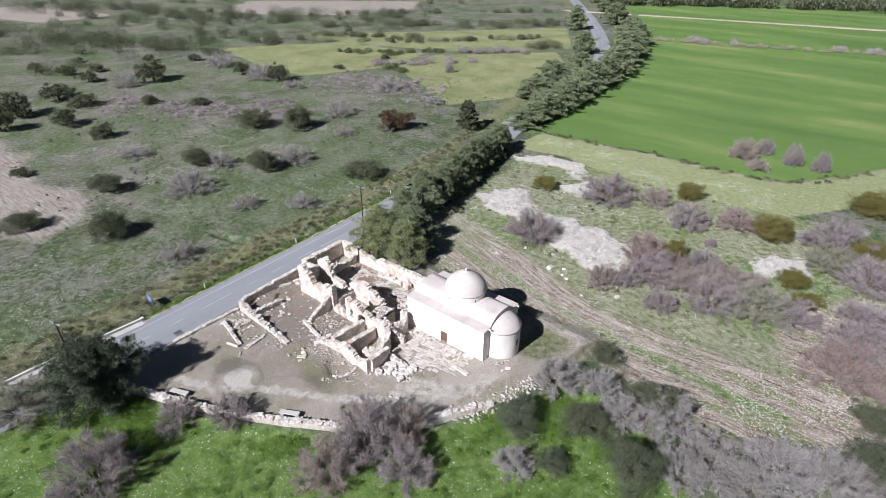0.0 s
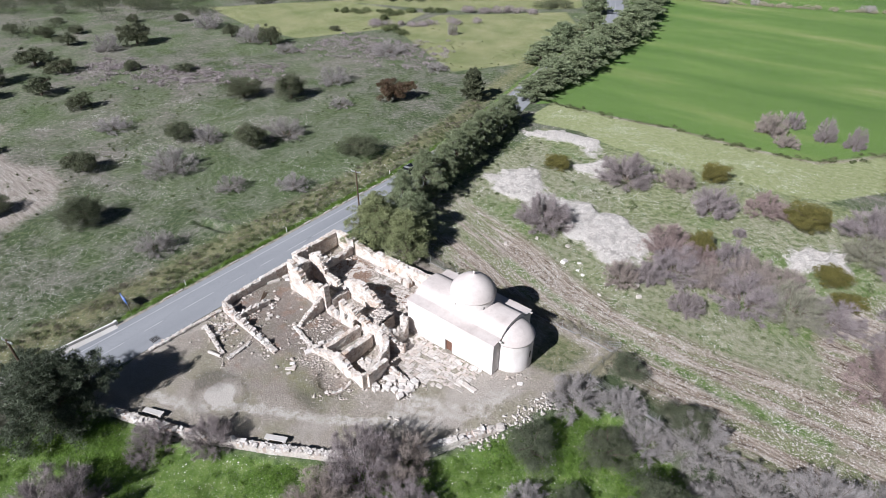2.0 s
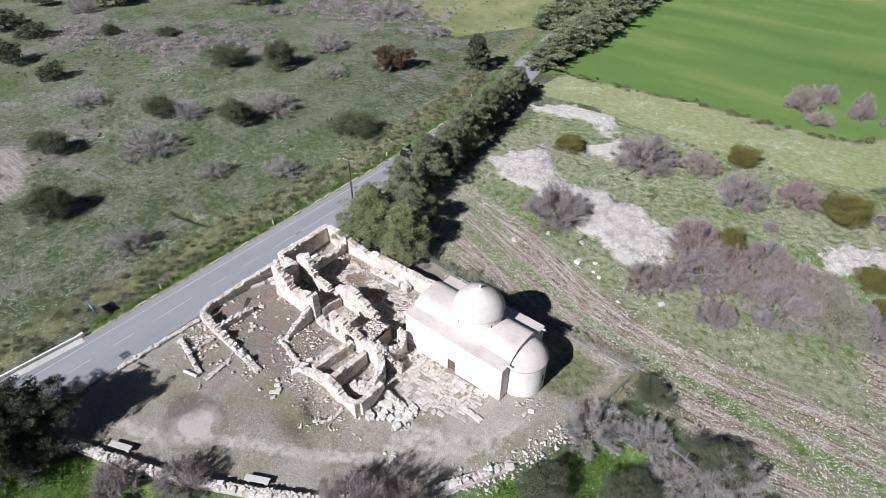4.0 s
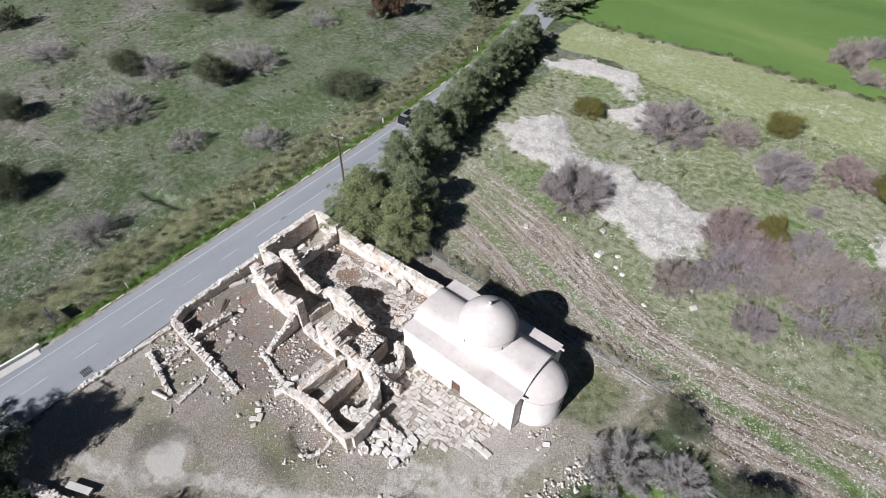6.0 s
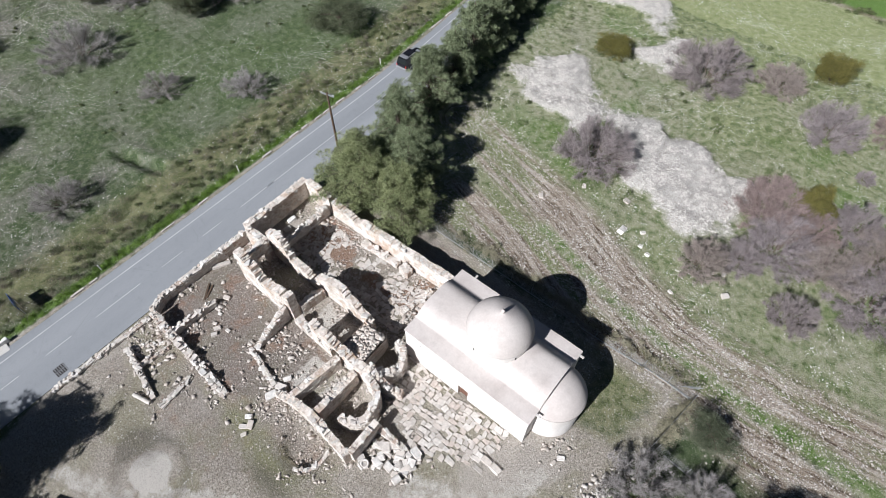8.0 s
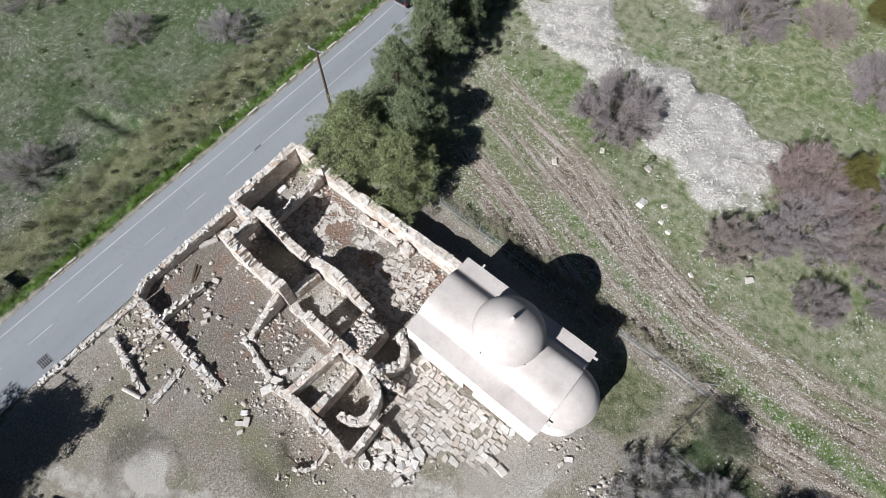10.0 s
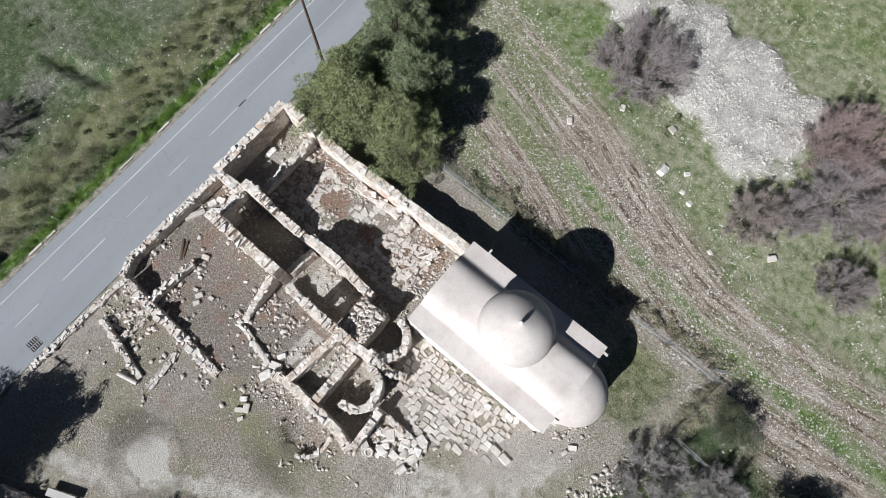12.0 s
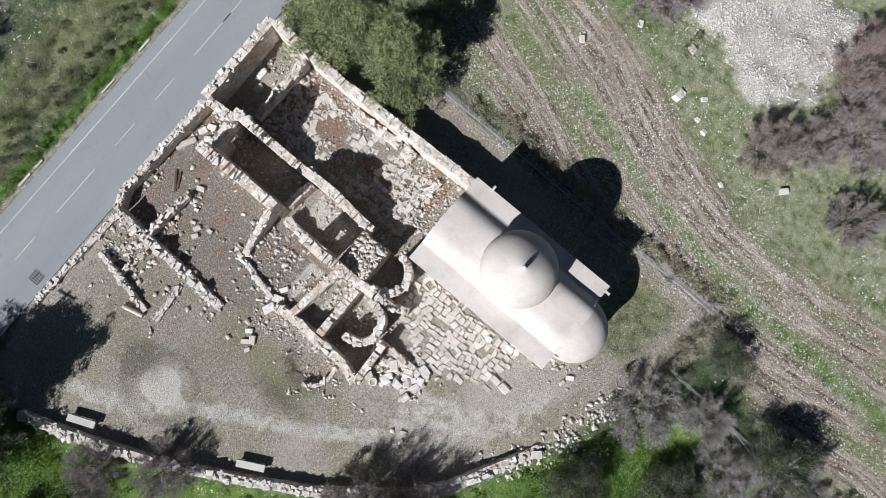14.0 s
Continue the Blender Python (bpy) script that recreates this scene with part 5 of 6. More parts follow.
def build_plants():
    for x, y, r, h in [(-75.2, -22.5, 4.8, 3.6), (-59.2, -13.5, 4.9, 5.5), (-79.7, -4.7, 4.5, 4.5), (-79.6, 15.7, 5.1, 4.0), (-63.7, 23.0, 4.7, 5.7), (-43.0, 34.8, 5.4, 3.8), (-91.4, 40.8, 6.2, 5.4), (-80.6, 47.5, 6.0, 6.9), (-115.4, 10.8, 3.9, 4.1), (-133.2, 8.9, 4.8, 5.3), (-153.1, 3.9, 6.2, 7.7), (-142.0, -4.0, 4.9, 7.5), (-103.2, -12.8, 2.8, 2.4), (-149.7, 20.6, 5.7, 4.0), (-162.9, 19.0, 7.1, 5.9), (-163.0, 50.5, 6.9, 8.0), (-211.3, 30.1, 3.4, 4.2), (-196.5, 35.0, 4.5, 4.2), (-179.3, 35.4, 4.8, 4.4), (-193.5, 44.3, 3.3, 3.2), (-123.1, 43.7, 3.4, 2.6)]:
        green(x, y, r, h)
    for x, y, r, h in [(-127.4, 77.8, 5.4, 7.3), (-147.0, 76.2, 3.5, 5.0), (-182.7, 78.4, 3.3, 3.3), (-216.8, 47.7, 2.8, 2.3), (-136.7, 34.5, 3.6, 2.7), (-195.0, 65.7, 3.4, 3.1), (-125.2, 104.8, 2.9, 2.1)]:
        green(x, y, r, h)
    for x, y, r, h in [(-66.4, 5.9, 5.2, 4.4), (-73.6, 18.7, 3.2, 3.4), (-62.6, 30.7, 5.2, 3.6), (-50.7, 8.7, 3.0, 2.3), (-41.9, 15.9, 3.2, 2.7), (-42.6, -10.3, 3.1, 3.0), (-81.5, 63.5, 4.8, 4.0), (-163.0, 40.5, 4.6, 4.6), (-135.6, 76.5, 5.6, 5.3), (-66.7, 51.6, 3.1, 1.9), (-95.6, 9.0, 4.3, 2.6), (-165.5, 78.8, 5.6, 4.9), (-89.2, 94.5, 6.0, 3.9), (-66.3, 90.7, 3.7, 2.2), (-88.3, 127.4, 2.0, 4.1), (-116.6, 75.4, 4.1, 2.5)]:
        bare(x, y, r, h)
    tagged(make_at_rust(-59.3, 63.9, 5.5, 7.0))
    for x, y, r, h in [(0.9, 33.3, 5.1, 4.6), (5.4, 57.4, 5.8, 4.6), (14.1, 61.2, 3.6, 2.9), (22.3, 55.3, 4.0, 4.2), (17.6, 26.6, 2.9, 3.0), (27.0, 25.9, 2.6, 2.7), (20.6, 29.4, 2.5, 2.5), (23.3, 33.6, 4.3, 3.5), (28.2, 33.8, 3.6, 3.2), (33.2, 32.8, 4.8, 4.0), (38.6, 34.4, 4.8, 4.0), (43.4, 35.6, 4.0, 3.3), (28.8, 41.2, 3.3, 3.4), (32.6, 39.2, 3.9, 3.4), (37.0, 39.2, 3.8, 3.2), (46.1, 62.0, 6.3, 5.2), (52.9, 39.2, 5.4, 4.1), (51.7, 52.4, 5.0, 4.4), (45.6, 55.4, 4.0, 3.4), (28.0, 50.5, 1.2, 1.2), (51.6, 33.0, 4.4, 3.8)]:
        bare(x, y, r, h)
    for x, y, r, h in [(20.5, 37.6, 4.3, 4.2), (25.4, 37.0, 3.0, 3.2), (50.6, 26.4, 5.4, 4.6), (29.7, 60.8, 3.9, 3.2)]:
        russet(x, y, r, h)
    for x, y, r, h in [(-7.3, 54.1, 3.0, 2.8), (19.1, 67.3, 3.0, 3.8), (35.8, 59.3, 4.3, 5.0), (50.3, 83.4, 5.2, 4.2), (41.8, 45.9, 2.9, 2.6), (24.4, 41.0, 2.4, 3.9), (44.6, 41.2, 2.8, 2.2), (51.0, 60.5, 4.1, 4.2)]:
        yellow(x, y, r, h)
    for x, y, r, h in [(22.3, 99.6, 3.6, 4.6), (25.7, 107.3, 2.5, 3.4), (32.8, 102.6, 2.3, 4.8), (26.8, 94.5, 2.7, 2.3), (38.6, 102.2, 2.3, 4.3)]:
        bare(x, y, r, h, "bare trees at the edge of the crop field")
    for x, y, r, h in [(25.4, 10.0, 2.3, 2.9), (22.0, -6.5, 3.2, 4.3), (28.2, -1.9, 3.1, 3.6), (34.6, -4.8, 3.7, 5.9), (27.7, -8.7, 2.1, 2.5), (55.5, 11.1, 3.8, 5.1), (54.6, 19.0, 2.9, 3.6), (33.4, 6.2, 3.2, 4.4)]:
        olive(x, y, r, h)
    for x, y, r, h in [(22.5, 2.4, 3.4, 3.4), (27.2, 5.0, 2.3, 2.8), (30.8, 2.2, 2.9, 3.2), (35.2, 4.9, 3.7, 4.2), (24.4, -11.3, 2.3, 2.5), (41.4, 1.6, 4.2, 3.6), (47.0, 5.6, 4.0, 3.6), (45.0, 1.0, 3.6, 3.2), (51.7, 7.3, 4.2, 3.5), (38.6, -1.2, 2.9, 3.2), (55.4, 9.0, 3.4, 2.4)]:
        bare(x, y, r, h, "leafless shrubs beyond the stone wall")
    for x, y, r, h in [(10.0, -18.6, 4.2, 5.6), (-5.0, -25.8, 2.7, 2.7), (-9.6, -29.6, 2.7, 2.6), (9.4, -23.7, 4.1, 3.4), (15.8, -18.8, 3.1, 3.3), (-9.1, -39.0, 4.6, 5.0), (-25.7, -40.2, 4.6, 3.2), (12.6, -15.6, 3.0, 4.4)]:
        bare(x, y, r, h, "leafless shrubs beyond the stone wall")
    ob = make_conifer(61, "tree", "large dark green spreading tree beside the road", M_DARKTREE, 6.5, 9.4, 150, 9, 95, 0.24, 0.034, 2.6, 0.1)
    ob.matrix_basis = pose(-20.6, -33.6, at(-20.6, -33.6))
    for x, y, r, h in [(-17.0, 12.4, 5.6, 8.4), (-11.0, 12.6, 5.0, 7.6), (-13.6, 16.8, 4.8, 8.0), (-18.6, 20.6, 4.6, 8.6), (-20.0, 28.0, 4.6, 9.2), (-20.6, 34.0, 4.3, 8.2), (-22.2, 40.4, 4.6, 8.4), (-23.2, 46.2, 4.2, 8.0), (-24.6, 52.0, 4.5, 8.2), (-25.4, 57.2, 4.0, 7.6), (-26.0, 62.7, 4.2, 8.4), (-27.2, 68.5, 3.6, 6.5), (-31.8, 86.6, 4.8, 6.5), (-32.0, 100.3, 6.0, 8.5), (-32.0, 115.1, 6.4, 9.3), (-35.0, 138.5, 7.2, 10.5), (-36.5, 161.9, 6.8, 12.2), (-43.6, 194.1, 7.8, 12.7), (-50.9, 224.9, 5.9, 12.1)]:
        conifer(x, y, r, h)
    for x, y, r, h in [(-45.6, 115.6, 5.7, 8.0), (-47.6, 133.3, 7.2, 10.5), (-50.4, 162.2, 5.8, 8.0), (-61.0, 240.3, 7.6, 12.4), (-84.5, 280.8, 8.9, 12.9), (-108.0, 324.5, 8.2, 11.1), (-94.5, 249.4, 5.8, 14.0), (-64.2, 192.8, 6.0, 10.8), (-31.6, 93.5, 5.0, 7.0), (-31.9, 108, 5.6, 8.8), (-33.4, 127, 6.2, 9.6), (-35.4, 150, 6.6, 10.5), (-39.5, 178, 6.8, 11.5), (-47.0, 209, 6.2, 11.5), (-57, 232, 6, 11)]:
        conifer(x, y, r, h)
    ob = make_conifer(171, "conifer", "single dark conical conifer on the pasture", M_LEAF, 4.0, 8.4, 90, 6, 34, 0.5, 0.10, 1.2)
    ob.matrix_basis = pose(-43.6, 76.5, at(-43.6, 76.5))


def make_at_rust(x, y, r, h):
    ob = make_bush("rust", 150, "tree", "round tree with rust-red and green leaves", "tree", M_RUST, r, h, 60, 170, 0.3)
    ob.matrix_basis = pose(x, y, at(x, y))
    return ob


build_plants()


# ---- loose stones, flags, scrub: scattered ----
def cobbles(g, x, y, z, size, flat=0.6, boxy=False):
    """Small uneven stones as one set of corners and faces."""
    if boxy == "chip":
        base = np.array([(1, 0, -0.4), (-0.5, 0.87, -0.4), (-0.5, -0.87, -0.4), (0, 0, 0.6)]) * 0.7
        tri = np.array([(0, 1, 3), (1, 2, 3), (2, 0, 3), (2, 1, 0)])
    elif boxy:
        base = np.array([(-1, -1, -1), (1, -1, -1), (1, 1, -1), (-1, 1, -1), (-1, -1, 1), (1, -1, 1), (1, 1, 1), (-1, 1, 1)]) * 0.5
        tri = np.array([(3, 2, 1), (3, 1, 0), (4, 5, 6), (4, 6, 7), (0, 1, 5), (0, 5, 4), (1, 2, 6), (1, 6, 5), (2, 3, 7), (2, 7, 6), (3, 0, 4), (3, 4, 7)])
    else:
        base = np.array([(1, 0, 0), (0, 1, 0), (-1, 0, 0), (0, -1, 0), (0, 0, 1), (0, 0, -1)]) * 0.55
        tri = np.array([(0, 1, 4), (1, 2, 4), (2, 3, 4), (3, 0, 4), (1, 0, 5), (2, 1, 5), (3, 2, 5), (0, 3, 5)])
    n, k = len(x), len(base)
    v = base[None] * (1 + g.normal(scale=0.16, size=(n, k, 3)))
    v = v * (size[:, None, None] * np.stack([g.uniform(0.75, 1.6, n), g.uniform(0.55, 1.1, n), flat * g.uniform(0.5, 1.1, n)], 1)[:, None, :])
    a, b = g.uniform(0, 2 * math.pi, n), g.uniform(-0.3, 0.3, n)
    ca, sa, cb, sb = np.cos(a)[:, None], np.sin(a)[:, None], np.cos(b)[:, None], np.sin(b)[:, None]
    X, Y, Z = v[..., 0], v[..., 1], v[..., 2]
    X, Z = X * cb - Z * sb, X * sb + Z * cb
    out = np.stack([X * ca - Y * sa + x[:, None], X * sa + Y * ca + y[:, None], Z + (z + size * flat * 0.22)[:, None]], 2)
    return out.reshape(-1, 3), (tri[None] + (np.arange(n) * k)[:, None, None]).reshape(-1, 3)


def strew(name, label, n, area, density, size, mat, seed, boxy=False, flat=0.6, small=2.5):
    """Throw n stones over an area; density(x, y) from 0 to 1 says how many stay."""
    g = np.random.default_rng(seed)
    x0, x1, y0, y1 = area
    x, y = g.uniform(x0, x1, n), g.uniform(y0, y1, n)
    keep = g.uniform(size=n) < density(x, y)
    x, y = x[keep], y[keep]
    s = size[0] + (size[1] - size[0]) * g.uniform(size=len(x)) ** small
    V, Fc = cobbles(g, x, y, land(x, y), s, flat, boxy)
    tagged(new(name, quick_mesh(name, V, Fc, mat)), label, "stones", kind="stuff")


SPILLS = [[(2, -7), (7, -7)], [(3, -9), (7, -9)], [(-3.5, 0.4), (-0.5, 6.5)], [(13.5, -0.6), (16.5, 1.5)], [(-11, -6), (-6, -7)]]
CHURCH = [(-0.2, -0.2), (13.2, -0.2), (16.1, 2.6), (16.1, 5.8), (13.2, 8.4), (-0.2, 8.4)]


def off_road(x, y):
    return np.abs(x - west_of_road(y)) > 4.0


def outside(x, y):
    return (in_patch(x, y, CHURCH, 0.2) < 0.5) & off_road(x, y)


def strew_all():
    strew("rubble_stones", "heaps of pale grey field stones", 210000, (-24, 46, 29, 75), lambda x, y: smooth(heap_mask(x, y, 2.2) + 0.35 * (fbm(x, y, 31) - 0.5), 0.35, 0.65) * smooth(fbm(x * 1.3, y * 1.3, 38), 0.3, 0.5) * 0.9, (0.05, 0.27), M_SCREE, 301, "chip", 0.7)
    strew("track_stones", "small pale stones on the ploughed track", 90000, (-18, 58, 8, 52), lambda x, y: smooth(track_mask(x, y) + 0.5 * (fbm(x * 0.5, y * 0.5, 32) - 0.5), 0.25, 0.8) * outside(x, y), (0.06, 0.22), M_DRY, 302, "chip", 0.7)
    strew("scrub_stones", "pale stones strewn through the scrub", 100000, (-22, 58, 12, 84), lambda x, y: (0.05 + 0.95 * smooth(fbm(x * 0.16, y * 0.16, 33), 0.47, 0.66) * smooth(fbm(x * 0.7, y * 0.7, 39), 0.38, 0.56)) * outside(x, y), (0.05, 0.2), M_FLECK, 303, "chip", 0.65)
    strew("pasture_stones", "pale stones strewn over the pasture", 100000, (-110, -31, -45, 60), lambda x, y: (0.05 + 0.95 * smooth(fbm(x * 0.1, y * 0.1, 34), 0.45, 0.66) * smooth(fbm(x * 0.6, y * 0.6, 40), 0.38, 0.56)) * off_road(x, y), (0.05, 0.19), M_FLECK, 304, "chip", 0.6)
    comp = lambda x, y: in_patch(x, y, COMPOUND, 0.4) > 0.6
    strew("gravel", "gravel and stone chips on bare soil", 52000, (-23, 23, -31, 13), lambda x, y: (0.1 + 0.5 * smooth(fbm(x * 0.3, y * 0.3, 35), 0.45, 0.65) + 0.4 * in_patch(x, y, [(-22, -19), (-8, -19.5), (3, -14), (3, -10), (-22, -11)], 2.5)) * comp(x, y) * outside(x, y) * (np.hypot((x + 9.9) / 3.2, (y + 21.3) / 2.8) > 1), (0.03, 0.15), M_RUBBLE, 305, False, 0.5, 3.5)

    def by_ruins(x, y):
        d = np.full(len(x), 1e9)
        for l in WALL_LINES + SPILLS:
            d = np.minimum(d, near_line(x, y, l))
        return (np.exp(-(d / 0.95) ** 2) * smooth(fbm(x * 0.6, y * 0.6, 47), 0.36, 0.56) + 0.05 * np.exp(-(d / 2.5) ** 2)) * outside(x, y) * 0.9
    strew("fallen_rubble", "broken limestone rubble beside the ruined walls", 28000, (-23, 18, -19, 9), by_ruins, (0.05, 0.40), M_RUBBLE, 306, True, 0.42, 4.5)
    strew("court_rubble", "broken limestone rubble on the old floors", 16000, (-22, 1, -13, 8), lambda x, y: (0.06 + 0.8 * smooth(fbm(x * 0.45, y * 0.45, 36), 0.46, 0.62)) * outside(x, y) * (1 - 0.9 * in_patch(x, y, RED_SOIL, 1.2) * smooth(0.0 - y, 2.0, 4.0)), (0.03, 0.28), M_RUBBLE, 307, True, 0.4, 4.0)
    strew("court_shards", "small broken limestone flags on the old courtyard floor", 3600, (-17.9, -0.8, 0.9, 7.5), lambda x, y: smooth(fbm(x * 0.4, y * 0.4, 44), 0.42, 0.58) * 0.6, (0.08, 0.34), M_RUBBLE, 311, True, 0.12)
    g = np.random.default_rng(310)
    x, y = g.uniform(-4.6, -2.0, 420), g.uniform(-3.7, -0.66, 420)
    V, Fc = cobbles(g, x, y, 1.6 + 0.75 * (x + 4.7) / 2.8, g.uniform(0.1, 0.36, 420), 0.55, True)
    tagged(new("bed_rubble", quick_mesh("bed_rubble", V, Fc, M_RUBBLE)), "broken limestone on the raised bed", "stones", kind="stuff")
    wall_end = lambda x, y: np.exp(-(near_line(x, y, [(15.5, -9.8), (18, -5.5), (20, -0.5), (21, 3)]) / 0.95) ** 2)
    strew("collapsed_wall_stones", "spill of stones from a collapsed dry wall", 5200, (11, 25, -14, 6), wall_end, (0.06, 0.34), M_DRY, 308, True, 0.6)
    strew("meadow_stones", "white stones and flowers in the green grass", 9000, (-24, 45, -60, 4), lambda x, y: (in_patch(x, y, LUSH, 0.5) > 0.6) * (0.1 + 0.9 * smooth(fbm(x * 0.2, y * 0.2, 37), 0.5, 0.65)), (0.06, 0.2), M_FLECK, 309, False, 0.6)


strew_all()


def flagstones():
    """Tight irregular flags: a shaken net of corners, some neighbours run together."""
    r = random.Random(77)
    area = [(0.8, -0.4), (13.2, -0.4), (13.6, -2.4), (12.5, -4.3), (8.5, -5.6), (5.2, -6.3), (2.2, -4.6)]
    for name, label, outline, x0, y0, nx, ny, cell, gap in (("paving", "uneven paving of pale limestone flags", area, 0.5, -6.4, 25, 14, 0.44, 0.1), ("courtyard_floor", "broken paving of limestone flags with bare soil", COURT, -17.9, 0.9, 31, 13, 0.5, 0.75)):
        floor = tagged(new(name), label, "paving", kind="structure")
        count = 0
        lines = [[y0 + cell * j + r.uniform(-0.11, 0.11) for j in range(ny + 1)]]
        for j in range(ny - 1, -1, -1):
            x = x0 + r.uniform(0, 0.4)
            while x < x0 + nx * cell:
                w = r.choice((0.36, 0.44, 0.5, 0.62, 0.8)) * r.uniform(0.9, 1.1) * (0.95 if gap > 0.3 else 1.0)
                j0 = 0.09 if gap < 0.3 else 0.15
                e = lambda: r.uniform(-j0, j0)
                ya, yb = lines[0][j], lines[0][j + 1]
                q = [(x + e(), ya + e()), (x + w + e(), ya + e()), (x + w + e(), yb + e()), (x + e(), yb + e())]
                cx0, cy0 = x + w / 2, (ya + yb) / 2
                for k in (0, 1, 2, 3):
                    if r.random() < 0.45:
                        continue
                    f = r.uniform(0.03, 0.17)
                    q[k] = (q[k][0] * (1 - f) + cx0 * f, q[k][1] * (1 - f) + cy0 * f)
                cx, cy = sum(p[0] for p in q) / 4, sum(p[1] for p in q) / 4
                drift = 0.25 * math.sin(cx * 0.7) + 0.15 * math.sin(cx * 1.9 + cy)
                inside = float(in_patch(np.array([cx]), np.array([cy]), outline, 0.3)[0]) > 0.5
                sparse = float(fbm(np.array([cx * 0.5]), np.array([cy * 0.5]), 41)[0])
                if inside and count < 300 and r.random() > gap * (0.25 + 3.0 * max(0, sparse - 0.35)) and not (gap > 0.3 and (sparse > 0.56 or cy > 6.6)):
                    z = at(cx, cy) + (0.05 + r.uniform(0.0, 0.06) if gap < 0.3 else 0.01 + r.uniform(0.0, 0.035))
                    s = Shape()
                    low = [((px - cx) * 0.99, (py - cy) * 0.99, -0.2) for px, py in q]
                    up = [((px - cx) * 0.985, (py - cy) * 0.985, r.uniform(-0.02, 0.0)) for px, py in q]
                    top = [((px - cx) * 0.91, (py - cy) * 0.91, r.uniform(0.012, 0.03)) for px, py in q]
                    s.add(low + up + top, [(0, 1, 5, 4), (1, 2, 6, 5), (2, 3, 7, 6), (3, 0, 4, 7), (4, 5, 9, 8), (5, 6, 10, 9), (6, 7, 11, 10), (7, 4, 8, 11), (8, 9, 10, 11)])
                    ob = part("flagstone", s, M_PAVE, floor)
                    ob.matrix_basis = pose(cx, cy + drift, z, r.uniform(-2, 2), r.uniform(-2, 2), r.gauss(0, 7 if gap < 0.3 else 16))
                    count += 1
                x += w


flagstones()


def fallen_blocks():
    r = random.Random(5)
    n = 0
    while n < 46:
        x, y = r.uniform(3.1, 7.0), r.uniform(-10.0, -5.0)
        if abs(y + 8.9 - 0.55 * (x - 3.4)) < 1.25 and not 2.1 < x < 3.1:
            s = r.uniform(0.26, 0.66)
            ob = lay_stone("fallen_block", POOL_WALL, None, x, y, at(x, y) + s * 0.2, r.uniform(0, 360), s * r.uniform(1.0, 1.5), s, s * r.uniform(0.6, 0.9), 14, r)
            tagged(ob, "squared limestone block fallen from the ruin", "stone block", "fallen blocks beside the ruin")
            n += 1
    for k, (x, y, s, a) in enumerate([(6.3, -8.9, 0.75, 20), (-7.1, -13.2, 0.62, 40), (-6.4, -13.6, 0.8, 125), (-6.8, -14.1, 0.6, 35), (-6.2, -14.5, 0.5, 60), (-7.0, -10.7, 1.1, 70), (-6.9, -9.6, 1.0, 20), (-18.2, -6.6, 0.65, 20), (-16.2, -9.4, 0.65, 60), (-15.9, -10.0, 0.6, 60), (-16.8, -9.2, 0.45, 20), (-15.2, -8.9, 0.5, 5), (-13.9, -6.0, 0.35, 30), (-17.3, -8.2, 0.4, 15), (12.5, -3.5, 0.95, -5), (11.6, -3.45, 0.8, -3), (10.8, -3.4, 0.6, 4), (9.0, -1.1, 0.6, 10), (10.9, -0.7, 0.7, 0), (16.3, 0.6, 0.6, 30), (16.0, -0.1, 0.5, 70), (-8.2, -9.6, 0.8, 20), (-7.0, -8.7, 0.7, 60), (-9.6, -9.5, 0.6, 33), (8.3, -11.6, 0.5, 20), (8.6, -12.3, 0.45, 70)]):
        ob = lay_stone("fallen_block", POOL_WALL, None, x, y, at(x, y) + 0.08, a, s, s * 0.62, s * 0.34, 6, r)
        tagged(ob, "squared limestone block lying on bare soil", "stone block", "fallen blocks beside the ruin")
    for x, y, s in [(8.9, 25.9, 1.1), (21.1, 24.7, 0.9), (7.4, 30.0, 0.8), (-0.8, 24.7, 0.8), (10.9, 27.0, 0.6), (11.5, 25.2, 0.5), (20.0, 27.2, 0.6), (2.4, 29.0, 0.7), (16.5, 21.8, 0.5), (12.6, 24.6, 0.6), (-43.9, 17.8, 0.9), (-44.6, 17.2, 0.7), (-43.2, 17.2, 0.6)]:
        ob = lay_stone("boulder", POOL_WALL, None, x, y, at(x, y) + s * 0.1, r.uniform(0, 360), s * 0.85, s * 0.6, s * 0.5, 12, r)
        tagged(ob, "pale limestone boulder lying in thin grass", "boulder", "boulders lying about")
    for x, y, a, l, q, name, label in ((-15.8, -18.05, 13, 1.9, 0.2, "fallen_column", "pale marble column shaft lying on the soil"), (6.6, -9.2, 75, 0.75, 0.34, "column_drum", "short pale column drum lying among fallen blocks")):
        shaft = Shape().tube([(-l / 2, 0, 0), (-l / 2 + 0.04, 0, 0), (0, 0, 0), (l / 2 - 0.04, 0, 0), (l / 2, 0, 0)], [q * 0.93, q, q * 0.97, q * 0.95, q * 0.88], 18)
        ob = new(name, shaft.mesh(name, M_STONE, False))
        ob.matrix_basis = pose(x, y, at(x, y) + q * 0.85, 0, 0, a)
        tagged(ob, label, "column")
    for x, y, a, l in ((-20.4, -7.4, -52, 1.9), (-20.2, -7.2, -60, 1.5)):
        ob = new("plank", Shape().box(-l / 2, l / 2, -0.09, 0.09, 0, 0.07).mesh("plank", M_POLE))
        ob.matrix_basis = pose(x, y, at(x, y) + 0.02, 0, 0, a)
        tagged(ob, "weathered wooden plank lying on red soil", "plank", "planks in the ruin")
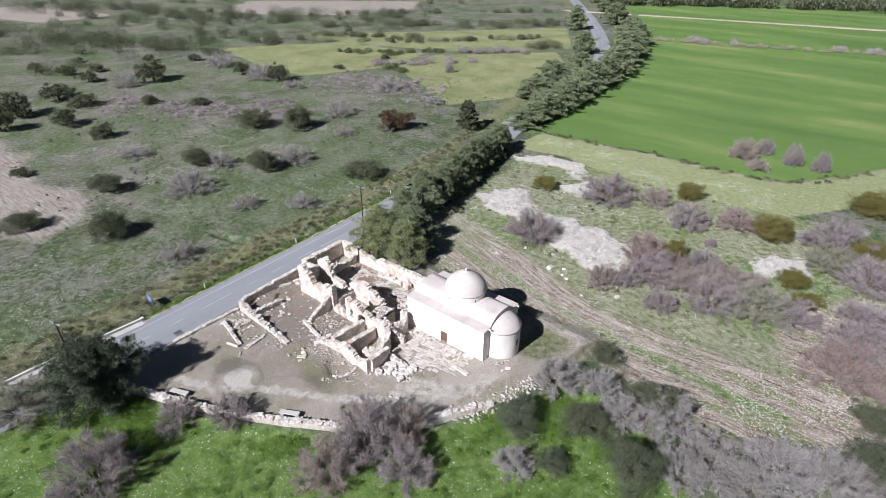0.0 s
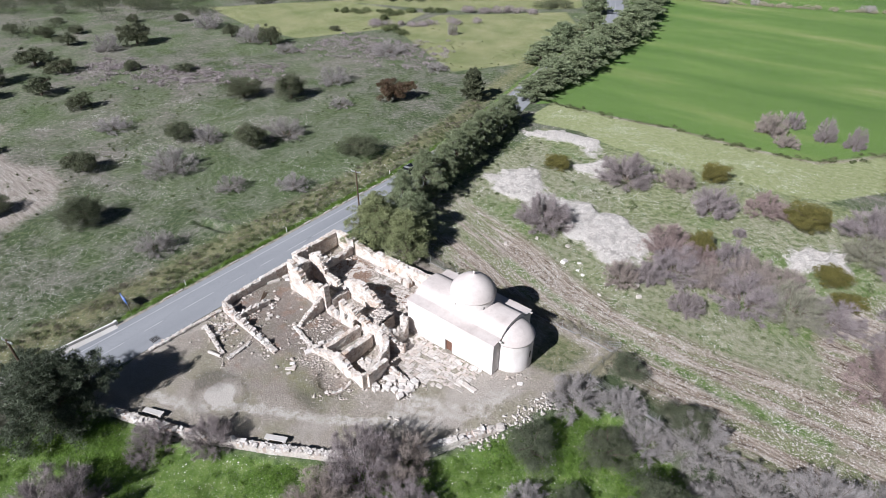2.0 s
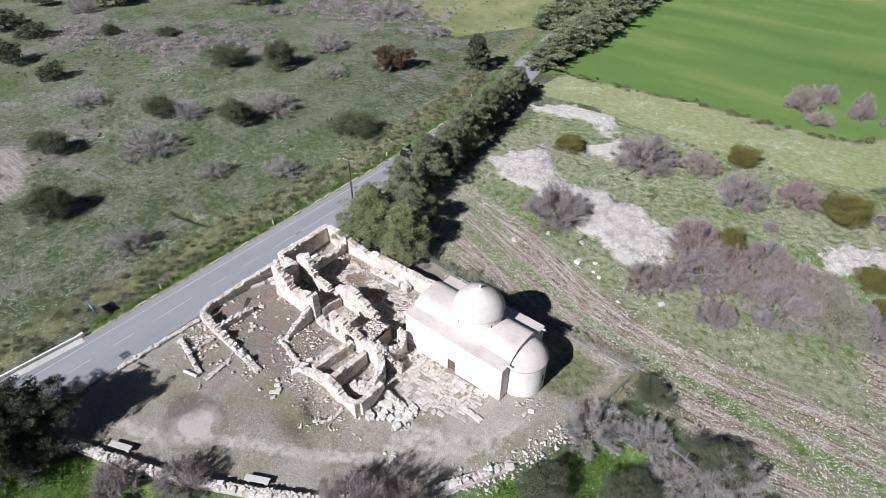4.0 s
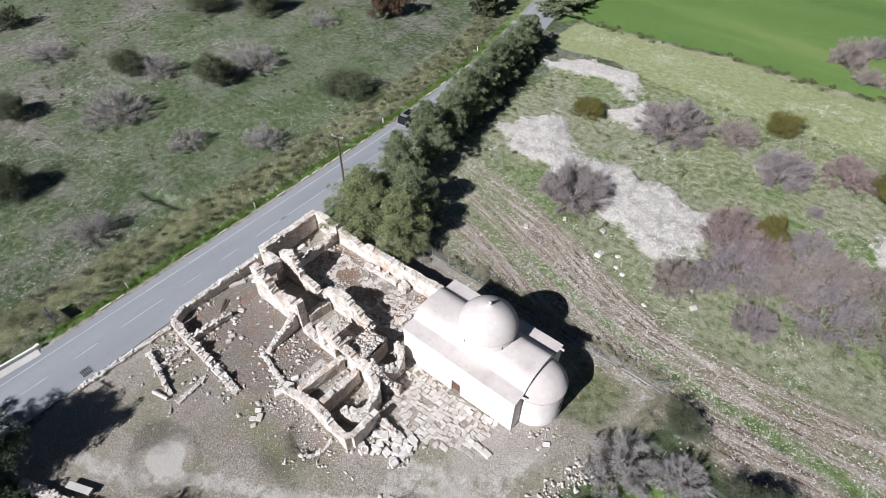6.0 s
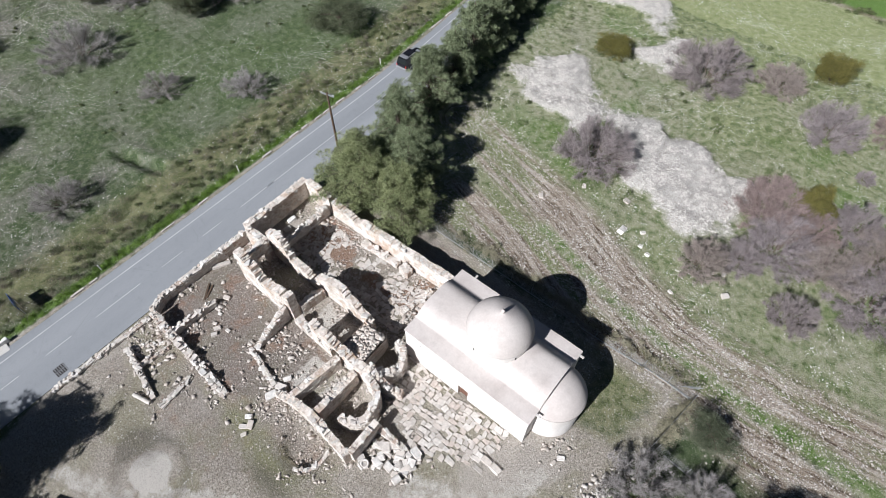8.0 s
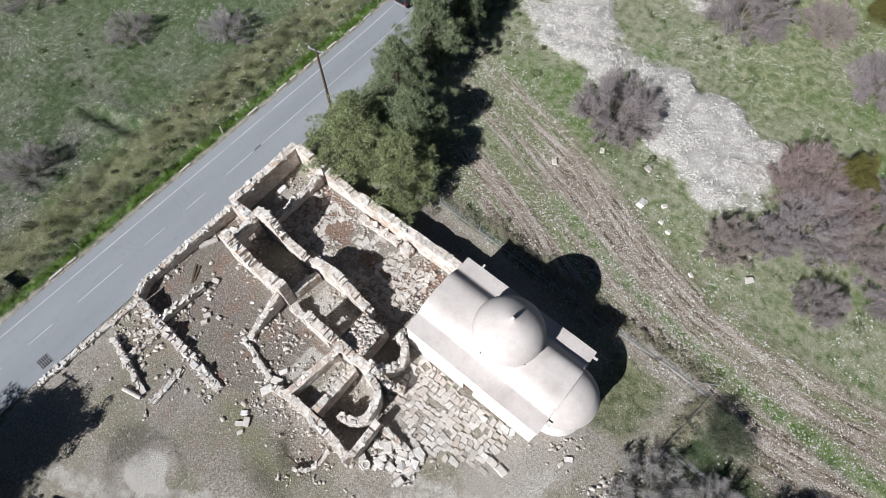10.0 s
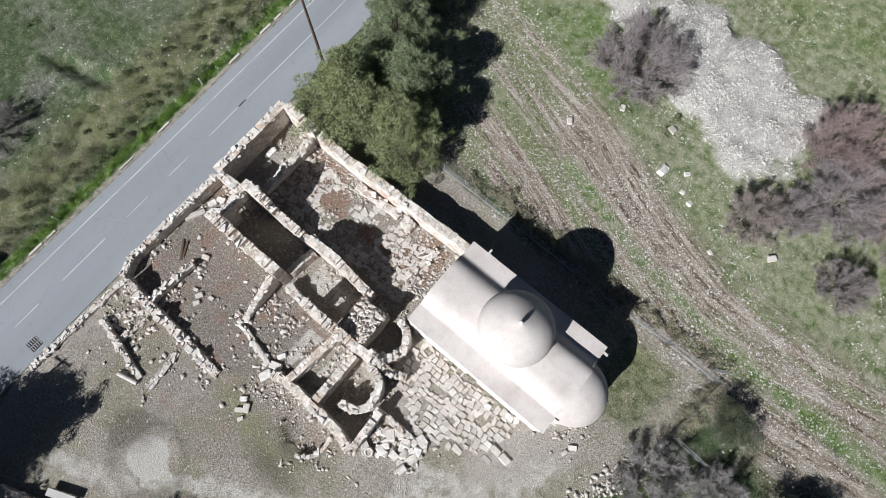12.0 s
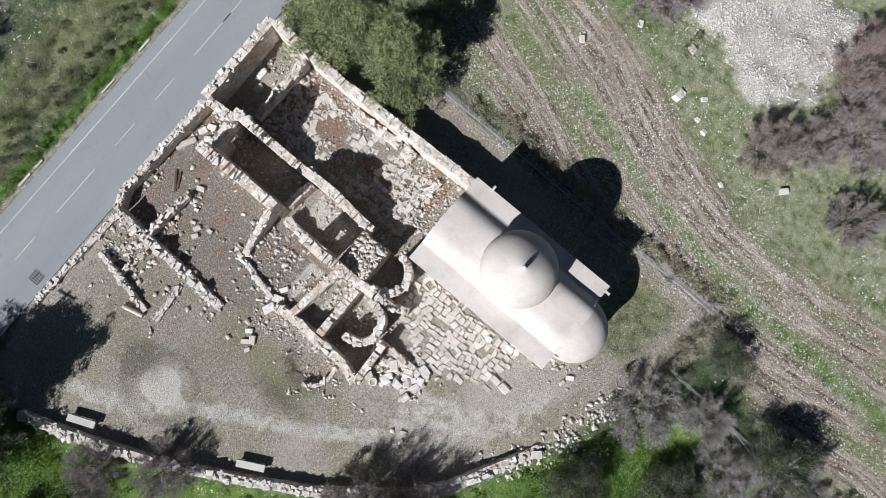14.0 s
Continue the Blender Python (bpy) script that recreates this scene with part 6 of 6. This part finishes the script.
    for x, y, a, sx, sy in ((-21.0, 4.6, 80, 1.0, 0.55), (-20.4, 3.4, 80, 0.8, 0.5), (-21.9, -4.4, 62, 1.7, 0.5), (-21.4, -2.6, 62, 0.8, 0.5), (-21.0, -1.9, 20, 0.7, 0.5), (-20.6, -2.9, 40, 0.6, 0.4)):
        ob = lay_stone("stone_slab", POOL_WALL, None, x, y, at(x, y) + 0.1, a, sx, sy, 0.34, 5, r)
        tagged(ob, "pale squared limestone slab lying in the ruin", "stone slab", "slabs lying in the ruin")
    # a hollow round stone, like a mortar, among the blocks
    s = Shape().lathe([(0.0, 0.02), (0.32, 0.0), (0.38, 0.1), (0.36, 0.42), (0.25, 0.44), (0.2, 0.16), (0.0, 0.14)], 20)
    ob = new("stone_mortar", s.mesh("stone_mortar", M_STONE, True))
    ob.matrix_basis = pose(3.7, -9.85, at(3.7, -9.85))
    tagged(ob, "round hollowed limestone mortar standing on soil", "stone mortar")


fallen_blocks()


def dry_wall():
    mats = (M_DRY, M_CORE, stone_pool(M_STONE, 6, 400, 0.14))
    pts = [(-17.3, -30.2), (-12.0, -28.4), (-6.1, -26.0), (-0.1, -22.9), (5.7, -19.6), (10.5, -16.0)]
    masonry("dry stone boundary wall round the churchyard", pts, [at(*p) + 0.85 for p in pts], 0.75, seed=51, ragged=0.08, mats=mats, block=(0.3, 0.75), loose=0.06, name="boundary_wall")
    pts = [(11.2, -15.3), (13.8, -12.6), (15.4, -9.8), (16.6, -7.8), (18.0, -5.4)]
    masonry("curved dry stone boundary wall, collapsing at its end", pts, [at(*p) + h for p, h in zip(pts, (0.9, 1.1, 1.0, 0.7, 0.2))], 0.85, seed=52, ragged=0.12, mats=mats, block=(0.3, 0.75), loose=0.06, name="boundary_wall")


dry_wall()


def benches():
    for x, y, a in ((-13.0, -27.35, 22), (0.2, -21.35, 27)):
        b = tagged(new("stone_bench"), "plain pale stone bench on two blocks", "bench", "benches along the boundary wall")
        part("seat", Shape().box(-1.2, 1.2, -0.3, 0.3, 0.4, 0.55), M_CONC, b, bevel=0.02)
        for q in (-0.85, 0.85):
            part("support", Shape().box(q - 0.15, q + 0.15, -0.25, 0.25, -0.1, 0.4), M_CONC, b, bevel=0.015)
        b.matrix_basis = pose(x, y, at(x, y), 0, 0, a)


benches()


def fence():
    for label, pts in (("sagging wire mesh fence on thin steel posts", [(-9.5, 13.3), (-0.6, 13.05), (6.5, 12.8), (13.5, 12.5), (20.2, 12.8), (23.0, 12.4)]), ("sagging wire mesh fence on thin steel posts", [(23.0, 12.4), (21.9, 6.4)]), ("wire mesh fence half hidden by shrubs", [(22.3, 6.4), (31.3, 5.6), (36, 3.6)])):
        f = tagged(new("wire_fence"), label, "fence")
        ln = Line(pts, [1.0] * len(pts))
        n = max(1, round(ln.length / 2.6))
        wires = Shape()
        for k in range(n + 1):
            x, y, dx, dy = ln.spot(min(ln.length - 0.01, ln.length * k / n))
            z = at(x, y)
            part("post", Shape().tube([(x, y, z - 0.2), (x, y, z + 1.35)], [0.03, 0.03], 6), M_METAL, f)
            if k < n:
                x2, y2, _, _ = ln.spot(min(ln.length - 0.01, ln.length * (k + 1) / n))
                z2 = at(x2, y2)
                a, b = Vector((x, y, z)), Vector((x2, y2, z2))
                for h in (0.08, 0.35, 0.6, 0.9, 1.2):
                    wires.tube([a + Vector((0, 0, h)), (a + b) / 2 + Vector((0, 0, h - 0.03)), b + Vector((0, 0, h))], [0.008] * 3, 3)
                m = 15
                for j in range(m):
                    p, q = a.lerp(b, j / m), a.lerp(b, (j + 1) / m)
                    wires.tube([p + Vector((0, 0, 0.05)), q + Vector((0, 0, 1.2))], [0.009] * 2, 3)
                    wires.tube([q + Vector((0, 0, 0.05)), p + Vector((0, 0, 1.2))], [0.006] * 2, 3)
        part("wire_mesh", wires, M_WIRE, f)
        # pale concrete strip at the foot
        part("footing", ribbon(pts, 0.06, 0.06, -0.3, 0.03, 1.0), M_WIRE, f)


fence()


def pole(x, y, h, label, lean=0.0):
    p = tagged(new("utility_pole"), label, "utility pole")
    part("mast", Shape().tube([(0, 0, -0.4), (0, 0, h * 0.5), (0, 0, h)], [0.15, 0.13, 0.10], 10), M_POLE, p)
    arm = part("crossarm", Shape().box(-0.85, 0.85, -0.06, 0.06, h - 0.35, h - 0.22), M_METAL, p)
    for q in (-0.75, 0.0, 0.75):
        part("insulator", Shape().lathe([(0.0, h - 0.22), (0.05, h - 0.2), (0.07, h - 0.12), (0.04, h - 0.05), (0.0, h - 0.02)], 8, cx=q), M_SIGNWHITE, arm)
    p.matrix_basis = pose(x, y, at(x, y), 0, lean, 12)


pole(-22.75, 14.3, 10.3, "dark wooden utility pole beside the conifers")
pole(-22.6, -34.2, 10.8, "dark wooden utility pole beside the road")


def road_sign():
    s = tagged(new("road_sign"), "blue road sign on two steel legs in the verge", "road sign")
    for q in (-0.7, 0.7):
        part("leg", Shape().tube([(q, 0, -0.3), (q, 0, 2.0)], [0.04, 0.04], 8), M_METAL, s)
    panel = part("panel", Shape().box(-0.95, 0.95, -0.075, -0.045, 0.95, 1.95), M_BLUE, s, bevel=0.008)
    for z, w in ((1.72, 0.7), (1.45, 0.55), (1.2, 0.6)):
        part("text_bar", Shape().box(-w, w - 0.2, -0.081, -0.077, z - 0.05, z + 0.05), M_SIGNWHITE, panel)
    s.matrix_basis = pose(-33.4, -20.0, at(-33.4, -20.0), 0, 0, -6)


road_sign()


def old_gate():
    """A rusty tubular gate leaning at the corner of the fence."""
    g = tagged(new("metal_gate"), "grey tubular metal gate leaning in the fence corner", "gate")
    for a, b in (((0, 0, 0.1), (0, 0, 1.3)), ((1.5, 0, 0.1), (1.5, 0, 1.3)), ((0, 0, 1.3), (1.5, 0, 1.3)), ((0, 0, 0.1), (1.5, 0, 0.1)), ((0, 0, 0.7), (1.5, 0, 0.7))):
        part("gate_bar", Shape().tube([a, b], [0.03, 0.03], 6), M_METAL, g)
    for k in range(5):
        part("gate_rod", Shape().tube([(0.25 + 0.25 * k, 0, 0.1), (0.25 + 0.25 * k, 0, 1.3)], [0.012, 0.012], 4), M_METAL, g)
    g.matrix_basis = pose(21.6, 13.0, at(21.6, 13.0), 18, 0, 30)


old_gate()


def roadside():
    wall = tagged(new("parapet"), "low whitewashed concrete parapet beside the road", "parapet", kind="structure")
    pts = [(-30.9, -22.9), (-31.3, -28), (-31.7, -34), (-32.0, -60)]
    part("parapet_wall", ribbon(pts, 0.13, 0.13, -0.6, 0.38, 1.0), M_WHITEWASH, wall)
    part("parapet_end", Shape().box(-31.1, -30.7, -22.9, -22.5, -0.6, 0.45), M_WHITEWASH, wall, bevel=0.02)
    part("apron", ribbon([(x + 0.62, y) for x, y in pts], 0.5, 0.45, -0.5, 0.012, 1.0), M_CONC, wall)
    for x, y in ((-31.2, 5.6), (-32.0, 31.7), (-31.3, -12.5), (-35.0, 62)):
        m = tagged(new("marker_post"), "slim white roadside marker post with a reflector", "marker post", "marker posts along the road")
        part("post", Shape().box(-0.06, 0.06, -0.05, 0.05, -0.2, 0.95, taper=0.1), M_SIGNWHITE, m)
        part("reflector", Shape().box(-0.04, 0.04, -0.062, -0.05, 0.68, 0.84), M_RED, m)
        m.matrix_basis = pose(x, y, at(x, y), 0, 0, 0)
    r = random.Random(3)
    y = -46.0
    strip = tagged(new("verge_edge"), "broken pale concrete edge of the road", "kerb", kind="structure")
    while y < 60:
        l = r.uniform(0.8, 2.6)
        if y > -21 and r.random() < 0.35:
            x = float(west_of_road(y)) - 4.1
            part("edge_slab", Shape().box(x - r.uniform(0.0, 0.12), x + 0.12, y, y + l * 0.7, -0.35, 0.02 + r.uniform(-0.02, 0.01)), M_DRY, strip)
        y += l


roadside()


def car(x, y, a):
    c = tagged(new("car"), "black four-wheel-drive station wagon with silver trim on the road", "car")
    # body: lofted along its length, front towards +y
    prof = [(-2.3, 0.5, 0.95, 0.80), (-2.2, 0.42, 1.02, 0.88), (-1.2, 0.36, 1.05, 0.92), (0.8, 0.36, 1.05, 0.92), (1.0, 0.38, 1.04, 0.92), (2.0, 0.42, 0.96, 0.88), (2.35, 0.5, 0.85, 0.78)]
    rows = []
    for py, zb, zt, w in prof:
        rows.append([(-w, py, zb), (-w - 0.02, py, (zb + zt) / 2), (-w + 0.04, py, zt), (w - 0.04, py, zt), (w + 0.02, py, (zb + zt) / 2), (w, py, zb), (-w, py, zb)])
    s = Shape().sheet(rows)
    s.add(rows[0][:6], [(0, 1, 2, 3, 4, 5)])
    s.add(rows[-1][:6], [(5, 4, 3, 2, 1, 0)])
    part("body", s, M_CARBLACK, c)
    cab = [(-2.2, 1.0, 1.02, 0.84), (-2.0, 1.0, 1.74, 0.70), (-1.0, 1.0, 1.80, 0.70), (0.1, 1.0, 1.78, 0.70), (0.45, 1.0, 1.70, 0.68), (1.1, 1.0, 1.03, 0.82)]
    rows = [[(-0.86, py, zb), (-w, py, zt), (w, py, zt), (0.86, py, zb)] for py, zb, zt, w in cab]
    part("cabin", Shape().sheet(rows), M_GLASS, c, "dark tinted windows")
    part("roof", Shape().box(-0.68, 0.68, -1.98, 0.42, 1.77, 1.83), M_CARBLACK, c, bevel=0.02)
    for q in (-1, 1):
        part("roof_rail", Shape().box(q * 0.62 - 0.03, q * 0.62 + 0.03, -1.8, 0.1, 1.84, 1.90), M_CARSILVER, c)
        part("side_trim", Shape().box(q * 0.93 - 0.02, q * 0.93 + 0.02, -1.5, 1.4, 0.45, 0.58), M_CARSILVER, c)
        part("headlight", Shape().box(q * 0.62 - 0.16, q * 0.62 + 0.16, 2.30, 2.37, 0.66, 0.8), M_LAMP, c)
        part("tail_light", Shape().box(q * 0.76 - 0.07, q * 0.76 + 0.07, -2.33, -2.28, 0.7, 0.98), M_RED, c)
        part("wing_mirror", Shape().box(q * 1.0 - 0.1, q * 1.0 + 0.1, 0.72, 0.82, 1.02, 1.16), M_CARBLACK, c)
    part("roof_rack", Shape().box(-0.55, 0.55, -1.85, -1.25, 1.84, 1.93), M_CARSILVER, c, "silver panel at the back of the roof", bevel=0.02)
    part("bonnet_scoop", Shape().box(-0.3, 0.3, 1.35, 1.8, 1.0, 1.08), M_CARSILVER, c, bevel=0.02)
    part("rear_bumper", Shape().box(-0.86, 0.86, -2.42, -2.25, 0.42, 0.62), M_CARSILVER, c, bevel=0.03)
    for q in (-1, 1):
        for py in (-1.42, 1.42):
            wheel = part("wheel", Shape().lathe([(0.16, -0.1), (0.36, -0.12), (0.38, -0.08), (0.38, 0.08), (0.36, 0.12), (0.16, 0.1)], 20), M_TYRE, c)
            wheel.matrix_basis = pose(q * 0.84, py, 0.38, 0, 90, 0)
            part("rim", Shape().lathe([(0.0, -0.09), (0.2, -0.1), (0.2, 0.1), (0.0, 0.09)], 14), M_CARSILVER, wheel)
    c.matrix_basis = pose(x, y, 0.0, 0, 0, a)


car(-28.6, 34.5, 3.0)


# ---- low scrub, grass and distant woods ----
def clumps(name, label, category, spots, sizes, heights, per, leaf, mat, seed, flat=0.75):
    g = np.random.default_rng(seed)
    spots = np.asarray(spots, float)
    z = land(spots[:, 0], spots[:, 1])
    P = []
    for (x, y), zz, r, h in zip(spots, z, sizes, heights):
        v, _ = leaf_cards(g, np.array([[0, 0, 0.45]]), np.array([1.0]), int(per * 1.6), leaf * 0.85 / r, 1.2, 0.6)
        v = v * np.array([r, r, h])
        v[:, 2] = np.maximum(v[:, 2], 0.02) + zz
        v[:, 0] += x
        v[:, 1] += y
        P.append(v)
    V = np.concatenate(P)
    tagged(new(name, quick_mesh(name, V, np.arange(len(V)).reshape(-1, 3), mat)), label, category, kind="stuff")


def along_line(g, pts, n, spread):
    ln = Line(pts, [0] * len(pts))
    out = []
    for s in g.uniform(0, ln.length, n):
        x, y, dx, dy = ln.spot(s)
        o = g.normal(scale=spread)
        out.append((x - dy * o, y + dx * o))
    return out


def low_growth():
    g = np.random.default_rng(500)
    # verge weeds and low bushes west of the road
    y = g.uniform(-45, 75, 620)
    x = west_of_road(y) - g.uniform(5.0, 11.0, 620)
    clumps("verge_scrub", "low brown and green scrub along the verge", "scrub", np.stack([x, y], 1), g.uniform(0.25, 0.8, 620), g.uniform(0.2, 0.6, 620), 90, 0.10, M_WEED, 501)
    y = g.uniform(-45, 75, 420)
    xb = west_of_road(y) - g.uniform(5.6, 12.0, 420)
    clumps("verge_brush", "low brown leafless brush along the verge", "scrub", np.stack([xb, y], 1), g.uniform(0.35, 1.0, 420), g.uniform(0.25, 0.7, 420), 110, 0.085, M_BRUSH, 511)
    y = g.uniform(-22, 75, 420)
    x = west_of_road(y) - g.uniform(4.4, 5.4, 420)
    clumps("verge_grass", "fresh green weeds at the edge of the asphalt", "grass", np.stack([x, y], 1), g.uniform(0.25, 0.55, 420), g.uniform(0.15, 0.35, 420), 60, 0.11, M_GRASS, 502)
    # lush growth beyond the boundary wall
    P = np.stack([g.uniform(-24, 45, 4200), g.uniform(-62, 4, 4200)], 1)
    keep = (in_patch(P[:, 0], P[:, 1], LUSH, 0.4) > 0.75) & (fbm(P[:, 0] * 0.25, P[:, 1] * 0.25, 61) > 0.44)
    P = P[keep]
    n = len(P)
    clumps("meadow_growth", "rank bright green weeds and grass", "grass", P, g.uniform(0.3, 0.9, n), g.uniform(0.15, 0.55, n), 50, 0.13, M_GRASS, 503)
    P = np.array([(-16.5, -33.5), (-14.5, -32.0), (-13.0, -33.0), (-15.5, -35.5), (-11.5, -31.5), (-18.5, -34.0), (-12.5, -35.0), (-19.5, -32.5), (-10.0, -33.2), (24.0, -4.5), (26.5, -5.0), (25.0, -1.0), (31.5, -3.0), (19.5, -9.0), (2.5, -25.5), (4.0, -24.0)])
    clumps("brambles", "mounds of bright green brambles", "bramble", P, g.uniform(1.2, 2.2, len(P)), g.uniform(0.7, 1.3, len(P)), 700, 0.15, M_GRASS, 504)
    # thin scrub among the rubble and on the pasture
    P = np.stack([g.uniform(-20, 56, 900), g.uniform(26, 84, 900)], 1)
    keep = (heap_mask(P[:, 0], P[:, 1]) < 0.3) & (track_mask(P[:, 0], P[:, 1]) < 0.3) & (in_patch(P[:, 0], P[:, 1], PALE, 1) < 0.3) & (fbm(P[:, 0] * 0.15, P[:, 1] * 0.15, 62) > 0.5)
    P = P[keep]
    n = len(P)
    clumps("rubble_scrub", "low grey-green scrub among the stones", "scrub", P, g.uniform(0.3, 1.0, n), g.uniform(0.2, 0.6, n), 70, 0.12, M_WEED, 505)
    P = np.stack([g.uniform(-130, -37, 1900), g.uniform(-45, 130, 1900)], 1)
    P = P[fbm(P[:, 0] * 0.06, P[:, 1] * 0.06, 63) > 0.5]
    n = len(P)
    clumps("pasture_tufts", "low dull tufts over the pasture", "scrub", P, g.uniform(0.2, 0.7, n), g.uniform(0.12, 0.4, n), 44, 0.13, M_WEED, 506)
    # low heath in grey-mauve bands on the far pasture
    P = np.concatenate([along_line(g, [(-150, 28), (-118, 40), (-100, 62)], 260, 5.0), along_line(g, [(-118, 92), (-92, 96), (-72, 98)], 260, 7.0)])
    n = len(P)
    clumps("heath", "low grey-mauve heath", "scrub", P, g.uniform(0.8, 1.8, n), g.uniform(0.4, 0.9, n), 30, 0.4, M_TWIG, 507)
    # dry grass round the fence and the apse
    P = np.concatenate([along_line(g, [(-6, 14.2), (14, 13.6), (22, 13.6)], 120, 0.5), along_line(g, [(22.5, 12.4), (22.4, 7)], 50, 0.5)])
    n = len(P)
    clumps("dry_grass", "dry straw-coloured grass along the fence", "grass", P, g.uniform(0.3, 0.7, n), g.uniform(0.3, 0.7, n), 90, 0.10, M_DRYGRASS, 508)
    # hedges between the far fields
    hedges = [([(-150, 128), (-128, 142), (-112, 158)], 26, 1.6, 2.6, M_WEED), ([(-190, 150), (-165, 163), (-140, 176)], 30, 2.2, 3.2, M_LEAF), ([(-110, 160), (-95, 170), (-84, 178)], 16, 2.4, 3.4, M_TWIG), ([(-130, 140), (-120, 122), (-100, 116)], 22, 1.6, 2.2, M_WEED), ([(-90, 188), (-78, 196)], 12, 3.0, 4.0, M_LEAF), ([(-160, 150), (-140, 166), (-118, 186), (-96, 214)], 34, 2.2, 3.2, M_LEAF), ([(-120, 118), (-104, 134), (-92, 150)], 18, 2.0, 2.6, M_TWIG), ([(-150, 210), (-125, 232), (-104, 262)], 24, 2.8, 3.6, M_LEAF), ([(-210, 170), (-170, 205), (-110, 262)], 46, 3.0, 4.2, M_LEAF), ([(-235, 205), (-180, 262), (-130, 305)], 40, 3.0, 4.5, M_LEAF)]
    for k, (pts, n, r, h, mat) in enumerate(hedges):
        P = along_line(g, pts, n, 1.8)
        clumps("hedge", "uneven hedge of bushes between far fields", "hedge", P, g.uniform(0.6, 1.4, n) * r, g.uniform(0.55, 1.0, n) * r * 1.15, 330, 0.28, mat, 520 + k)
    P = along_line(g, [(-52, 246), (-20, 252), (10, 262), (43, 273)], 60, 1.6)
    clumps("hedge", "pale dry hedge across the green field", "hedge", P, g.uniform(1.0, 2.6, 60), g.uniform(0.7, 1.7, 60), 170, 0.36, M_DRYGRASS, 540)
    P = along_line(g, [(-52, 246), (-20, 252), (10, 262), (43, 273)], 9, 1.0)
    clumps("hedge", "grey leafless bushes in the dry hedge", "hedge", P, g.uniform(1.8, 3.0, 9), g.uniform(2.4, 3.6, 9), 300, 0.4, M_TWIG_PALE, 544)
    P = along_line(g, [(-135, 362), (-51, 410), (34, 450), (160, 500)], 150, 5)
    clumps("far_trees", "dark line of trees beyond the fields", "trees", P, g.uniform(4, 7, 150), g.uniform(6, 10, 150), 120, 1.3, M_LEAF, 541)
    # the wooded slope far to the west
    P = np.stack([g.uniform(-440, -165, 2600), g.uniform(-5, 310, 2600)], 1)
    band = np.exp(-(near_line(P[:, 0], P[:, 1], [(-330, 35), (-262, 62), (-222, 92), (-190, 116)]) / 22) ** 2)
    band = np.maximum(band, np.exp(-(near_line(P[:, 0], P[:, 1], [(-400, 110), (-315, 128), (-252, 172), (-205, 215)]) / 20) ** 2))
    band = np.maximum(band, 0.12)
    keep = (g.uniform(size=len(P)) < 1.0 * band * smooth(fbm(P[:, 0] * 0.05, P[:, 1] * 0.05, 64), 0.3, 0.6)) & (in_patch(P[:, 0], P[:, 1], FAR_PLOUGH, 3) < 0.5) & (in_patch(P[:, 0], P[:, 1], MEADOWS[0], 3) < 0.5) & (in_patch(P[:, 0], P[:, 1], MEADOWS[2], 3) < 0.5)
    P = P[keep][:520]
    n = len(P)
    R = g.uniform(2.2, 5.2, n)
    clumps("far_wood", "scattered dark evergreen trees on far pasture", "trees", P, R, R * g.uniform(1.0, 1.5, n), 330, 0.34, M_LEAF, 542)
    # weeds and stones along the rim of the crop field, and pale shrubs in its hedge
    P = along_line(g, CROP[1:9], 190, 0.8)
    clumps("field_margin", "rough dry grass along the edge of the crop", "grass", P, g.uniform(0.4, 1.1, 190), g.uniform(0.2, 0.6, 190), 34, 0.3, M_WEED, 543)


low_growth()
